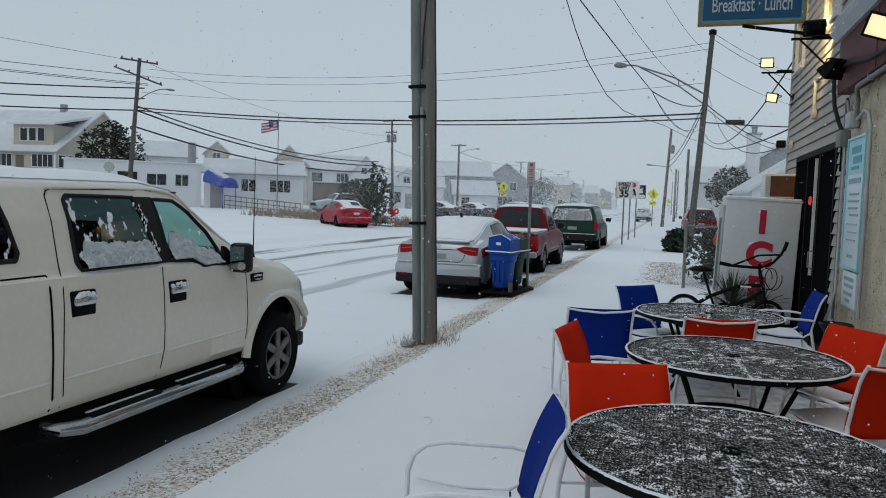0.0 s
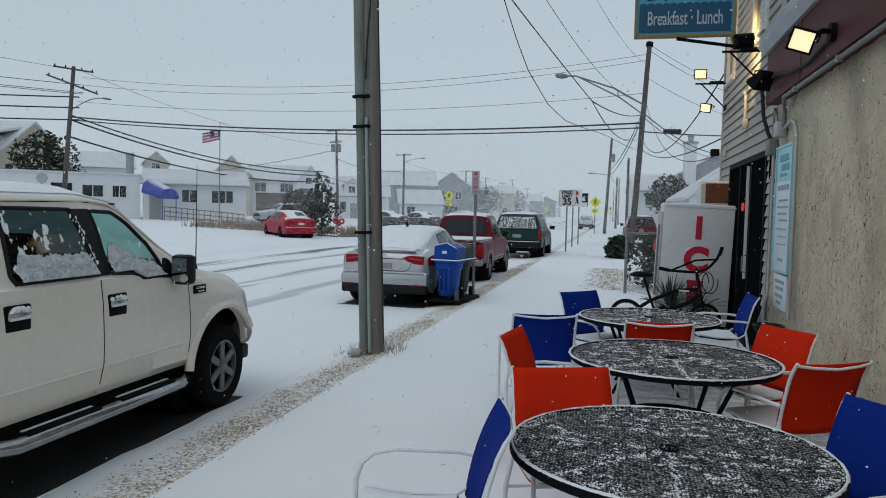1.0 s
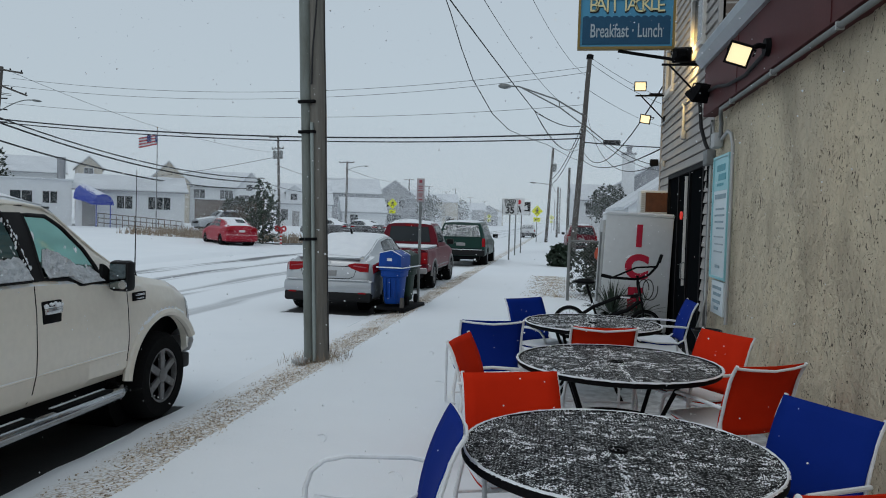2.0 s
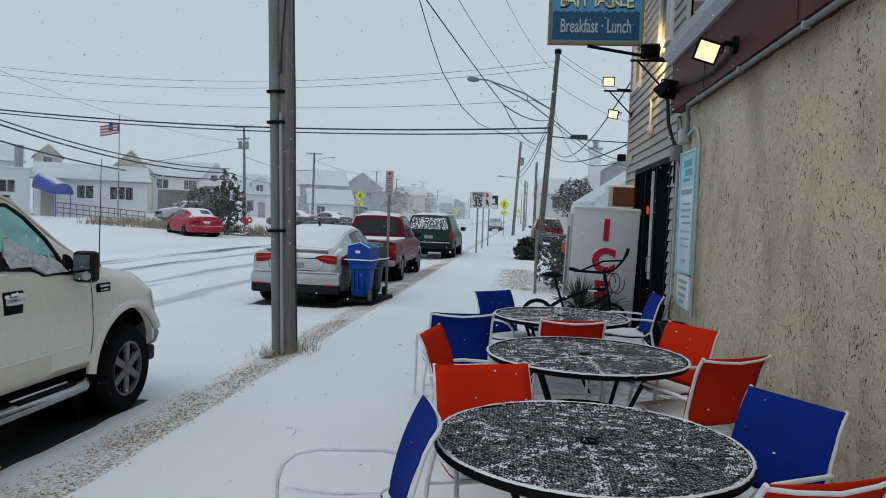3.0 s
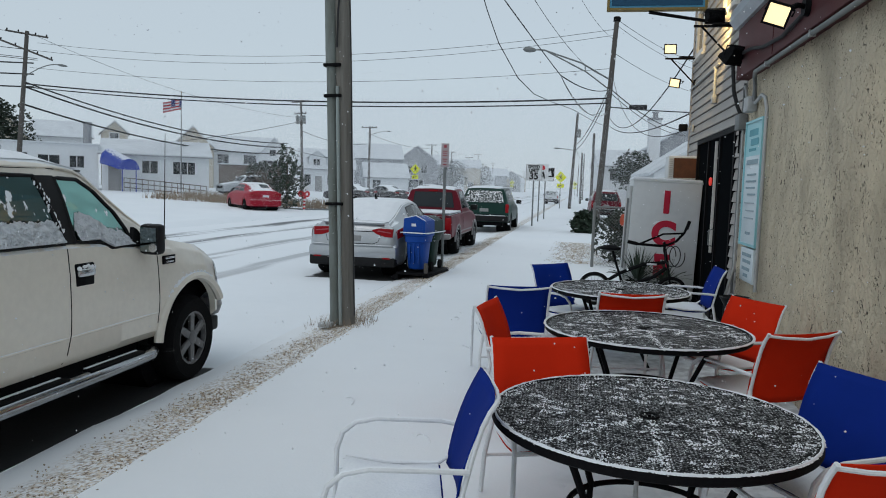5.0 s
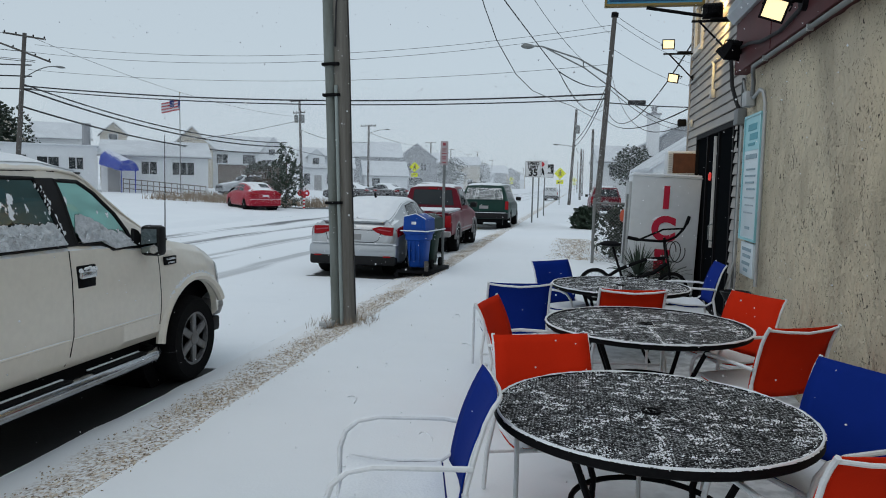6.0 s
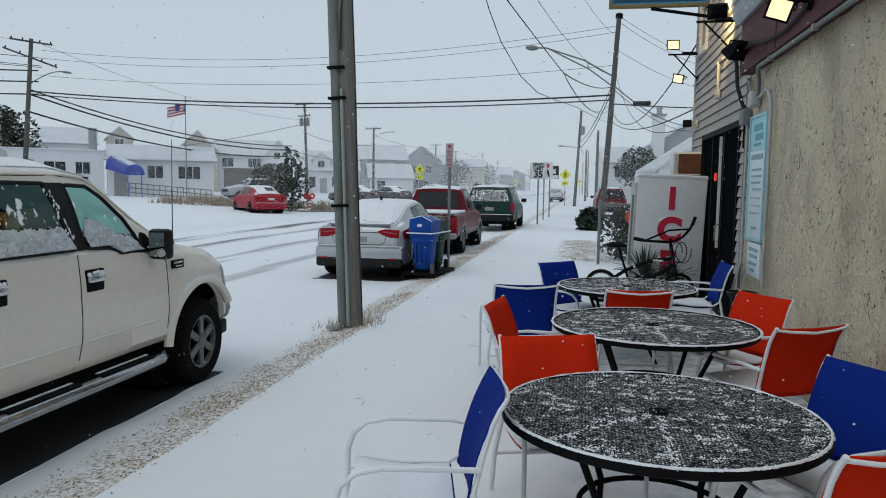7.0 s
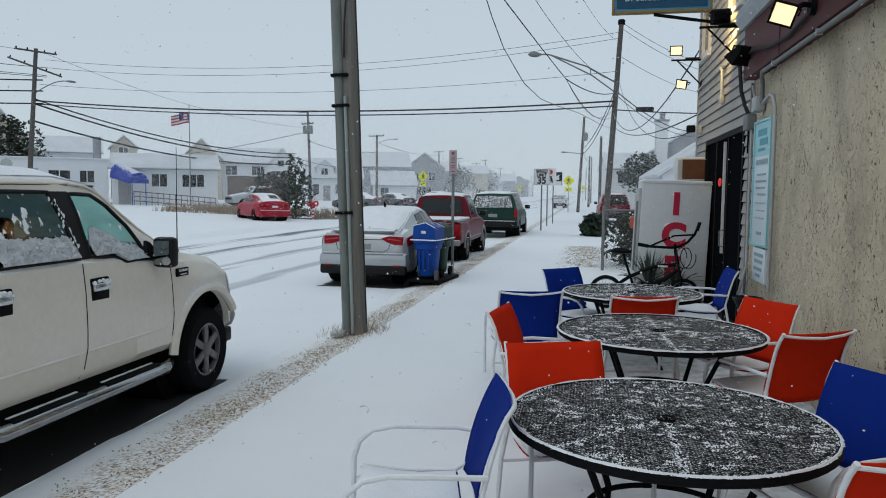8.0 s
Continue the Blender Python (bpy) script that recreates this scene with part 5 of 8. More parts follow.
def make_wagon(m, paint, label, rear="snowglass"):
    w = vehicle_root("car", m, label, "car", "cars parked at the kerb")
    part("body", WG.skin(0, 4.75, 0.07), paint, w)
    liner(w, WG, 0, 4.7, 0.89, 0.28)
    part("rear_window", P([(-0.70, 1.16), (0.70, 1.16), (0.60, 1.62), (-0.60, 1.62)], -0.01, 0.012), rear, w, "rear window caked with snow").matrix_local = \
        Matrix.Translation((0, -0.035, 1.16)) @ Matrix.Rotation(radians(-23), 4, "X") @ Matrix.Translation((0, 0, -1.16))
    part("rear_bumper", B(-0.88, 0.88, -0.12, 0.10, 0.44, 0.66, 0.04), "blackplastic", w)
    part("bumper_snow", B(-0.80, 0.80, -0.115, -0.02, 0.655, 0.672, 0.006), "snow", w)
    part("grille", B(-0.55, 0.55, 4.70, 4.775, 0.66, 0.86, 0.02), "black", w)
    part("hatch_seam", T([(-0.74, -0.02, 1.10), (-0.72, -0.03, 0.70), (0.72, -0.03, 0.70), (0.74, -0.02, 1.10)], 0.008, 5), "black", w)
    part("windscreen", WG.patch(2.86, 3.36, 8.2, 10.99, 0.008, 1, 6, 4), "glass", w)
    part("windscreen", WG.patch(2.86, 3.36, 8.2, 10.99, 0.008, -1, 6, 4), "glass", w)
    part("number_plate", B(-0.16, 0.16, -0.012, 0.03, 0.80, 0.92, 0.004), "greypaint", w)
    for sd in (1, -1):
        part("tail_light", B(sd * 0.82 - 0.06, sd * 0.82 + 0.06, -0.01, 0.12, 0.78, 1.10, 0.02), "taillight", w)
        part("side_window", WG.patch(0.5, 1.45, 5.3, 6.9, 0.005, sd, 6, 3, 0.05, 0), "glass", w)
        part("front_window", WG.patch(1.52, 3.2, 5.3, 6.9, 0.005, sd, 8, 3, 0, -0.4), "glass", w)
        part("mirror", B(-0.10, 0.10, -0.06, 0.06, -0.08, 0.08, 0.03, Matrix.Translation((sd * 1.0, 3.05, 1.16))), "blackplastic", w)
        part("roof_rail", T([(sd * 0.60, 0.5, 1.78), (sd * 0.60, 2.5, 1.80)], 0.015, 6), "blackplastic", w)
        for wy in (0.95, 3.85):
            make_wheel(w, sd * 0.78, wy, 0.36, 0.23, sd, 5)
            part("wheel_well", lathe(bmesh.new(), [(0.40, -0.2 + sd * 0.6), (0.40, 0.1 + sd * 0.6)], 20, "x", (0, wy, 0.36)), "black", w)
    hood_snow(w, WG, 0.36, 2.7, 0.03)
    return w


make_wagon(pose(-3.72, 29.4, -0.10) @ Matrix.Diagonal((1.12, 1.08, 1.06, 1)), "greenpaint", "dark green wagon with a rear window caked in snow")
make_wagon(pose(-12.9, 62.5, -0.10) @ Matrix.Diagonal((1.05, 1.05, 1.08, 1)), "darkpaint", "dark wagon under snow parked across the street")
make_wagon(pose(-3.4, 92.0, -0.10), "whitepaint", "pale wagon far down the street")
make_wagon(pose(-11.6, 118.0, -0.10, 0, 0, 180), "darkpaint", "dark wagon driving far down the street")


def make_saloon(m, paint, label, group="cars across the street"):
    s = vehicle_root("car", m, label, "car", group)
    part("body", SE.skin(0, 4.5, 0.08), paint, s)
    liner(s, SE, 0, 4.4, 0.91, 0.16)
    part("rear_bumper", B(-0.86, 0.86, -0.06, 0.40, 0.28, 0.62, 0.09), paint, s)
    part("number_plate", B(-0.16, 0.16, -0.03, 0.06, 0.74, 0.85, 0.004), "signwhite", s)
    part("rear_window", SE.patch(0.78, 1.40, 9.0, 10.99, 0.008, 1, 4, 3), "glass", s)
    for sd in (1, -1):
        part("tail_light", B(sd * 0.62 - 0.2, sd * 0.62 + 0.2, -0.01, 0.25, 0.80, 0.93, 0.04, Matrix.Rotation(radians(-sd * 9), 4, "Z")), "taillight", s)
        part("side_window", SE.patch(1.15, 2.0, 5.3, 6.9, 0.005, sd, 6, 3, 0.25, 0.02), "glass", s)
        part("front_window", SE.patch(2.08, 3.15, 5.3, 6.9, 0.005, sd, 6, 3, 0.0, -0.55), "glass", s)
        for wy in (0.88, 3.55):
            make_wheel(s, sd * 0.80, wy, 0.32, 0.21, sd, 6)
            part("wheel_well", lathe(bmesh.new(), [(0.35, -0.2 + sd * 0.62), (0.35, 0.1 + sd * 0.62)], 20, "x", (0, wy, 0.32)), "black", s)
    hood_snow(s, SE, 1.3, 2.9, 0.03)
    return s


make_saloon(pose(-16.35, 36.9, 0.06, 0, 0, 43), "brightred", "bright red saloon car with a snowy roof")

# ---- poles and wires ----


def make_pole(m, h, r0, r1, label, material="wood_pole"):
    p = thing("utility_pole", m, label, "utility pole", "utility poles")
    part("shaft", T([(0.01 * nz(z, 0, 1, 0.7), 0, z) for z in span(-0.2, h, 14)], [r0 + (r1 - r0) * i / 14 for i in range(15)], 18), material, p)
    return p


def lean(x, y, z, ax, ay):
    """Foot at (x, y, z), the top leaning by ax degrees to +x and ay degrees to +y."""
    return Matrix.Translation((x, y, z)) @ Matrix.Rotation(radians(ax), 4, "Y") @ Matrix.Rotation(radians(-ay), 4, "X")


def crossarm(p, h, w, rz=0.0, tilt=0.0, d=0.10):
    m = Matrix.Translation((0, 0, h)) @ Matrix.Rotation(radians(rz), 4, "Z") @ Matrix.Rotation(radians(tilt), 4, "Y")
    a = part("crossarm", B(-w / 2, w / 2, -0.16, -0.06, -d / 2, d / 2, 0.006, m), "wood_far", p)
    for k in (-0.46, -0.2, 0.2, 0.46):
        part("insulator", lathe(bmesh.new(), [(0.035, d / 2), (0.05, d / 2 + 0.05), (0.03, d / 2 + 0.13)], 8), "black", a).matrix_local = m @ Matrix.Translation((k * w, -0.11, 0))
    return a


def lamp_arm(p, h, reach, rz, rise=0.5):
    m = Matrix.Translation((0, 0, h)) @ Matrix.Rotation(radians(rz), 4, "Z")
    a = part("lamp_arm", T([m @ Vector((q * reach, 0, rise * math.sin(q * 1.57))) for q in span(0, 1, 8)], 0.035, 6), "zinc", p, "curved steel lamp arm")
    part("lamp_head", lathe(bmesh.new(), [(0.03, -0.02), (0.10, 0.1), (0.13, 0.3), (0.10, 0.5), (0.02, 0.62)], 10, "x"), "zinc", a).matrix_local = \
        m @ Matrix.Translation((reach - 0.1, 0, rise)) @ Matrix.Diagonal((1, 1, 0.6, 1))
    return a


mp = make_pole(lean(-2.735, 8.55, 0, -2.2, 0.5), 11.0, 0.118, 0.095, "weathered wooden utility pole with a steel cable conduit")
part("conduit", T([(-0.112, -0.075, z) for z in span(0, 3.12, 6)], 0.060, 14), "pipe", mp, "grey steel conduit")
part("upper_conduit", T([(-0.112, -0.075, z) for z in span(3.08, 9.5, 6)], 0.070, 14), "pipe", mp, "pale plastic conduit")
part("thin_conduit", T([(-0.025, -0.13, z) for z in span(0, 2.85, 6)], 0.021, 10), "palepipe", mp, "pale thin conduit")
for z in (1.46, 2.74, 3.10):
    part("strap", B(-0.19, 0.02, -0.160, -0.08, z - 0.018, z + 0.018, 0.006), "black", mp, "black strap")
part("side_cable", T([(0.114 - 0.0022 * z, -0.02, z) for z in span(0.1, 9, 12)], 0.009, 6), "cable", mp)
part("loop_cable", T([(-0.02, -0.14, 3.3), (0.0, -0.145, 3.7), (0.05, -0.14, 4.2), (0.065, -0.13, 4.7), (0.0, -0.13, 5.3), (-0.02, -0.12, 7)], 0.011, 6), "cable", mp)
part("foot_stone", B(-0.27, -0.10, -0.27, -0.12, -0.02, 0.035, 0.02), "steel", mp, "grey stone at the foot")

p2m = lean(0.95, 39.9, 0, 3.0, 0)
p2 = make_pole(p2m, 10.75, 0.17, 0.12, "tall leaning wooden utility pole", "wood_far")
part("insulator", B(-0.18, 0.18, -0.16, 0.16, 10.5, 10.7, 0.02), "black", p2)
la = part("lamp_arm", T([(0, 0, 7.5), (-1.6, -0.02, 8.3), (-3.6, -0.05, 8.85), (-4.1, -0.05, 8.85)], 0.045, 6), "zinc", p2, "long steel street lamp arm")
part("lower_strut", T([(0, 0, 7.0), (-1.3, -0.02, 7.85), (-3.4, -0.05, 8.78)], 0.04, 6), "zinc", la)
part("strut_tie", T([(-1.35, -0.02, 7.86), (-1.4, -0.02, 8.22)], 0.03, 6), "zinc", la)
part("lamp_head", lathe(bmesh.new(), [(0.03, -0.55), (0.11, -0.45), (0.15, -0.2), (0.10, 0.05), (0.03, 0.15)], 10, "x", (-4.15, -0.05, 8.83)), "zinc", la)

lp = make_pole(lean(-35.6, 41.8, 0.3, 2.9, 2.8), 10.4, 0.17, 0.12, "leaning wooden utility pole with two crossarms", "wood_far")
crossarm(lp, 10.2, 2.4, 40)
crossarm(lp, 9.2, 3.2, 40, 14)
lamp_arm(lp, 7.5, 1.9, 40, 1.1)
POLES = [(-27.1, 69.9, 9.3, 1), (-23.7, 81.6, 7.9, 1), (-25.7, 127.4, 8.6, 1), (-27.4, 157.6, 8.8, 1), (-26.7, 178, 8.6, 1), (-25.8, 188, 9.8, 1), (-26.6, 228, 9.0, 1), (-29, 298, 9.9, 1),
         (-0.85, 69.9, 8.8, 0), (1.1, 69.9, 7.0, 0), (0.15, 98.0, 6.6, 0), (-26, 350, 9.5, 1), (0.6, 140, 8.5, 0), (-0.5, 200, 8.5, 0)]
for i, (x, y, h, arm) in enumerate(POLES):
    q = make_pole(lean(x, y, ground_z(x, y), (2.5 if arm == 0 and y < 80 and x < 0 else (-2 if i == 0 else 0)), 0), h, 0.15, 0.11, "wooden utility pole in the snow haze", "wood_far")
    if arm:
        crossarm(q, h - 0.15, 2.0, -15)
    if i == 0:
        for sx in (-0.32, 0.32):
            part("transformer", lathe(bmesh.new(), [(0.05, 7.0), (0.2, 7.02), (0.2, 7.75), (0.05, 7.85)], 12, "z", (sx, -0.15, 0)), "zinc", q, "grey transformer can")
        crossarm(q, h - 1.3, 1.4, -15)
    if i in (1, 3):
        lamp_arm(q, h - 1.0, 2.0, 0, 0.5)
    if i == 8:
        part("transformer", lathe(bmesh.new(), [(0.05, 6.6), (0.2, 6.62), (0.2, 7.3), (0.05, 7.4)], 12, "z", (0.25, -0.15, 0)), "zinc", q, "grey transformer can")
        lamp_arm(q, 5.4, 1.4, 180, 0.1)


def wire(a, b, drop, r, name="overhead_wire", label="thin dark overhead wire against the grey sky"):
    ob = part(name, T(sag(a, b, drop, 24), r, 5), "cable")
    return tagged(ob, label, "wire", "overhead wires")


A2 = Vector((1.35, 39.8, 7.2))
wire((-35.1, 42.2, 7.35), (1.25, 39.8, 6.55), 0.6, 0.045)
wire((-35.1, 42.2, 7.15), (1.25, 39.8, 6.3), 0.6, 0.035)
wire((-35.3, 42.1, 7.5), (-28.6, 69.5, 5.4), 0.9, 0.05)
wire((-35.3, 42.1, 7.2), (-28.6, 69.5, 5.0), 0.9, 0.06)
wire((-35.4, 42.0, 6.1), (-28.6, 69.5, 4.4), 0.9, 0.06)
for dz in (8.4, 7.7, 6.9):
    wire((-34.8, 42.5, dz + 0.3), (-75, 18, dz + 2.2), 1.0, 0.045)
for dz in (9.5, 9.0, 8.9):
    wire((-34.6, 42.6, dz), (-75, 10, dz + 3.8), 0.8, 0.02)
for i, dz in enumerate((10.1, 9.8)):
    wire((-34.6, 42.6, 10.0 - 0.5 * i), (1.5, 39.9, dz), 1.1, 0.011)
wire((-34.9, 42.3, 8.4), (1.4, 39.9, 8.1), 0.8, 0.011)
wire((-34.6, 42.6, 10.4), (-75, 0, 16), 0.5, 0.012)
wire((-34.6, 42.6, 10.4), (-28, 69.7, 8.0), 0.8, 0.012)
wire((-2.95, 8.5, 6.5), (-0.77, 24.4, 5.4), 0.06, 0.014)
wire((-0.77, 24.4, 5.4), (1.3, 39.8, 7.0), 0.25, 0.02)
wire((-0.77, 24.4, 5.4), (1.3, 39.8, 5.9), 0.7, 0.010)
wire((-0.77, 24.4, 5.4), (1.3, 39.8, 6.3), 0.9, 0.010)
hang = part("overhead_wire", T([(-2.2, 13.9, 6.02), (-2.13, 14.3, 5.8), (-2.01, 15.2, 5.3), (-1.87, 16.2, 4.85), (-1.6, 18.2, 4.4), (-1.32, 20.3, 4.27), (-0.98, 22.8, 4.37), (-0.37, 27.3, 4.62), (0.53, 34.0, 4.8), (1.2, 39.8, 5.1)], 0.010, 5), "cable")
tagged(hang, "slack dark cable drooping from the overhead wire", "wire", "overhead wires")
wire((-2.95, 8.5, 7.9), (1.4, 39.8, 7.6), 1.25, 0.008)
wire((-3.0, 8.5, 10.3), (1.5, 39.8, 9.5), 1.3, 0.007)
wire((1.4, 39.8, 7.0), (8, 60, 6.6), 0.5, 0.03)
wire((1.4, 39.8, 6.8), (8, 60, 6.2), 0.5, 0.02)
wire((1.5, 39.9, 10.6), (9, 55, 10.6), 0.4, 0.012)
wire((1.5, 39.9, 10.3), (9, 55, 10.1), 0.4, 0.012)
wire((1.4, 39.8, 8.9), (9, 55, 8.6), 0.4, 0.012)
wire((1.3, 39.8, 5.7), (1.85, 13.55, 4.25), 1.0, 0.014, label="service cable to the house corner")
wire((1.3, 39.8, 5.2), (1.9, 13.6, 3.15), 0.4, 0.014, label="service cable to the house corner")
wire((1.35, 39.8, 8.0), (1.9, 13.6, 2.9), 1.3, 0.010, label="service cable to the house corner")
for a, b in (((1.2, 39.8, 6.9), (-0.6, 70, 5.9)), ((1.2, 39.8, 6.6), (-0.6, 70, 5.4)), ((-27.5, 69.7, 6.8), (-23.9, 81.5, 6.2)), ((-23.9, 81.5, 7.4), (-25.8, 127, 8.2)), ((-27.4, 69.8, 7.6), (-45, 60, 4.0)),
             ((-25.8, 127, 8.2), (-27.4, 157, 8.5)), ((-0.6, 70, 6.0), (0.15, 98, 6.0)), ((-28.6, 69.5, 5.0), (-23.9, 81.5, 4.6))):
    wire(a, b, 0.5, 0.025)
sp = part("cable_splice", lathe(bmesh.new(), [(0.03, -0.45), (0.12, -0.42), (0.12, 0.42), (0.03, 0.45)], 10, "x"), "cable")
sp.matrix_world = pose(2.75, 39.2, 6.05)
tagged(sp, "black splice closure hanging on a cable", "splice box")
wire((1.35, 39.8, 6.1), (9, 41, 6.0), 0.1, 0.03)

# ---- street signs ----


def post_sign(name, x, y, h, label, r=0.03):
    s = thing(name, pose(x, y, ground_z(x, y)), label, "road sign", "road signs")
    part("post", T([(0, 0, -0.05), (0, 0, h)], r, 8), "zinc", s)
    return s


def TXT(x, z, y=-0.035):
    return Matrix.Translation((x, y, z)) @ Matrix.Rotation(radians(90), 4, "X")


npk = post_sign("parking_sign", -2.72, 14.9, 2.6, "tall narrow no-parking sign on a steel post")
part("plate", B(-0.08, 0.08, -0.045, -0.03, 2.12, 2.60, 0.004), "fadedplate", npk)
for z, hh, hw, c in ((2.54, 0.06, 0.04, "fadedred"), (2.44, 0.016, 0.06, "fadedred"), (2.40, 0.016, 0.05, "fadedred"), (2.35, 0.016, 0.06, "fadedred"), (2.28, 0.018, 0.06, "fadedred"), (2.24, 0.018, 0.045, "fadedred"), (2.17, 0.02, 0.05, "fadedred")):
    part("printed_bar", B(-hw * 0.75, hw * 0.75, -0.049, -0.046, z - hh / 2, z + hh / 2), c, npk)
sl = post_sign("speed_limit_sign", -2.1, 34.5, 2.1, "white speed limit 35 sign on a steel post", 0.035)
part("plate", B(-0.38, 0.38, -0.05, -0.035, 2.1, 2.86, 0.004), "signwhite", sl)
part("border", T([(-0.35, -0.052, 2.13), (0.35, -0.052, 2.13), (0.35, -0.052, 2.83), (-0.35, -0.052, 2.83)], 0.008, 4, True), "signblack", sl)
text_part("SPEED", 0.20, TXT(0, 2.73, -0.053), "signblack", sl, bold=0.008)
text_part("LIMIT", 0.20, TXT(0, 2.56, -0.053), "signblack", sl, bold=0.008)
text_part("35", 0.42, TXT(0, 2.30, -0.053), "signblack", sl, bold=0.018)
s2 = post_sign("crosswalk_law_sign", -2.1, 39.5, 2.9, "white pedestrian law sign on a steel post", 0.035)
part("plate", B(-0.15, 0.45, -0.05, -0.035, 2.15, 3.05, 0.004), "signwhite", s2)
part("stop_symbol", lathe(bmesh.new(), [(0.13, -0.055), (0.13, -0.051)], 8, "y", (0.15, 0, 2.85)), "signred", s2)
part("walker_symbol", P([(0.08, 2.25), (0.16, 2.48), (0.10, 2.62), (0.2, 2.66), (0.26, 2.5), (0.3, 2.25), (0.22, 2.3), (0.18, 2.42), (0.13, 2.25)], -0.055, -0.051), "signblack", s2)
s3 = post_sign("lane_sign", -1.95, 42.9, 2.9, "small black and white lane sign on a post", 0.035)
part("plate", B(-0.25, 0.50, -0.05, -0.035, 2.2, 2.95, 0.004), "signblack", s3)
part("white_half", B(-0.22, 0.47, -0.055, -0.051, 2.22, 2.42), "signwhite", s3)
part("white_mark", P([(-0.1, 2.5), (0.35, 2.5), (0.3, 2.8), (0.05, 2.62)], -0.055, -0.051), "signwhite", s3)


def walker(parent, z, k=1.0):
    part("walker_symbol", P([(x * k, z + v * k) for x, v in ((-0.16, -0.26), (-0.08, -0.26), (0.0, -0.06), (0.1, -0.26), (0.17, -0.26), (0.06, 0.02), (0.07, 0.10), (0.18, 0.0), (0.18, 0.06), (0.05, 0.19), (-0.08, 0.16), (-0.17, 0.02), (-0.12, 0.0), (-0.05, 0.08), (-0.05, 0.0))], -0.064, -0.060), "signblack", parent)
    part("walker_head", lathe(bmesh.new(), [(0.055 * k, -0.064), (0.055 * k, -0.060)], 10, "y", (0.02 * k, 0, z + 0.27 * k)), "signblack", parent)


def ped_sign(x, y, h=2.9, k=1.0, lift=0.0):
    s = post_sign("crossing_sign", x, y, h + lift - 0.3, "fluorescent yellow pedestrian crossing sign with arrow plate", 0.035)
    zc = h + lift
    d = 0.54 * k
    part("diamond", P([(0, zc - d), (d, zc), (0, zc + d), (-d, zc)], -0.06, -0.04), "yellow", s)
    walker(s, zc, k)
    part("arrow_plate", B(-0.32 * k, 0.32 * k, -0.06, -0.04, zc - 0.98 * k, zc - 0.60 * k, 0.004), "yellow", s)
    part("arrow", P([(-0.2 * k, zc - 0.9 * k), (-0.02, zc - 0.9 * k), (-0.08, zc - 0.84 * k), (0.2 * k, zc - 0.72 * k), (0.17 * k, zc - 0.66 * k), (-0.1, zc - 0.79 * k), (-0.14, zc - 0.72 * k)], -0.064, -0.061), "signblack", s)
    return s


ped_sign(-1.75, 69.5, 2.9)
ped_sign(-13.1, 58.5, 3.1, 0.8)
ped_sign(-13.5, 150.0, 3.0)
ped_sign(-0.9, 150.0, 3.0)

# ---- bins at the kerb ----


def make_bin(m, colour, label):
    b = thing("wheelie_bin", m, label, "wheelie bin", "bins at the kerb")
    bm = bmesh.new()
    rows = []
    for z, w, d in ((0.06, 0.21, 0.22), (0.10, 0.235, 0.25), (0.64, 0.285, 0.31), (0.66, 0.325, 0.35), (0.78, 0.335, 0.365), (0.80, 0.375, 0.40), (0.84, 0.38, 0.405), (0.855, 0.37, 0.40), (0.86, 0.30, 0.34), (0.66, 0.27, 0.30)):
        ring = []
        for a in span(0, 360, 24)[:-1]:
            c, s = math.cos(radians(a)), math.sin(radians(a))
            q = (abs(c) ** 4 + abs(s) ** 4) ** -0.25
            ring.append(bm.verts.new((w * c * q * 0.92, d * s * q * 0.92, z)))
        rows.append(ring)
    for r0, r1 in zip(rows, rows[1:]):
        for i in range(24):
            bm.faces.new((r0[i], r0[(i + 1) % 24], r1[(i + 1) % 24], r1[i]))
    bm.faces.new(rows[0])
    part("tub", bm, colour, b)
    lid = part("lid", P([(-0.295, 0.855), (0.295, 0.855), (0.285, 1.12), (0.04, 1.225), (-0.275, 1.16)], -0.33, 0.33), colour, b, "gabled lid with a dusting of snow")
    part("lid_panel", P([(-0.22, 0.93), (0.22, 0.93), (0.21, 1.08), (0.03, 1.15), (-0.21, 1.11)], -0.336, -0.331), colour, lid)
    part("lid_snow", T([(-0.282, -0.315, 1.162), (0.04, -0.315, 1.23), (0.292, -0.315, 1.12)], 0.014, 6), "snow", lid)
    part("rim_snow", T([(-0.34, -0.375, 0.86), (0.0, -0.385, 0.862), (0.34, -0.375, 0.86)], 0.014, 6), "snow", b)
    part("rim_snow", T([(0.352, -0.36, 0.86), (0.36, 0.0, 0.862), (0.352, 0.36, 0.86)], 0.014, 6), "snow", b)
    part("handle", T([(-0.2, 0.36, 0.9), (-0.2, 0.43, 0.95), (0.2, 0.43, 0.95), (0.2, 0.36, 0.9)], 0.015, 6), colour, b)
    for k in range(3):
        part("rib", B(-0.12 + 0.12 * k - 0.015, -0.12 + 0.12 * k + 0.015, -0.31, -0.26, 0.2, 0.62, 0.006), colour, b)
    part("sticker", B(-0.07, 0.05, -0.341, -0.337, 1.0, 1.06, 0.0), "signwhite", b)
    for sx in (-0.26, 0.26):
        part("wheel", lathe(bmesh.new(), [(0.10, sx - 0.03), (0.10, sx + 0.03)], 16, "x", (0, 0.26, 0.10)), "rubber", b)
    return b


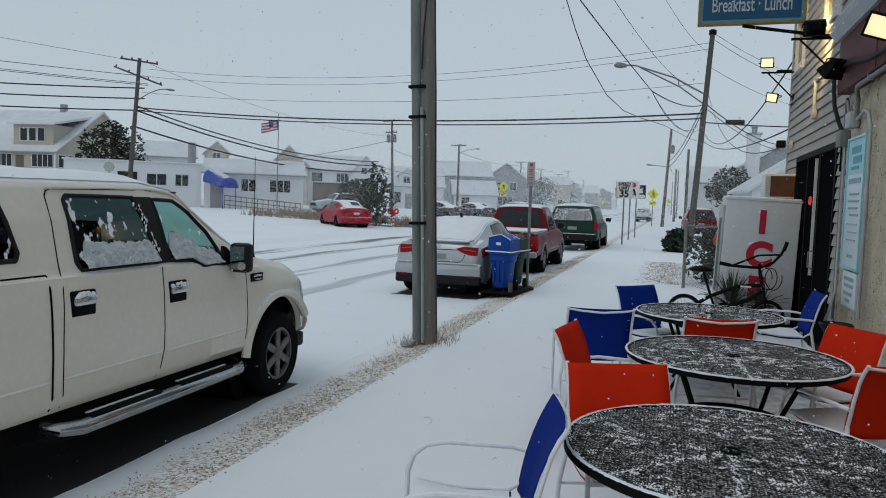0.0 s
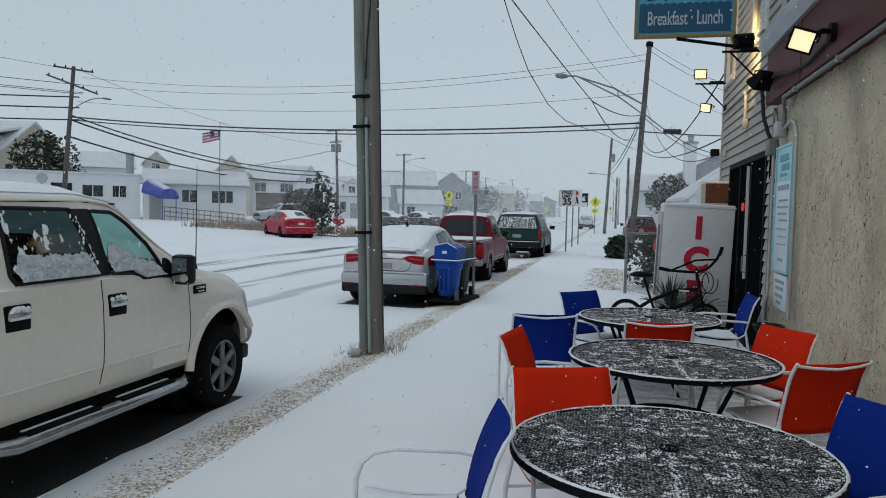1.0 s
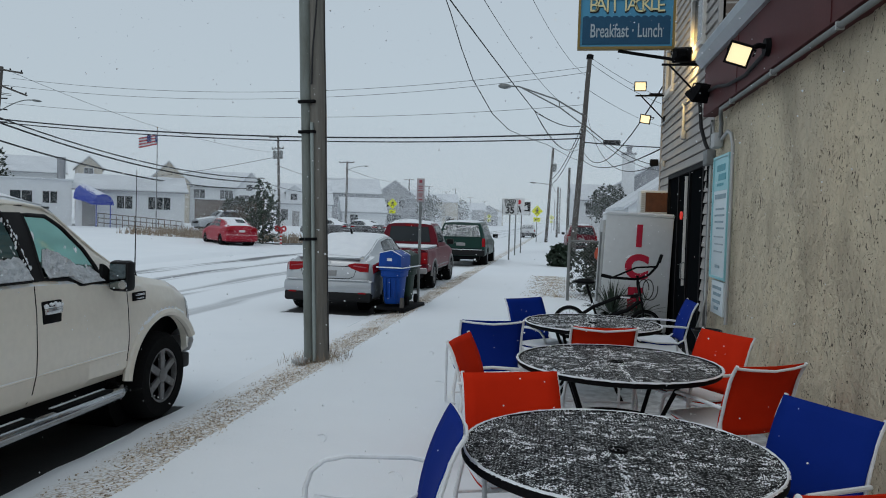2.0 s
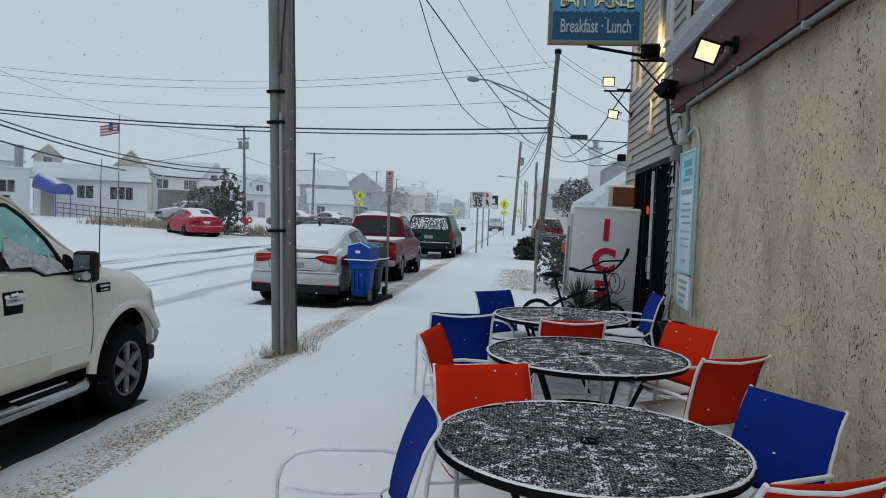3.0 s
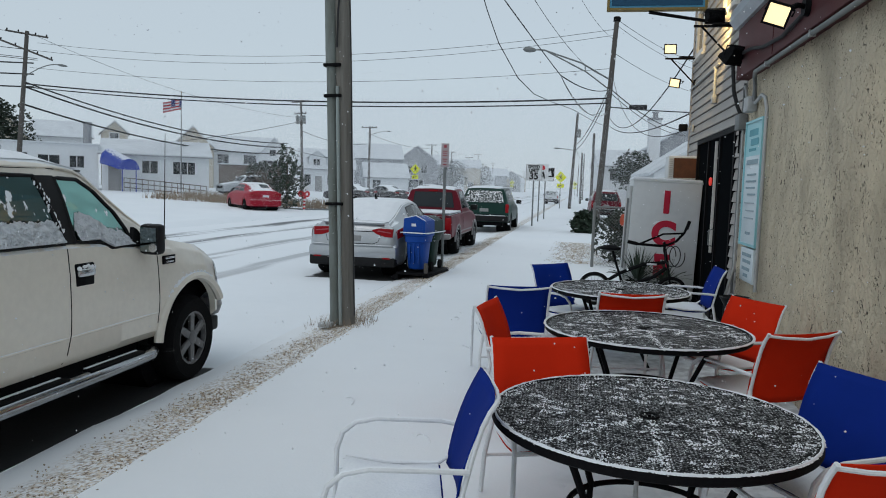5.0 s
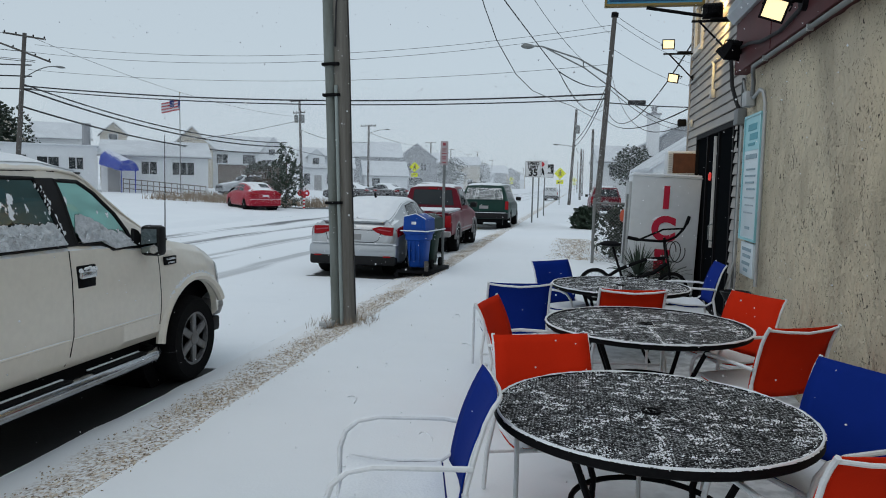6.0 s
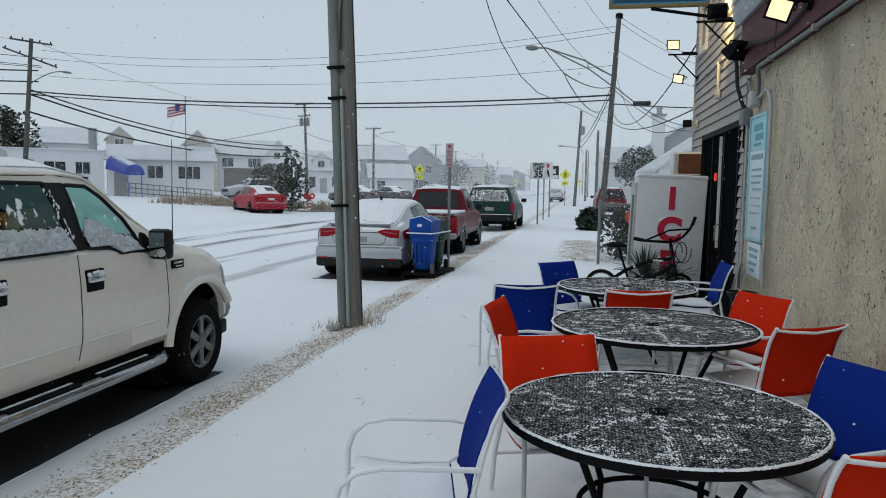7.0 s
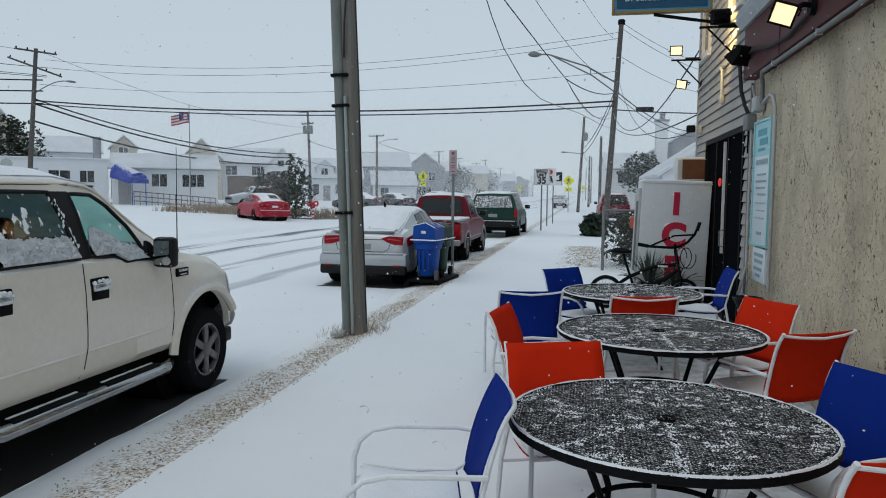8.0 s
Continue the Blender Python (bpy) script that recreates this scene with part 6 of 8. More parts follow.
sled = thing("bin_platform", pose(-3.0, 13.75, 0, 0, 0, -8), "low dark timber platform under the bins", "platform")
part("deck", B(-0.30, 0.34, -0.34, 0.95, 0.02, 0.07, 0.01), "black", sled)
for x in (-0.3, 0.3):
    part("runner", B(x - 0.05, x + 0.05, -0.34, 0.95, -0.08, 0.02, 0.01), "black", sled)
part("post", B(0.26, 0.33, -0.33, -0.27, 0.07, 0.26, 0.01), "wood_far", sled)
make_bin(pose(-2.97, 13.72, 0.07, 0, 0, -8) @ Matrix.Diagonal((0.76, 0.80, 0.87, 1)), "bin_blue", "blue recycling bin with snow on its lid")
make_bin(pose(-2.93, 14.35, 0.07, 0, 0, -8) @ Matrix.Diagonal((0.78, 0.80, 0.86, 1)), "bin_green", "dark green rubbish bin with snow on its lid")

# ---- beside the shop door ----
ice = thing("ice_chest", pose(1.27, 12.25, 0, 0, 1.9, 0), "tall white outdoor ice chest with red letters", "ice freezer")
part("cabinet", B(-0.50, 0.54, -0.36, 0.60, 0.08, 1.90, 0.02), "ice", ice)
part("base", B(-0.46, 0.50, -0.32, 0.56, 0.0, 0.08), "black", ice)
part("top_trim", B(-0.51, 0.55, -0.37, 0.61, 1.885, 1.91, 0.006), "ice", ice)
part("top_snow", B(-0.50, 0.54, -0.36, 0.60, 1.91, 1.945, 0.015), "snow", ice)
for a in (-0.33, 0.13):
    part("door", B(-0.54, -0.50, a, a + 0.43, 0.2, 1.80, 0.012), "steel", ice, "grey front door")
part("door_hinge", B(-0.57, -0.54, -0.30, -0.26, 0.5, 1.6), "zinc", ice)
text_part("I", 0.46, TXT(0.03, 1.56, -0.366), "red_letter", ice, bold=0.022)
text_part("C", 0.50, TXT(0.02, 1.07, -0.366), "red_letter", ice, bold=0.028)
text_part("E", 0.48, TXT(0.02, 0.56, -0.366), "red_letter", ice, bold=0.024)
part("letter_snow", P([(-0.16, 1.22), (0.16, 1.22), (0.11, 1.27), (0.0, 1.285), (-0.11, 1.27)], -0.368, -0.36), "snow", ice)
part("letter_snow", P([(-0.04, 1.71), (0.09, 1.71), (0.08, 1.745), (-0.03, 1.745)], -0.368, -0.36), "snow", ice)

ac = thing("air_conditioner", pose(1.66, 12.6, 1.95), "rusty window air conditioner jutting from the wall", "air conditioner")
part("case", B(-0.25, 0.35, -0.1, 0.35, 0.0, 0.36, 0.01), "ice", ac)
part("grille", B(-0.17, 0.22, -0.105, -0.10, 0.02, 0.34), "rust", ac, "rusted brown grille")
for k in range(9):
    part("louvre", B(-0.235, -0.165, -0.115, -0.10, 0.03 + 0.035 * k, 0.05 + 0.035 * k), "steel", ac)
    part("louvre", B(0.215, 0.33, -0.115, -0.10, 0.03 + 0.035 * k, 0.05 + 0.035 * k), "steel", ac)
part("top_snow", B(-0.25, 0.35, -0.1, 0.35, 0.36, 0.375, 0.006), "snow", ac)
part("bracket", T([(0.1, 0.1, 0.0), (0.30, 0.1, -0.2)], 0.012, 6), "zinc", ac)

# chain-link fence running from the chest to the pavement
fence = thing("chain_link_fence", pose(0, 0, 0), "short grey chain-link fence panel with steel posts", "fence")
FPY = 16.9
for x in (0.36, 1.75):
    part("post", T([(x, FPY, 0), (x, FPY, 1.42)], 0.035, 10), "zinc", fence)
    part("post_cap", lathe(bmesh.new(), [(0.04, 1.42), (0.03, 1.45), (0.01, 1.47)], 10, "z", (x, FPY, 0)), "zinc", fence)
part("top_rail", T([(0.36, FPY, 1.36), (1.75, FPY, 1.36)], 0.022, 8), "zinc", fence)
bm = bmesh.new()
for k in range(-18, 20):
    for sgn in (1, -1):
        x0 = 0.36 + 0.075 * k
        a, b = (x0, 0.03), (x0 + 1.33, 1.36)
        t0, t1 = max(0, (0.36 - a[0]) / 1.33), min(1, (1.75 - a[0]) / 1.33)
        if t1 > t0:
            q0, q1 = (a[0] + 1.33 * t0, 0.03 + 1.33 * t0), (a[0] + 1.33 * t1, 0.03 + 1.33 * t1)
            if sgn < 0:
                q0, q1 = (q0[0], 1.39 - q0[1]), (q1[0], 1.39 - q1[1])
            tube(bm, [(q0[0], FPY + 0.004 * sgn, q0[1]), (q1[0], FPY + 0.004 * sgn, q1[1])], 0.003, 4)
part("wire_mesh", bm, "zinc", fence, "woven wire mesh")
buoy = part("orange_float", lathe(bmesh.new(), [(0.02, 0.0), (0.07, 0.05), (0.08, 0.15), (0.05, 0.25), (0.02, 0.28)], 12), "orange")
buoy.matrix_world = pose(1.0, FPY - 0.09, 0.95)
tagged(buoy, "small orange float hanging on the fence", "float")

# ---- fixtures on the restaurant wall ----


def ring_frame(x0, x1, z0, z1, t, y0, y1):
    """A closed rectangular frame round an opening."""
    f = bmesh.new()
    loops = []
    for y in (y0, y1):
        for e in (0, t):
            loops.append([f.verts.new((x, y, z)) for x, z in ((x0 - e, z0 - e), (x1 + e, z0 - e), (x1 + e, z1 + e), (x0 - e, z1 + e))])
    for a, b in ((0, 1), (1, 3), (3, 2), (2, 0)):
        for i in range(4):
            j = (i + 1) % 4
            f.faces.new((loops[a][i], loops[a][j], loops[b][j], loops[b][i]))
    return f


menu = thing("menu_board", pose(WX - 0.02, 7.93, 0), "pale blue framed menu board with faded teal lettering", "menu board")
part("panel", B(-0.03, -0.005, 0.02, 0.74, 1.20, 2.50, 0.004), "menu", menu)
part("header", B(-0.033, -0.031, 0.03, 0.73, 2.14, 2.49), "aqua", menu, "aqua header with teal lettering")
fr = bmesh.new()
for s in ((0.0, 0.025, 1.18, 2.52), (0.735, 0.76, 1.18, 2.52), (0.025, 0.735, 1.18, 1.205), (0.025, 0.735, 2.495, 2.52)):
    box(fr, -0.045, 0.0, *s)
part("board_frame", fr, "aqua", menu, "thin aqua frame", smooth=False)
for y0, y1, z0, z1, c in ((0.20, 0.58, 2.35, 2.42, "teal"), (0.16, 0.50, 2.25, 2.32, "teal"), (0.26, 0.56, 2.19, 2.22, "teal"), (0.14, 0.64, 2.05, 2.10, "greytext"), (0.18, 0.58, 1.93, 1.95, "greytext"), (0.16, 0.62, 1.86, 1.88, "greytext"),
                          (0.20, 0.60, 1.79, 1.81, "greytext"), (0.16, 0.52, 1.72, 1.74, "greytext"), (0.18, 0.62, 1.63, 1.645, "palelett"), (0.18, 0.56, 1.55, 1.565, "palelett"), (0.2, 0.6, 1.47, 1.485, "palelett"), (0.3, 0.5, 1.30, 1.33, "greytext")):
    part("printed_bar", B(-0.037, -0.033 if z0 > 2.14 else -0.030, y0, y1, z0, z1), c, menu)
note = thing("notice_board", pose(WX - 0.02, 7.98, 0), "small white notice under the menu board", "notice")
part("panel", B(-0.035, -0.004, 0.0, 0.58, 0.80, 1.16, 0.004), "menu", note)
for z0, a, b in ((1.07, 0.08, 0.5), (1.0, 0.1, 0.46), (0.92, 0.12, 0.48), (0.85, 0.2, 0.4)):
    part("printed_bar", B(-0.040, -0.036, a, b, z0, z0 + 0.035), "greytext", note)

con = thing("conduit_run", pose(0, 0, 0), "grey electrical conduit fixed along the wall", "conduit")
part("long_conduit", T([(1.72, -3.5, 2.985), (1.72, 8.1, 2.985), (1.76, 8.3, 2.96), (1.79, 8.38, 2.88), (1.79, 8.40, 2.72)], 0.022, 10), "zinc", con)
for y in (2.0, 3.4, 4.8, 6.2, 7.6):
    part("clamp", B(1.695, 1.745, y, y + 0.02, 2.96, 3.01), "steel", con)
part("down_conduit", T([(1.80, 8.38, 2.70), (1.78, 8.0, 2.74), (1.78, 7.86, 2.70), (1.79, 7.80, 2.58), (1.79, 7.78, 1.6), (1.79, 7.78, 0.75)], 0.019, 10), "steel", con)
part("corner_conduit", T([(1.82, 9.05, 3.0), (1.82, 9.05, 0.05)], 0.016, 10), "zinc", con)
part("loop_conduit", T([(1.80, 8.90, 2.6), (1.80, 8.90, 0.9), (1.74, 8.86, 0.66), (1.68, 8.75, 0.55), (1.72, 8.55, 0.62)], 0.014, 8), "steel", con)
part("junction_box", B(1.73, 1.83, 8.42, 8.62, 2.62, 2.78, 0.01), "steel", con)
part("lower_box", B(1.74, 1.84, 8.86, 9.08, 2.46, 2.64, 0.01), "zinc", con)
part("upper_link", T([(1.80, 8.62, 2.72), (1.80, 8.75, 2.74), (1.80, 8.9, 2.95)], 0.018, 8), "steel", con)
part("thin_rod", T([(1.79, 9.02, 2.62), (1.79, 9.02, 2.2)], 0.01, 6), "black", con)

cab = thing("lamp_cable", pose(0, 0, 0), "black cable looping along the fascia", "cable")
part("fascia_cable", T([(1.68, 6.25, 3.17), (1.67, 6.9, 3.10), (1.67, 7.6, 3.14), (1.67, 8.1, 3.22), (1.67, 8.5, 3.25), (1.68, 8.85, 3.28)], 0.018, 8), "cable", cab)
part("drop_cable", T([(1.68, 8.85, 3.28), (1.66, 8.97, 3.2), (1.69, 8.99, 2.9), (1.74, 8.97, 2.72), (1.78, 8.95, 2.62)], 0.022, 8), "cable", cab)
part("box", B(1.655, 1.70, 8.62, 8.80, 3.20, 3.34, 0.01), "black", cab)


def make_flood(m, lit, label, w=0.24, h=0.19):
    """Lamp body with its glass looking along local -y."""
    f = thing("floodlight", m, label, "floodlight", "floodlights")
    bm = bmesh.new()
    rows = []
    for y, k in ((-0.06, 1.0), (-0.035, 1.0), (0.05, 0.62), (0.085, 0.5)):
        rows.append([bm.verts.new((sx * w / 2 * k, y, sz * h / 2 * k)) for sx, sz in ((-1, -1), (1, -1), (1, 1), (-1, 1))])
    for r0, r1 in zip(rows, rows[1:]):
        for i in range(4):
            bm.faces.new((r0[i], r0[(i + 1) % 4], r1[(i + 1) % 4], r1[i]))
    bm.faces.new(rows[-1])
    bm.faces.new(rows[0])
    part("housing", bm, "black", f, smooth=False)
    part("lens", B(-w / 2 + 0.012, w / 2 - 0.012, -0.066, -0.061, -h / 2 + 0.012, h / 2 - 0.012), "lamp" if lit else "clearlens", f, "glowing warm glass" if lit else "pale glass")
    part("lens_frame", ring_frame(-w / 2 + 0.012, w / 2 - 0.012, -h / 2 + 0.012, h / 2 - 0.012, 0.016, -0.074, -0.058), "black", f, smooth=False)
    for k in range(5):
        part("fin", B(-w * 0.28 + k * w * 0.14 - 0.003, -w * 0.28 + k * w * 0.14 + 0.003, 0.02, 0.11, -h * 0.25, h * 0.25), "black", f)
    part("yoke", T([(-w / 2 - 0.012, 0, 0), (-w / 2 - 0.012, 0.10, 0.02), (w / 2 + 0.012, 0.10, 0.02), (w / 2 + 0.012, 0, 0)], 0.008, 6), "black", f)
    return f


make_flood(Matrix.Translation((1.42, 6.02, 3.10)) @ Matrix.Rotation(radians(-22), 4, "Z") @ Matrix.Rotation(radians(24), 4, "X") @ Matrix.Rotation(radians(22), 4, "Y"), True, "lit black floodlight on the maroon fascia", 0.175, 0.17)
arm1 = part("lamp_bracket", T([(1.70, 6.28, 3.20), (1.60, 6.22, 3.20), (1.46, 6.12, 3.12)], 0.022, 8), "black")
tagged(arm1, "black knuckle bracket holding a floodlight", "bracket")
part("base_plate", lathe(bmesh.new(), [(0.07, 1.66), (0.075, 1.70)], 16, "x", (0, 6.28, 3.20)), "black", arm1)
make_flood(Matrix.Translation((1.56, 8.50, 3.22)) @ Matrix.Rotation(radians(-150), 4, "Z") @ Matrix.Rotation(radians(50), 4, "X"), True, "black floodlight tipped down beside the corner", 0.20, 0.16)
arm2 = part("lamp_bracket", T([(1.70, 8.66, 3.26), (1.63, 8.60, 3.26), (1.58, 8.52, 3.24)], 0.022, 8), "black")
tagged(arm2, "black knuckle bracket under the gutter end", "bracket")


def lamp_beam(x, y, z, target, watts, size=0.18):
    l_ = new("flood_beam", bpy.data.lights.new("flood_beam", "SPOT"))
    l_.data.spot_size, l_.data.spot_blend = radians(110), 0.8
    l_.data.energy, l_.data.shadow_soft_size, l_.data.color = watts, size / 2, (1.0, 0.68, 0.24)
    l_.matrix_world = look((x, y, z), target)


def bracket(y, z, reach):
    b = thing("lamp_bracket", pose(WX, y, z), "black steel arm bracket with a diagonal strut", "bracket", "lamp brackets")
    part("arm", B(-reach, 0.0, -0.02, 0.02, -0.012, 0.012), "black", b)
    part("cross_plate", B(-reach * 0.55, -reach * 0.1, -0.12, 0.10, 0.012, 0.024), "black", b)
    part("strut", T([(-reach * 0.82, 0, 0), (0, 0, -0.42)], 0.013, 6), "black", b)
    part("wall_plate", B(-0.012, 0.0, -0.06, 0.06, -0.5, -0.36), "black", b)
    return b


bracket(10.05, 3.86, 0.50)
make_flood(Matrix.Translation((1.60, 10.05, 4.00)) @ Matrix.Rotation(radians(170), 4, "Z"), True, "black floodlight on an arm seen from behind")
bracket(13.35, 4.02, 0.50)
make_flood(Matrix.Translation((1.42, 13.35, 4.17)), True, "lit floodlight standing on the far arm", 0.20, 0.16)
make_flood(Matrix.Translation((1.55, 13.35, 3.62)) @ Matrix.Rotation(radians(-25), 4, "Z") @ Matrix.Rotation(radians(15), 4, "X") @ Matrix.Rotation(radians(12), 4, "Y"), True, "lit floodlight under the far arm", 0.18, 0.15)
lamp_beam(1.54, 10.18, 4.02, (1.90, 10.9, 3.92), 130)
lamp_beam(1.36, 5.92, 3.04, (0.4, 3.5, 0.5), 6)

sign = thing("hanging_sign", pose(0.28, 10.1, 4.11) @ Matrix.Diagonal((0.92, 1, 1, 1)), "blue hanging shop sign with gold edge and painted lettering", "sign")
part("board", B(0.0, 1.30, 0.0, 0.06, 0.0, 1.25), "sky_blue", sign)
wave = [(0.03, 0.03), (1.27, 0.03)] + [(1.27 - 1.24 * i / 48, 0.385 + 0.022 * abs(math.sin(i * math.pi / 4)) ** 0.6) for i in range(49)]
part("sea", P(wave, -0.008, 0.0), "sea_blue", sign, "dark blue wavy sea band")
fr = bmesh.new()
for s in ((-0.035, 0.0, -0.035, 1.285), (1.30, 1.335, -0.035, 1.285), (0.0, 1.30, -0.035, 0.0), (0.0, 1.30, 1.25, 1.285)):
    box(fr, s[0], s[1], -0.02, 0.08, s[2], s[3], 0.004)
part("gold_edge", fr, "gold", sign, "worn gold border", smooth=False)
part("stay_arm", T([(0.55, 0.03, -0.05), (1.70, 0.03, -0.22)], 0.022, 8), "black", sign)
text_part("Breakfast · Lunch", 0.175, Matrix.Translation((0.65, -0.012, 0.20)) @ Matrix.Rotation(radians(90), 4, "X") @ Matrix.Diagonal((0.84, 1.45, 1, 1)), "palelett", sign, bold=0.0015)
for wd, x0 in (("BAIT", 0.33), ("TACKLE", 0.88)):
    n_ = len(wd)
    for i, ch in enumerate(wd):
        lift = 0.012 * math.sin(i * 2.1)
        xx = x0 + (i - (n_ - 1) / 2) * 0.098
        text_part(ch, 0.275, Matrix.Translation((xx + 0.006, -0.006, 0.535 + lift)) @ Matrix.Rotation(radians(90), 4, "X") @ Matrix.Rotation(radians(4 * math.sin(i * 3)), 4, "Z") @ Matrix.Diagonal((1.05, 1.08, 1, 1)), "signblack", sign, 0.002)
        text_part(ch, 0.250, Matrix.Translation((xx, -0.014, 0.54 + lift)) @ Matrix.Rotation(radians(90), 4, "X") @ Matrix.Rotation(radians(4 * math.sin(i * 3)), 4, "Z"), "cream", sign, 0.004)

meter = thing("service_box", pose(WX - 0.01, 11.04, 3.0), "small grey service box and pipe on the siding", "service box")
part("box", B(-0.06, 0.0, -0.06, 0.06, 0.0, 0.12, 0.008), "steel", meter)
part("pipe", T([(-0.03, 0, 0.12), (-0.03, 0, 0.46), (-0.03, 0.1, 0.52)], 0.02, 8), "steel", meter)
part("long_pipe", T([(-0.02, -0.2, 0.52), (-0.02, 2.5, 0.52)], 0.012, 8), "steel", meter)
cctv = thing("security_lamp", pose(WX, 13.1, 2.82), "small grey security lamp on the siding", "lamp")
part("plate", B(-0.04, 0.0, -0.06, 0.06, -0.06, 0.06, 0.006), "steel", cctv)
part("head", B(-0.24, -0.10, -0.05, 0.05, -0.05, 0.07, 0.02), "black", cctv)
part("stem", T([(-0.02, 0, 0), (-0.12, 0, 0)], 0.015, 6), "steel", cctv)

tub = thing("planter_tub", pose(1.68, 8.15, 0), "black flared plastic tub standing by the wall", "tub")
part("wall", lathe(bmesh.new(), [(0.10, 0.0), (0.11, 0.02), (0.06, 0.30), (0.08, 0.50), (0.16, 0.64), (0.15, 0.645), (0.07, 0.52), (0.05, 0.32)], 20), "blackplastic", tub)

# ---- bicycle and plants in front of the ice chest ----
bike = thing("bicycle", pose(0.30, 11.25, 0, 0, 0, -6), "black cruiser bicycle with wide handlebars leaning at the ice chest", "bicycle")


def bike_wheel(x, rz=0.0):
    m = Matrix.Translation((x, 0, 0.25)) @ Matrix.Rotation(radians(rz), 4, "Z")
    w = part("wheel", T([m @ Vector((0.225 * math.cos(a), 0, 0.225 * math.sin(a))) for a in span(0, math.tau, 36)[:-1]], 0.026, 8, True), "rubber", bike)
    part("rim", T([m @ Vector((0.198 * math.cos(a), 0, 0.198 * math.sin(a))) for a in span(0, math.tau, 36)[:-1]], 0.010, 6, True), "zinc", w)
    sp_ = bmesh.new()
    for k in range(20):
        a = k * math.tau / 20
        tube(sp_, [m @ Vector((0.02 * math.cos(a + 1), 0.02 * (-1) ** k, 0.02 * math.sin(a + 1))), m @ Vector((0.198 * math.cos(a), 0, 0.198 * math.sin(a)))], 0.002, 3)
    part("spokes", sp_, "zinc", w)
    part("hub", T([m @ Vector((0, -0.05, 0)), m @ Vector((0, 0.05, 0))], 0.02, 8), "zinc", w)


bike_wheel(0.0)
bike_wheel(1.10, 20)
for nm, pts, r in (("down_tube", [(1.02, 0, 0.62), (0.85, 0, 0.48), (0.42, 0, 0.30)], 0.028), ("top_tube", [(1.0, 0, 0.70), (0.7, 0, 0.66), (0.35, 0, 0.50), (0.0, 0, 0.25)], 0.026),
                   ("seat_tube", [(0.42, 0, 0.30), (0.28, 0, 0.70), (0.24, 0, 0.84)], 0.018), ("chain_stay", [(0.42, 0.03, 0.30), (0.0, 0.05, 0.27)], 0.012),
                   ("head_tube", [(1.02, 0, 0.70), (0.98, 0, 0.90)], 0.025), ("fork", [(1.02, 0.03, 0.70), (1.05, 0.06, 0.6), (1.10, 0.06, 0.27)], 0.014), ("fork", [(1.02, -0.03, 0.70), (1.05, -0.06, 0.6), (1.10, -0.06, 0.27)], 0.014),
                   ("stem", [(0.98, 0, 0.88), (0.97, 0, 1.0)], 0.020)):
    part(nm, T(pts, r, 8), "black", bike)
hb = part("handlebar", T([(0.47, -0.28, 1.00), (0.62, -0.26, 0.97), (0.80, -0.20, 0.96), (0.93, -0.10, 0.95), (1.02, 0.0, 0.96), (1.14, 0.05, 1.02), (1.24, 0.06, 1.14), (1.30, 0.02, 1.30)], 0.019, 8), "black", bike, "wide swept black handlebar")
part("grip", T([(1.27, 0.04, 1.20), (1.305, 0.018, 1.32)], 0.026, 8), "rubber", hb)
part("grip", T([(0.46, -0.28, 1.00), (0.60, -0.262, 0.973)], 0.026, 8), "rubber", hb)
part("crossbar", T([(0.62, -0.26, 0.97), (0.95, -0.05, 1.12), (1.24, 0.06, 1.14)], 0.014, 6), "black", hb)
sd_ = bmesh.new()
lathe(sd_, [(0.02, 0.0), (0.11, 0.02), (0.12, 0.05), (0.06, 0.085), (0.01, 0.09)], 16)
bmesh.ops.transform(sd_, matrix=Matrix.Translation((0.20, 0, 0.83)) @ Matrix.Diagonal((1.35, 0.85, 1, 1)), verts=sd_.verts)
part("saddle", sd_, "black", bike, "wide black saddle")
part("chain_guard", B(0.02, 0.50, 0.05, 0.06, 0.27, 0.37, 0.004), "black", bike)
part("chainring", lathe(bmesh.new(), [(0.09, 0.03), (0.09, 0.04)], 20, "y", (0.42, 0, 0.30)), "zinc", bike)
part("crank", T([(0.42, 0.06, 0.30), (0.55, 0.06, 0.22), (0.56, 0.14, 0.22)], 0.01, 6), "zinc", bike)
part("lock_cable", T([(1.05 + 0.09 * math.cos(a) + 0.01 * a, -0.06, 0.80 + 0.15 * math.sin(a)) for a in span(0, 13, 50)], 0.008, 6), "cable", bike, "coiled cable lock")
part("kickstand", T([(0.40, -0.03, 0.28), (0.30, -0.22, 0.0)], 0.008, 6), "zinc", bike)
part("brand_bar", B(0.74, 0.88, -0.031, -0.026, 0.655, 0.68), "signwhite", bike)


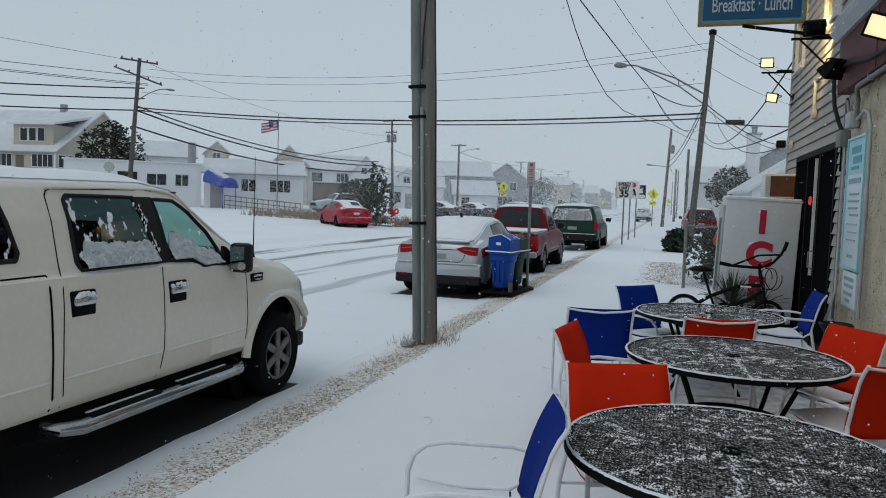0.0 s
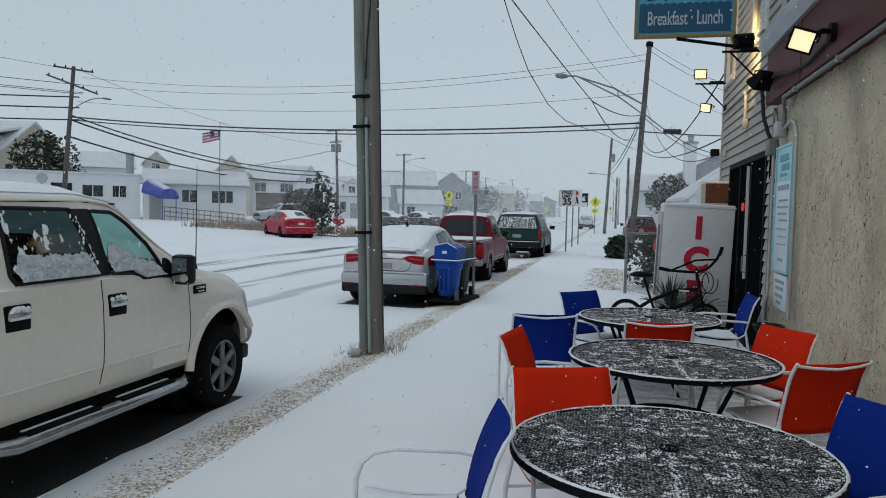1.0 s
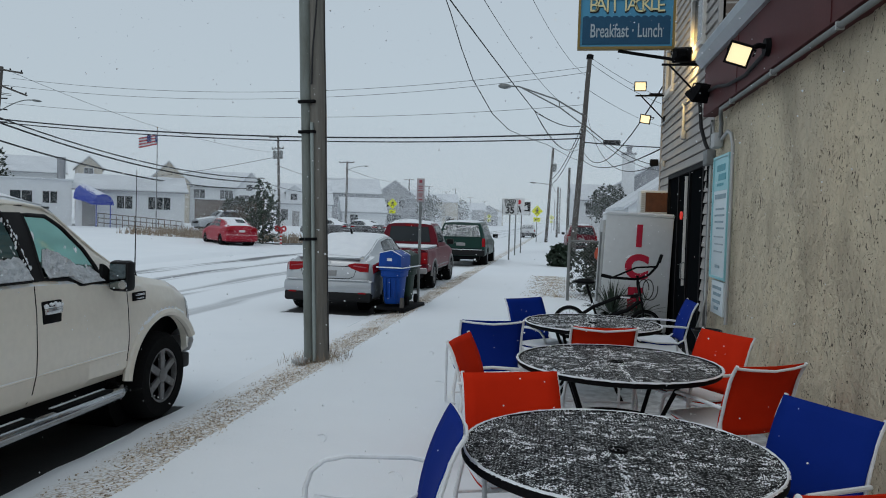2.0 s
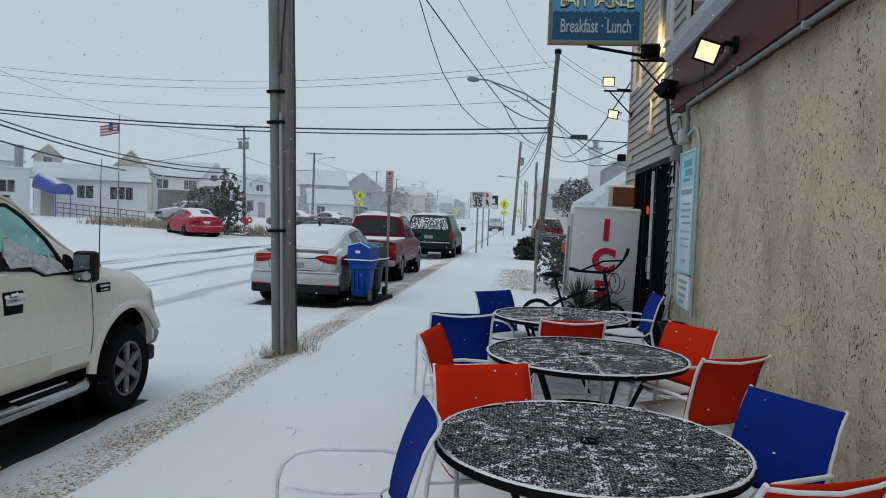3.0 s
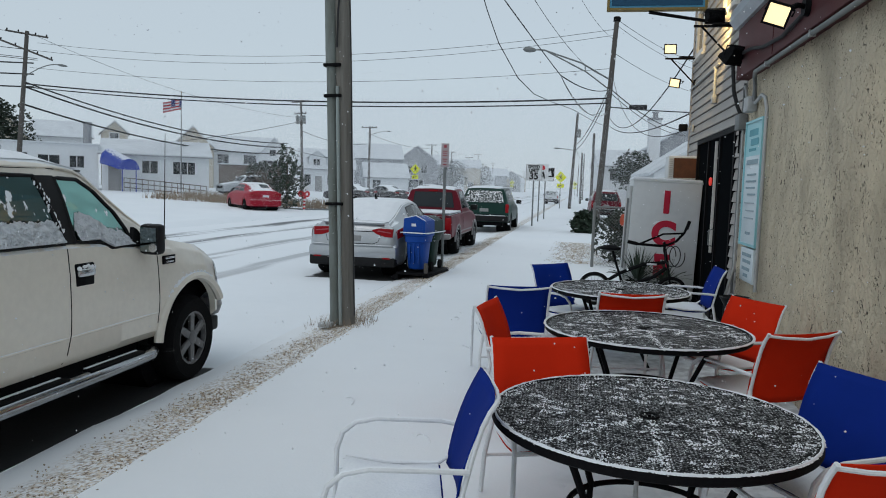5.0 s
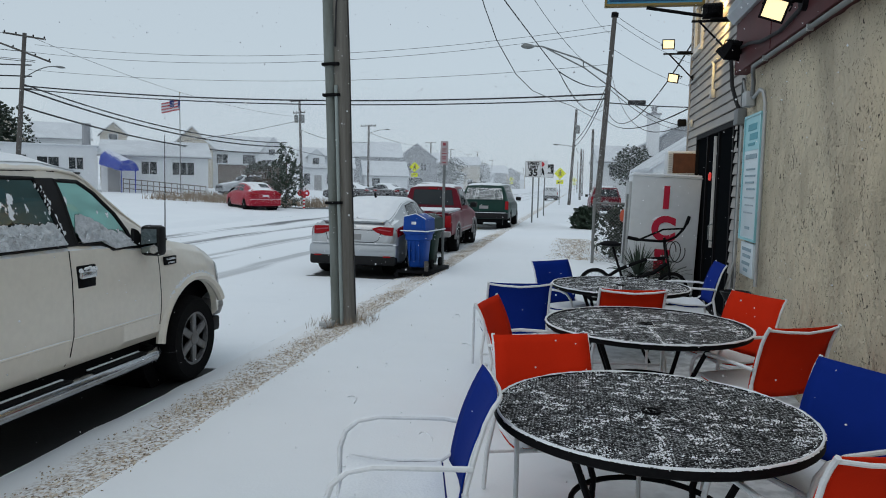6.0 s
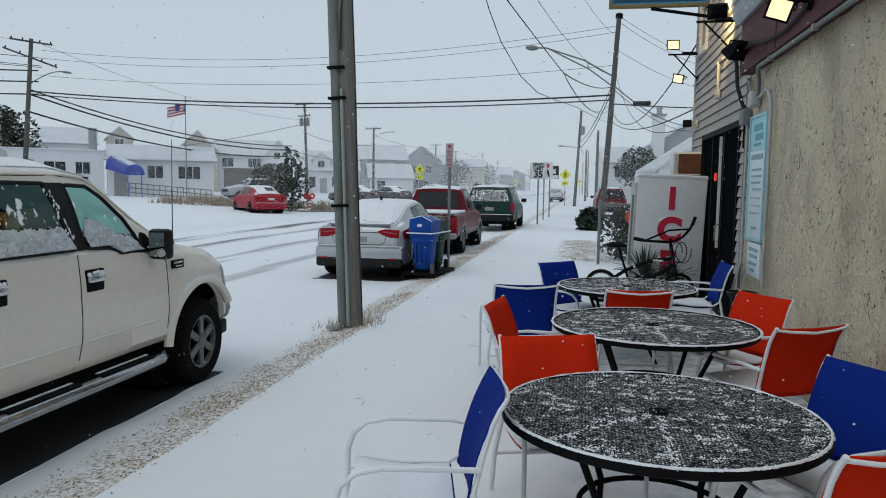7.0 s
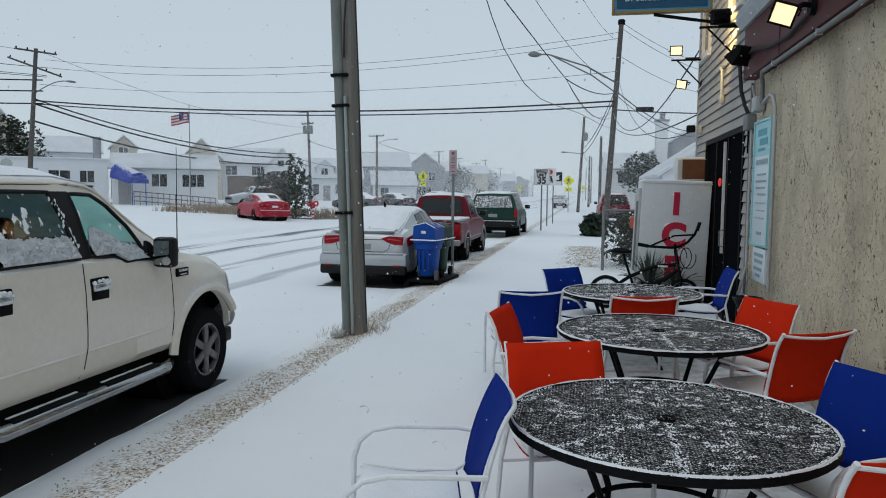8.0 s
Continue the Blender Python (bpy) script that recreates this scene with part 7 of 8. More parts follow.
def spiky_plant(x, y, z0, n, ln, seed, label, potmat="black"):
    rnd = random.Random(seed)
    p = thing("potted_plant", pose(x, y, z0), label, "potted plant")
    part("pot", lathe(bmesh.new(), [(0.13, 0.0), (0.18, 0.34), (0.19, 0.36), (0.16, 0.36), (0.15, 0.30)], 16), potmat, p)
    for k in range(n):
        a, el = rnd.random() * math.tau, rnd.uniform(0.25, 1.45)
        L_ = ln * rnd.uniform(0.6, 1.0)
        d = Vector((math.cos(a) * math.cos(el), math.sin(a) * math.cos(el), math.sin(el)))
        side = Vector((-math.sin(a), math.cos(a), 0))
        b = bmesh.new()
        prev = None
        for i in range(6):
            q = i / 5
            c = Vector((0, 0, 0.33)) + d * L_ * q - Vector((0, 0, 0.35 * L_ * q * q * math.cos(el)))
            wd = 0.024 * (1 - q) + 0.001
            cur = (b.verts.new(c - side * wd), b.verts.new(c + Vector((0, 0, -0.006))), b.verts.new(c + side * wd))
            if prev:
                b.faces.new((prev[0], prev[1], cur[1], cur[0]))
                b.faces.new((prev[1], prev[2], cur[2], cur[1]))
            prev = cur
        part("leaf", b, "blade", p)
    return p


spiky_plant(0.95, 11.64, 0.0, 90, 0.68, 5, "spiky green plant in a black pot dusted with snow")
spiky_plant(1.36, 11.60, 0.0, 60, 0.52, 6, "small spiky plant in a dark pot")

# ---- shrubs and grasses ----


def clump_tree(name, m, label, trunk_h, rx, rz, zc, n, leaf, material, seed, taper=0.0, cat="tree", gap=0.25):
    """Tapered trunk and limbs with a crown of many small leaf tufts, uneven in outline."""
    rnd = random.Random(seed)
    t = thing(name, m, label, cat)
    b = bmesh.new()
    tube(b, [(0.03 * nz(z, seed, 0, 1), 0.03 * nz(z, seed, 4, 1), z) for z in span(-0.1, zc + rz * 0.5, 8)], [(0.03 * rx + 0.05 - 0.004 * i) * min(1.0, 0.35 + 0.3 * rx) for i in range(9)], 8)
    for k in range(9):
        a, z = rnd.random() * math.tau, rnd.uniform(zc - rz * 0.6, zc + rz * 0.4)
        tube(b, [(0, 0, z - 0.2 * rx), (math.cos(a) * rx * 0.4, math.sin(a) * rx * 0.4, z), (math.cos(a) * rx * 0.75, math.sin(a) * rx * 0.75, z + 0.2 * rx)], [0.02 * min(1.5, rx), 0.013 * min(1.5, rx), 0.005], 5)
    part("trunk", b, "bark", t)
    vs, fs = [], []
    made = 0
    while made < n:
        u = Vector((rnd.gauss(0, 1), rnd.gauss(0, 1), rnd.gauss(0, 1))).normalized() * (rnd.random() ** 0.38)
        zz = u.z
        k = 1.0 - taper * (zz * 0.5 + 0.5)
        edge = 1 + 0.55 * nz(u.x, u.y + seed, u.z, 2.2)
        p = Vector((u.x * rx * k * edge, u.y * rx * k * edge, zc + zz * rz * (0.9 + 0.2 * edge)))
        if nz(p.x + seed, p.y, p.z, 2.4 / max(0.6, rx * 0.5)) < -gap:
            continue
        s = leaf * rnd.uniform(0.6, 1.3)
        a1 = Vector((rnd.gauss(0, 1), rnd.gauss(0, 1), rnd.gauss(0, 0.6))).normalized()
        a2 = a1.cross(Vector((rnd.gauss(0, 1), rnd.gauss(0, 1), rnd.gauss(0, 1)))).normalized()
        i = len(vs)
        vs += [p - a1 * s, p + a2 * s * 0.5, p + a1 * s, p - a2 * s * 0.5]
        fs.append((i, i + 1, i + 2, i + 3))
        made += 1
    me = bpy.data.meshes.new("crown")
    me.from_pydata([tuple(v) for v in vs], [], fs)
    me.materials.append(M[material])
    o = new("crown", me)
    o.parent = t
    return t


def gz(x, y):
    return ground_z(x, y)


clump_tree("holly_tree", pose(-16.75, 40.7, gz(-16.7, 40)), "dark holly tree with snow on its leaves", 0.5, 1.35, 1.85, 1.75, 1500, 0.115, "leaf", 3, 0.45, "tree", -0.10)
clump_tree("conifer", pose(-46.0, 52.1, 0.5), "dark windblown conifer behind the low white building", 3, 3.4, 2.3, 4.6, 3200, 0.17, "needle", 4, 0.4, "tree", -0.03)
clump_tree("evergreen_shrub", pose(4.75, 68.5, 0), "round evergreen beside the white chimney house", 1, 2.1, 1.7, 3.6, 2600, 0.16, "needle", 8, 0.15)
clump_tree("bare_shrub", pose(-24.5, 56.0, 0.3), "grey twiggy shrub before the houses", 0.3, 1.8, 1.0, 1.3, 900, 0.16, "bark", 9, 0.1, "shrub")
clump_tree("dark_shrub_pile", pose(0.28, 30.6, 0), "dark snow-flecked heap of brush beside the pavement", 0.1, 0.60, 0.5, 0.42, 1100, 0.12, "leaf", 10, 0.3, "brush pile", 0.6)
for i, (x, y, s) in enumerate(((-24, 140, 2.8), (-25, 190, 3.2), (4.5, 95, 2.2), (-28, 62, 1.3))):
    clump_tree("street_tree", pose(x, y, 0.4), "leafy evergreen greyed by falling snow", 1, s, s * 0.9, s * 1.3, 1500, 0.20, "needle", 20 + i, 0.1, "tree", -0.02)


def grass_bed(x0, x1, y0, y1, n, h, seed, label, material="drygrass", wide=0.03):
    rnd = random.Random(seed)
    vs, fs = [], []
    for k in range(n):
        x, y = rnd.uniform(x0, x1), rnd.uniform(y0, y1)
        if nz(x, y, seed, 0.8) < -0.15:
            continue
        z, L_ = gz(x, y) + 0.02, h * rnd.uniform(0.5, 1.25)
        a = rnd.random() * math.tau
        dx, dy = math.cos(a) * wide, math.sin(a) * wide
        bx, by = rnd.gauss(0, 0.25) * L_, rnd.gauss(0, 0.25) * L_
        i = len(vs)
        vs += [(x - dx, y - dy, z), (x + dx, y + dy, z), (x + bx * 0.5, y + by * 0.5, z + L_ * 0.6), (x + bx + dx * 0.5, y + by, z + L_)]
        fs += [(i, i + 1, i + 2), (i + 1, i + 3, i + 2)]
    me = bpy.data.meshes.new("dry_grass")
    me.from_pydata(vs, [], fs)
    me.materials.append(M[material])
    return tagged(new("dry_grass", me), label, "grass", kind="stuff")


grass_bed(-27, -14.9, 41.5, 48, 3400, 0.50, 31, "tawny dry grass in the bed across the street")
clump_tree("hedge_shrub", pose(1.45, 18.4, 0), "dull green shrub behind the fence with pale seed heads", 0.2, 0.95, 0.66, 0.66, 3600, 0.075, "needle", 12, 0.0, "shrub", 0.1)
edge = part("bed_kerb", T([(-14.7, 48, 0.06), (-14.7, 42.0, 0.06), (-15.6, 40.6, 0.06), (-20, 41.0, 0.1), (-26, 46.5, 0.25), (-27.5, 49, 0.3)], 0.10, 6), "zinc")
tagged(edge, "low grey kerb round the planting bed", "kerb", kind="structure")
cane = thing("candy_cane_post", pose(-15.55, 40.4, 0.02), "red and white striped holiday post with a bow", "decoration")
for k in range(8):
    part("stripe", lathe(bmesh.new(), [(0.06, 0.1 * k), (0.06, 0.1 * k + 0.1)], 10), "signred" if k % 2 else "signwhite", cane)
for sx in (-1, 1):
    part("bow_loop", T([(sx * (0.02 + 0.28 * math.sin(q)), -0.06, 0.98 + 0.13 * math.sin(2 * q)) for q in span(0, math.pi, 14)[:-1]], 0.055, 6, True), "signred", cane, "red bow loop")
    part("bow_tail", T([(0, -0.06, 0.95), (sx * 0.12, -0.07, 0.72)], [0.05, 0.03], 6), "signred", cane)
part("bow_knot", lathe(bmesh.new(), [(0.02, 0.88), (0.09, 0.93), (0.09, 1.02), (0.02, 1.07)], 10, "z", (0, -0.08, 0)), "signred", cane)
part("crook", T([(0.0, 0, 0.8), (0.0, 0, 1.25), (0.08, 0, 1.36), (0.2, 0, 1.36), (0.27, 0, 1.24)], 0.055, 8), "signwhite", cane)

# ---- houses ----


def frame2(pl, pr, z):
    d = Vector((pr[0] - pl[0], pr[1] - pl[1], 0))
    L_ = d.length
    d.normalize()
    m = Matrix(((d.x, -d.y, 0, pl[0]), (d.y, d.x, 0, pl[1]), (0, 0, 1, z), (0, 0, 0, 1)))
    return m, L_


def add_window(h, u, z0, z1, w, y=0.0, lights=2):
    win = part("window", ring_frame(u - w / 2, u + w / 2, z0, z1, 0.07, y - 0.06, y + 0.02), "whitepaint", h, smooth=False)
    for k in range(1, lights):
        x = u - w / 2 + w * k / lights
        part("mullion", B(x - 0.03, x + 0.03, y - 0.05, y + 0.02, z0, z1), "whitepaint", win, smooth=False)
    part("pane", B(u - w / 2, u + w / 2, y - 0.02, y - 0.012, z0, z1), "glass", win)


def make_house(pl, pr, z, depth, eave, ridge, wall, label, gable="side", wins=(), name="house", door_u=None):
    """pl to pr is the front, seen from the street; gable: which way the roof's triangles look."""
    m, W = frame2(pl, pr, z)
    h = thing(name, m, label, "house", "houses along the street")
    part("wall", B(0, W, 0, depth, -0.3, eave), wall, h, smooth=False)
    o = 0.25
    if gable == "side":
        # grey strip added in place of the dark shadow line below the eave
        part("gutter", B(-0.27, W + 0.27, -0.34, -0.26, eave - 0.16, eave - 0.06), "grey_wall", h)
        part("gable", P([(0.0, eave), (depth, eave), (depth / 2, ridge - 0.1)], 0.01, W - 0.01, "x"), wall, h, smooth=False)
        part("roof", P([(-o, eave - 0.12), (-o, eave + 0.02), (depth / 2, ridge + 0.08), (depth + o, eave + 0.02), (depth + o, eave - 0.12), (depth / 2, ridge - 0.1)], -o, W + o, "x"), "roofsnow", h, smooth=False)
    elif gable == "front":
        part("gable", P([(0.0, eave), (W, eave), (W / 2, ridge - 0.1)], 0.01, depth - 0.01, "y"), wall, h, smooth=False)
        part("roof", P([(-o, eave - 0.12), (-o, eave + 0.02), (W / 2, ridge + 0.08), (W + o, eave + 0.02), (W + o, eave - 0.12), (W / 2, ridge - 0.1)], -o, depth + o, "y"), "roofsnow", h, smooth=False)
    else:
        part("roof", B(-0.12, W + 0.12, -0.12, depth + 0.1, eave, eave + 0.12, 0.03), "roofsnow", h)
    for u, z0, z1, w, n in wins:
        add_window(h, u, z0, z1, w, 0.0, n)
    if door_u is not None:
        part("door", B(door_u - 0.45, door_u + 0.45, -0.04, 0.02, 0.0, 2.05), "greypaint", h)
    return h


low = make_house((-43.6, 44.4), (-35.9, 50.5), 0.45, 9, 3.45, 3.5, "white_wall", "long low white building with a flat snowy roof", "flat",
                 [(8.35, 1.75, 2.6, 0.95, 2), (6.5, 1.75, 2.6, 1.4, 2), (4.4, 1.75, 2.7, 1.4, 1), (0.6, 1.9, 2.6, 0.8, 1)], "white_building")
part("chimney", lathe(bmesh.new(), [(0.30, 3.5), (0.30, 5.2), (0.34, 5.2), (0.34, 5.35)], 10, "z", (9.2, 3, 0)), "grey_wall", low)
hi = make_house((-35.7, 50.6), (-29.1, 54.7), 0.45, 8, 2.95, 4.15, "white_wall", "white gabled building with a blue entrance awning", "side",
                [(3.4, 1.5, 2.45, 1.1, 2), (5.9, 1.5, 2.45, 1.6, 3)], "white_building", 0.9)
for u in (0.25, 1.1):
    part("entrance_lamp", lathe(bmesh.new(), [(0.02, 2.18), (0.09, 2.24), (0.09, 2.36), (0.02, 2.42)], 10, "z", (u, -0.1, 0)), "lampdim", hi, "small lit entrance lamp")
aw = thing("awning", hi.matrix_world.copy(), "blue barrel-shaped entrance awning with snow on top", "awning")
av = bmesh.new()
rows = []
for q in span(0, 1, 6):
    cx, cy, r = 0.55 + 1.45 * q, -0.05 - 2.1 * q, 0.78 + 0.06 * math.sin(9 * q)
    rows.append([av.verts.new((cx + r * math.cos(a) * 0.85, cy + r * math.cos(a) * 0.5, 2.15 + (1.15 - 0.35 * q) * math.sin(a) - 0.45 * q)) for a in span(0, math.pi, 10)])
for r0, r1 in zip(rows, rows[1:]):
    for i in range(10):
        av.faces.new((r0[i], r0[i + 1], r1[i + 1], r1[i]))
av.faces.new(rows[-1])
part("canopy", av, "blue_cloth", aw)
for x in (1.5, 2.45):
    part("post", T([(x, -2.15, -0.45), (x, -2.15, 1.9)], 0.04, 6), "blue_cloth", aw)
rail = thing("ramp_railing", hi.matrix_world.copy(), "dark railing along the entrance ramp", "railing")
for k in range(15):
    x = 1.6 + 0.42 * k
    part("post", T([(x, -1.6, -0.1), (x, -1.6, 1.15 - 0.035 * k)], 0.03, 5), "brown_wall", rail)
for zz in (1.1, 0.75, 0.4):
    part("rail", T([(1.6, -1.6, zz), (7.5, -1.6, zz - 0.48)], 0.035, 5), "brown_wall", rail)
flag = thing("flagpole", pose(-29.9, 51.9, 0.45), "tall thin flagpole with a wind-blown striped flag", "flagpole")
part("pole", T([(0, 0, 0), (0, 0, 7.6)], [0.05, 0.03], 8), "zinc", flag)
part("finial", lathe(bmesh.new(), [(0.01, 7.6), (0.06, 7.66), (0.01, 7.73)], 8), "gold", flag)
fm = Matrix.Rotation(radians(212), 4, "Z")
for k in range(7):
    b = bmesh.new()
    rw = []
    for i in range(9):
        q = i / 8
        rw.append((b.verts.new(fm @ Vector((1.3 * q, 0.12 * math.sin(q * 7), 7.15 - 0.11 * k - 0.35 * q))), b.verts.new(fm @ Vector((1.3 * q, 0.12 * math.sin(q * 7), 7.04 - 0.11 * k - 0.35 * q)))))
    for a, c in zip(rw, rw[1:]):
        b.faces.new((a[0], c[0], c[1], a[1]))
    part("stripe", b, "flagwhite" if k % 2 else "flagred", flag)
part("canton", B(-0.02, 0.72, -0.035, 0.035, 6.60, 7.20, 0, fm @ Matrix.Translation((0, 0.05, -0.06))), "flagblue", flag)

tan = make_house((-64.9, 52.46), (-54.0, 54.0), 0.4, 13.8, 4.6, 9.0, "tan_wall", "old tan two-storey house with a snowy roof and dormer", "side",
                 [(9.75, 3.2, 4.3, 2.1, 4), (5.5, 3.2, 4.3, 2.2, 4), (2.2, 3.2, 4.3, 2.2, 4)])
part("door", B(7.0, 7.8, -0.05, 0.02, 2.2, 4.2), "brown_wall", tan)
part("corner_board", B(10.92, 11.05, -0.06, 0.10, 0, 4.6), "white_wall", tan)
dm = part("dormer", B(6.2, 10.3, 0.7, 6.0, 4.9, 7.1), "tan_wall", tan, smooth=False)
part("dormer_roof", P([(0.25, 7.05), (0.25, 7.22), (6.0, 8.45), (6.0, 8.2)], 5.8, 10.7, "x"), "roofsnow", dm, smooth=False)
for u in (7.3, 8.2, 9.1):
    add_window(tan, u, 5.6, 6.75, 0.7, 0.69, 1)
part("chimney", B(6.6, 7.1, 6.6, 7.1, 8.7, 9.7), "grey_wall", tan)
for v in (0.9, 2.2, 3.5):
    sw = part("side_window", ring_frame(v - 0.45, v + 0.45, 3.2, 4.3, 0.07, -0.05, 0.02), "whitepaint", tan, smooth=False)
    part("pane", B(v - 0.45, v + 0.45, -0.02, -0.012, 3.2, 4.3), "glass", sw)
    sw.matrix_local = Matrix.Translation((11.01, 0, 0)) @ Matrix.Rotation(radians(90), 4, "Z")

ha = make_house((-44.5, 84.2), (-37.4, 87.6), 0.5, 7, 4.6, 6.6, "white_wall", "pale two-storey house with a snowy roof", "side", [(1.4, 2.9, 4.2, 1.3, 2), (4.6, 2.6, 4.2, 1.5, 3)])
hg = make_house((-38.6, 84.5), (-35.0, 86.2), 0.5, 6, 3.9, 6.4, "white_wall", "pale gabled house front with a row of windows", "front", [(1.8, 2.1, 3.6, 2.4, 4), (1.8, 4.2, 4.9, 0.7, 1)])
make_house((-47.8, 81.0), (-43.6, 83.0), 0.5, 8, 4.9, 7.4, "tan_wall", "narrow tan gabled house end", "front", [(2.1, 3.0, 4.2, 1.2, 2)])
make_house((-34.2, 66.2), (-28.9, 68.2), 0.5, 5, 2.6, 2.9, "brown_wall", "low brown shingled shed", "flat", ())
make_house((-34.8, 88.6), (-28.4, 91.2), 0.4, 8, 3.0, 5.6, "white_wall", "small white cape house with a snowy roof", "side", [(1.0, 0.9, 2.2, 0.8, 1), (4.6, 1.0, 2.2, 2.2, 3)], "house", 2.4)
dz_ = make_house((-33.9, 89.4), (-31.9, 90.2), 3.2, 3, 1.6, 2.5, "white_wall", "white gabled dormer on a snowy roof", "front", [(1.0, 0.4, 1.4, 0.8, 2)])
make_house((-27.5, 93.0), (-22.2, 95.0), 0.4, 7, 2.2, 4.1, "white_wall", "low white house with a broad snowy roof", "side", [(1.5, 0.8, 1.8, 1.0, 2)])
make_house((-36.5, 108), (-27.0, 111.5), 0.4, 9, 5.2, 7.6, "grey_wall", "grey two-storey house with a snowy roof", "side", [(1.6, 3.4, 4.6, 1.2, 2), (4.6, 3.4, 4.6, 1.2, 2), (7.6, 3.4, 4.6, 1.2, 2)])
make_house((-30.5, 122), (-24.0, 124.0), 0.4, 9, 5.4, 8.0, "grey_wall", "tall grey gabled house", "front", [(2.0, 3.4, 4.7, 1.0, 2), (4.6, 3.4, 4.7, 1.0, 2), (3.3, 0.9, 2.2, 2.4, 3)])
rnd = random.Random(77)
for i in range(13):
    y = 138 + 17 * i + rnd.uniform(-3, 3)
    x = -24 + rnd.uniform(-2.5, 1.5)
    w = rnd.uniform(7, 10)
    e = rnd.uniform(3.0, 6.0)
    make_house((x - w, y), (x, y + 1.5), 0.4, 9, e, e + rnd.uniform(1.8, 2.6), ("grey_wall", "white_wall", "tan_wall")[i % 3], "snow-roofed house far along the street", ("side", "front")[i % 2],
               [(w * 0.3, 1.2, 2.4, 1.2, 2), (w * 0.7, 1.2, 2.4, 1.2, 2)])
for i in range(8):
    y = 120 + 24 * i
    x = 4.5 + rnd.uniform(0, 2)
    e = rnd.uniform(3.0, 5.6)
    make_house((x, y), (x + 9, y + 0.5), 0.0, 9, e, e + 2.1, ("white_wall", "grey_wall")[i % 2], "snow-roofed house far along the pavement side", ("front", "side")[i % 2], [(2.5, 1.2, 2.4, 1.2, 2), (5.5, 1.2, 2.4, 1.2, 2)])
make_house((1.9, 76.0), (9.5, 76.6), 0, 8, 4.3, 6.0, "white_wall", "white house with a low snowy roof", "side", [(1.6, 2.9, 4.0, 1.1, 2), (5.0, 2.9, 4.0, 1.1, 2)])
ch = make_house((6.85, 71.5), (18, 72.0), 0, 12, 6.2, 9.8, "grey_wall", "grey shingled house with a tall white chimney", "front", [(3.0, 3.4, 4.8, 1.2, 2)])
part("chimney", B(-0.85, 0.20, -0.9, 0.0, -0.1, 8.4), "white_wall", ch, "tall white chimney")
part("chimney_cap", B(-0.95, 0.30, -1.0, 0.1, 8.4, 8.58), "grey_wall", ch)
part("chimney_pot", lathe(bmesh.new(), [(0.24, 8.58), (0.24, 9.05), (0.33, 9.08), (0.33, 9.16)], 10, "z", (-0.3, -0.45, 0)), "grey_wall", ch)
lean_to = make_house((3.6, 38.0), (9, 38.4), 0, 6, 2.7, 4.6, "white_wall", "low white lean-to with a snowy roof", "front", ())
redf = part("red_fence", B(0.9, 2.0, 60.0, 60.15, 0, 1.45, 0.02), "brown_wall")
tagged(redf, "low rust-red board fence beside the pavement", "fence")

make_house((-60.3, 73.3), (-55.6, 77.0), 0.5, 7, 5.4, 7.3, "white_wall", "white house roof rising behind the low building", "side", ())
make_house((-53.6, 76.0), (-51.4, 77.6), 0.5, 6, 6.0, 7.4, "tan_wall", "small gabled dormer house behind the low building", "front", [(1.3, 5.0, 6.0, 0.9, 2)])
ss = thing("stop_sign", pose(-36.5, 41.1, 0.3, 0, 0, 40), "grey back of an octagonal road sign on a post", "road sign", "road signs")
part("post", T([(0, 0, -0.1), (0, 0, 3.3)], 0.035, 6), "zinc", ss)
part("plate", lathe(bmesh.new(), [(0.36, -0.05), (0.36, -0.035)], 8, "y", (0, 0, 2.95)), "steel", ss)

# ---- vehicles across the street ----
wt_ = make_wagon(pose(1.62, 45.0, 0, 0, 0, 2), "redpaint", "maroon wagon parked beyond the hedge under snow", "glass")
make_wagon(pose(-25.2, 58.5, 0.3, 0, 0, 140), "silver", "pale truck with lit headlights across the street", "glass")
for sx in (-0.62, 0.62):
    part("headlight", B(sx - 0.12, sx + 0.12, 4.70, 4.78, 0.74, 0.90, 0.02), "headlight", wt_, "lit headlight")
make_saloon(pose(-17.6, 61.5, 0.15, 0, 0, 75), "darkpaint", "dark saloon car parked across the street under snow")
make_saloon(pose(-15.6, 64.5, 0.12, 0, 0, 60), "darkpaint", "dark saloon car beside the far bed under snow")
make_saloon(pose(-16.5, 85.0, 0.12, 0, 0, 20), "whitepaint", "white saloon car parked far across the street")

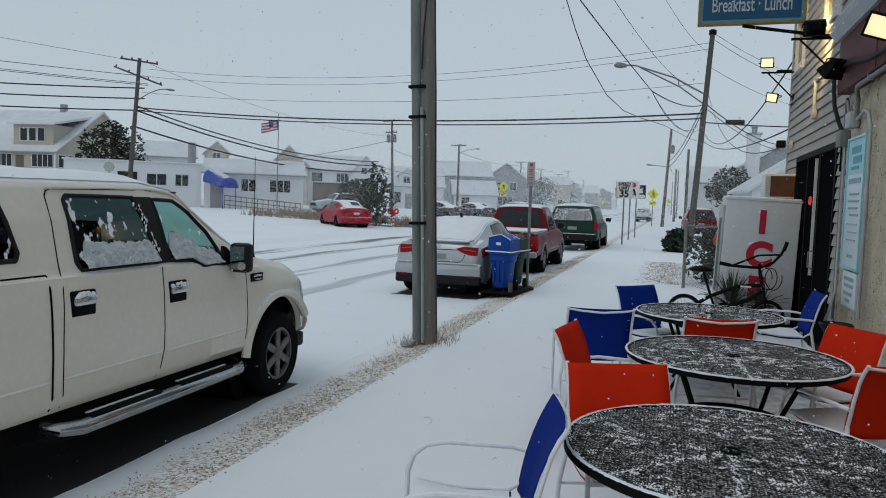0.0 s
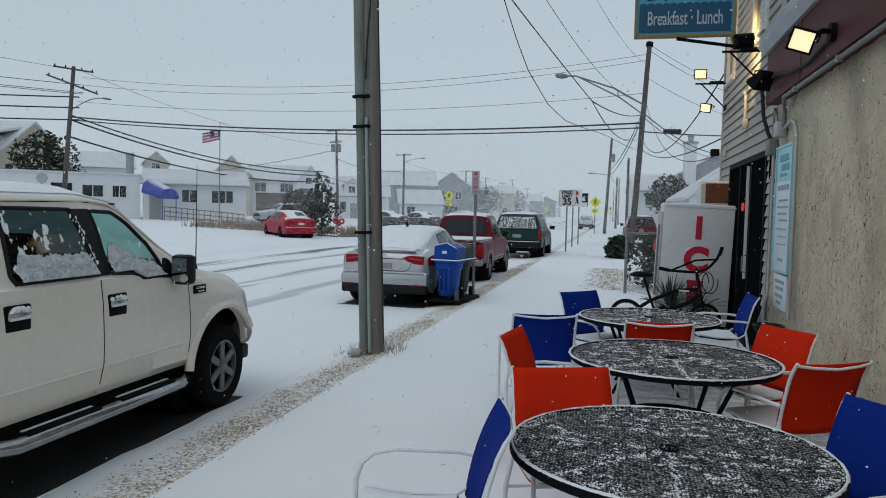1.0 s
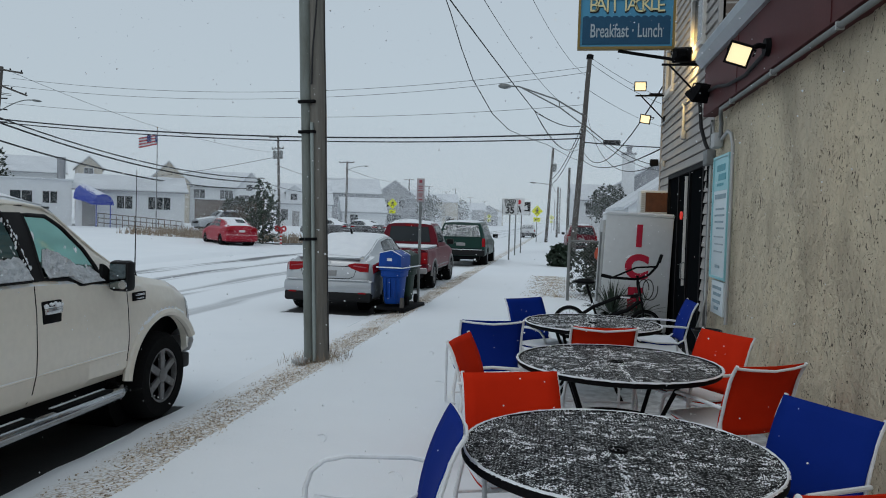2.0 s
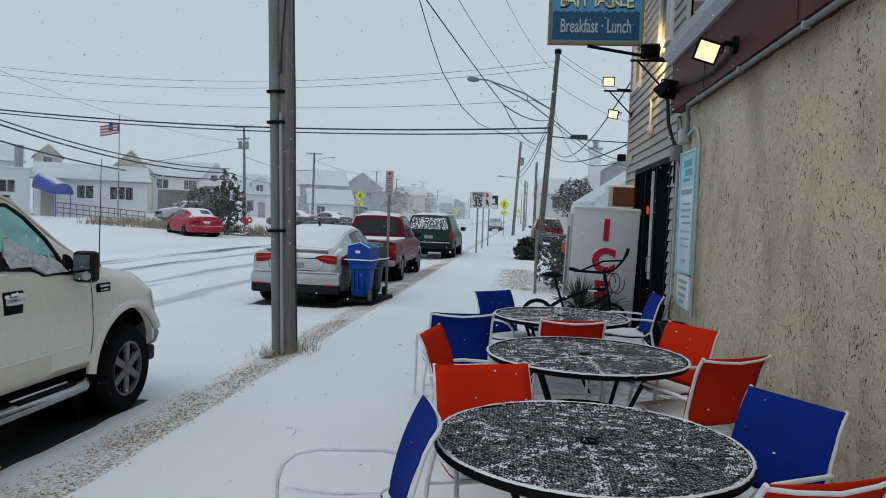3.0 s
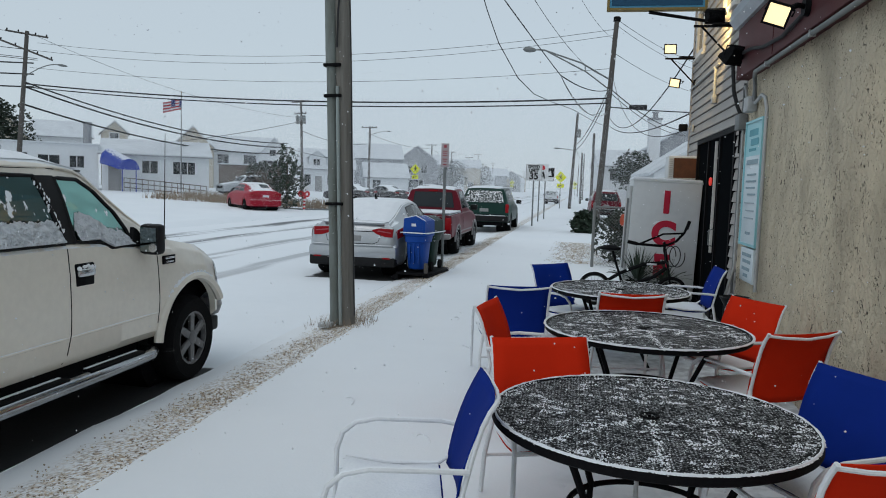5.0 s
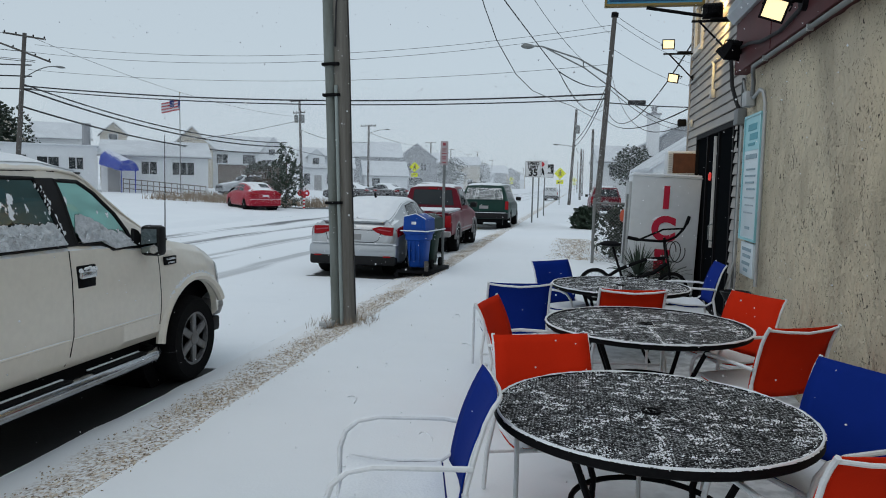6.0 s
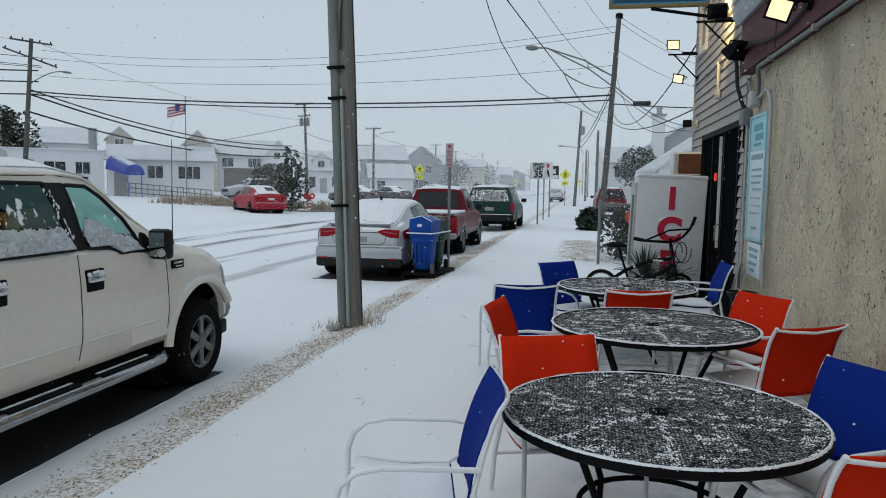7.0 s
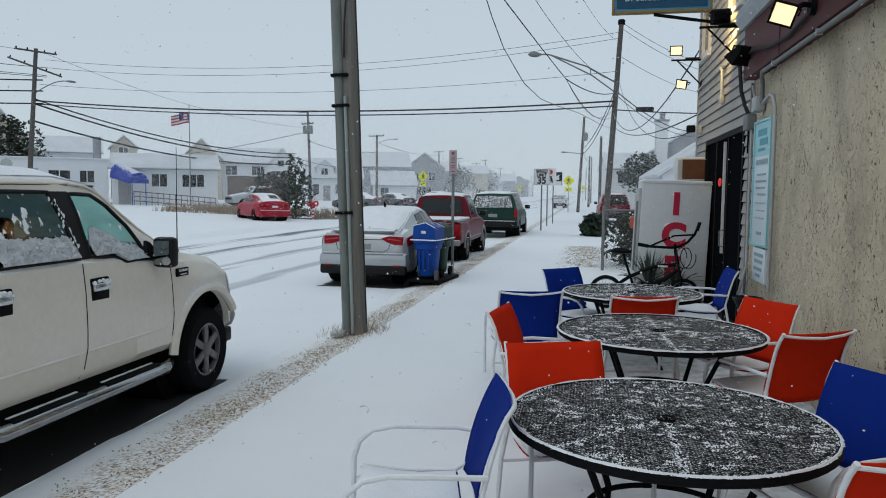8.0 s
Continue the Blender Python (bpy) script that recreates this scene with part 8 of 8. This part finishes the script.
# ---- pebbles on the verge and tufts at the pole ----
rnd = random.Random(5)
vs, fs = [], []
OCT = ((1, 0, 0), (-1, 0, 0), (0, 1, 0), (0, -1, 0), (0, 0, 1), (0, 0, -1))
OF = ((0, 2, 4), (2, 1, 4), (1, 3, 4), (3, 0, 4), (2, 0, 5), (1, 2, 5), (3, 1, 5), (0, 3, 5))
while len(vs) < 6 * 13500:
    gravel_patch = len(vs) > 6 * 10500
    y = 17.4 + 7 * rnd.random() if gravel_patch else 2.0 + 24 * rnd.random() ** 1.5
    x = rnd.triangular(-0.75, 0.7, 0.1) if gravel_patch else rnd.triangular(ROAD_EDGE + 0.2, PAVE_EDGE + 0.08, PAVE_EDGE - 0.2)
    if nz(x, y, 0, 1.6) + 0.6 * nz(x, y, 3, 6) < rnd.uniform(-0.7, 0.2):
        continue
    r = rnd.uniform(0.003, 0.010) * (1.6 if gravel_patch else 1.0)
    i = len(vs)
    z = ground_z(x, y) + 0.008
    rot = rnd.random() * 3.14
    for a, b, c in OCT:
        k = r * rnd.uniform(0.7, 1.2)
        vs.append((x + k * (a * math.cos(rot) - b * math.sin(rot)), y + k * (a * math.sin(rot) + b * math.cos(rot)), z + 0.7 * k * c))
    fs += [tuple(i + q for q in f) for f in OF]
me = bpy.data.meshes.new("pebbles")
me.from_pydata(vs, [], fs)
peb, pp, PL = base_mat("pebble")
gn = nd(peb, "ShaderNodeNewGeometry")
rp_ = nd(peb, "ShaderNodeValToRGB")
rp_.color_ramp.elements[0].color, rp_.color_ramp.elements[1].color = (0.12, 0.08, 0.05, 1), (0.70, 0.60, 0.46, 1)
PL.new(gn.outputs["Random Per Island"], rp_.inputs["Fac"])
PL.new(rp_.outputs["Color"], pp.inputs["Base Color"])
pp.inputs["Roughness"].default_value = 0.9
me.materials.append(peb)
tagged(new("pebbles", me), "loose tan and brown pebbles scattered through the snow", "pebbles", kind="stuff")
grass_bed(-3.15, -2.35, 8.15, 8.75, 220, 0.11, 41, "dry weeds round the foot of the pole", wide=0.0025)

# faint footprints in the pavement snow
fp = bmesh.new()
for x, y, a in ((-0.95, 4.7, 20), (-1.35, 4.15, -15), (-1.2, 3.75, 30), (-1.7, 5.4, 10), (-0.7, 6.4, -20), (-1.1, 7.6, 25), (-1.5, 9.3, 0), (-0.9, 3.3, 12)):
    m_ = Matrix.Translation((x, y, 0.006)) @ Matrix.Rotation(radians(a), 4, "Z")
    tube(fp, [m_ @ Vector((0.045 * math.cos(q), 0.12 * math.sin(q), 0)) for q in span(-0.6, 2.4, 12)], [0.001] + [0.005] * 11 + [0.001], 6)
ob = part("footprints", fp, "snow")
tagged(ob, "faint crescent edges of footprints in thin snow", "footprints", kind="stuff")

# ---- falling snow ----
rnd = random.Random(9)
vs, fs = [], []


def flake(x, y, z, r):
    """A rounded, slightly lopsided crumb."""
    i = len(vs)
    for a, b, c in OCT:
        k = r * rnd.uniform(0.7, 1.15)
        vs.append((x + k * a, y + k * b, z + k * c))
    fs.extend(tuple(i + q for q in f) for f in OF)


for k in range(5200):
    y = 2.5 + 14 * rnd.random()
    x = rnd.uniform(-0.95 * y - 0.5, min(1.6, 0.5 * y))
    flake(x, y, rnd.uniform(0.05, 0.6 * y + 1.2), rnd.choice((0.0018, 0.0022, 0.0028, 0.0035, 0.0045, 0.006)))
me = bpy.data.meshes.new("falling_snow")
me.from_pydata(vs, [], fs)
me.materials.append(M["flake"])
tagged(new("falling_snow", me), "small white snowflakes drifting down through the air", "snowflakes", kind="stuff")

# the far fall, thickening with distance
rng = np.random.default_rng(17)
N = 1900000
fy = 30 + 150 * rng.random(N) ** 1.1
fx = rng.uniform(-0.80, 0.13, N) * fy + rng.uniform(-2, 4, N)
fz = 0.5 + (3 + 0.10 * fy) * rng.random(N)
fr_ = fy * rng.uniform(0.00011, 0.00021, N)
turn = rng.random(N) * math.tau
co = np.empty((N, 3, 3), dtype=np.float32)
for k in range(3):
    a = turn + k * math.tau / 3
    co[:, k, 0] = fx + fr_ * np.cos(a)
    co[:, k, 1] = fy + 0.5 * fr_ * np.sin(a + 1.0)
    co[:, k, 2] = fz + fr_ * np.sin(a)
me = bpy.data.meshes.new("snowfall_haze")
me.vertices.add(3 * N)
me.vertices.foreach_set("co", co.ravel())
me.loops.add(3 * N)
me.loops.foreach_set("vertex_index", np.arange(3 * N, dtype=np.int32))
me.polygons.add(N)
me.polygons.foreach_set("loop_start", np.arange(0, 3 * N, 3, dtype=np.int32))
me.update()
me.materials.append(M["flake"])
tagged(new("snowfall_haze", me), "fine snow greying the far houses and poles", "snowfall", kind="stuff")
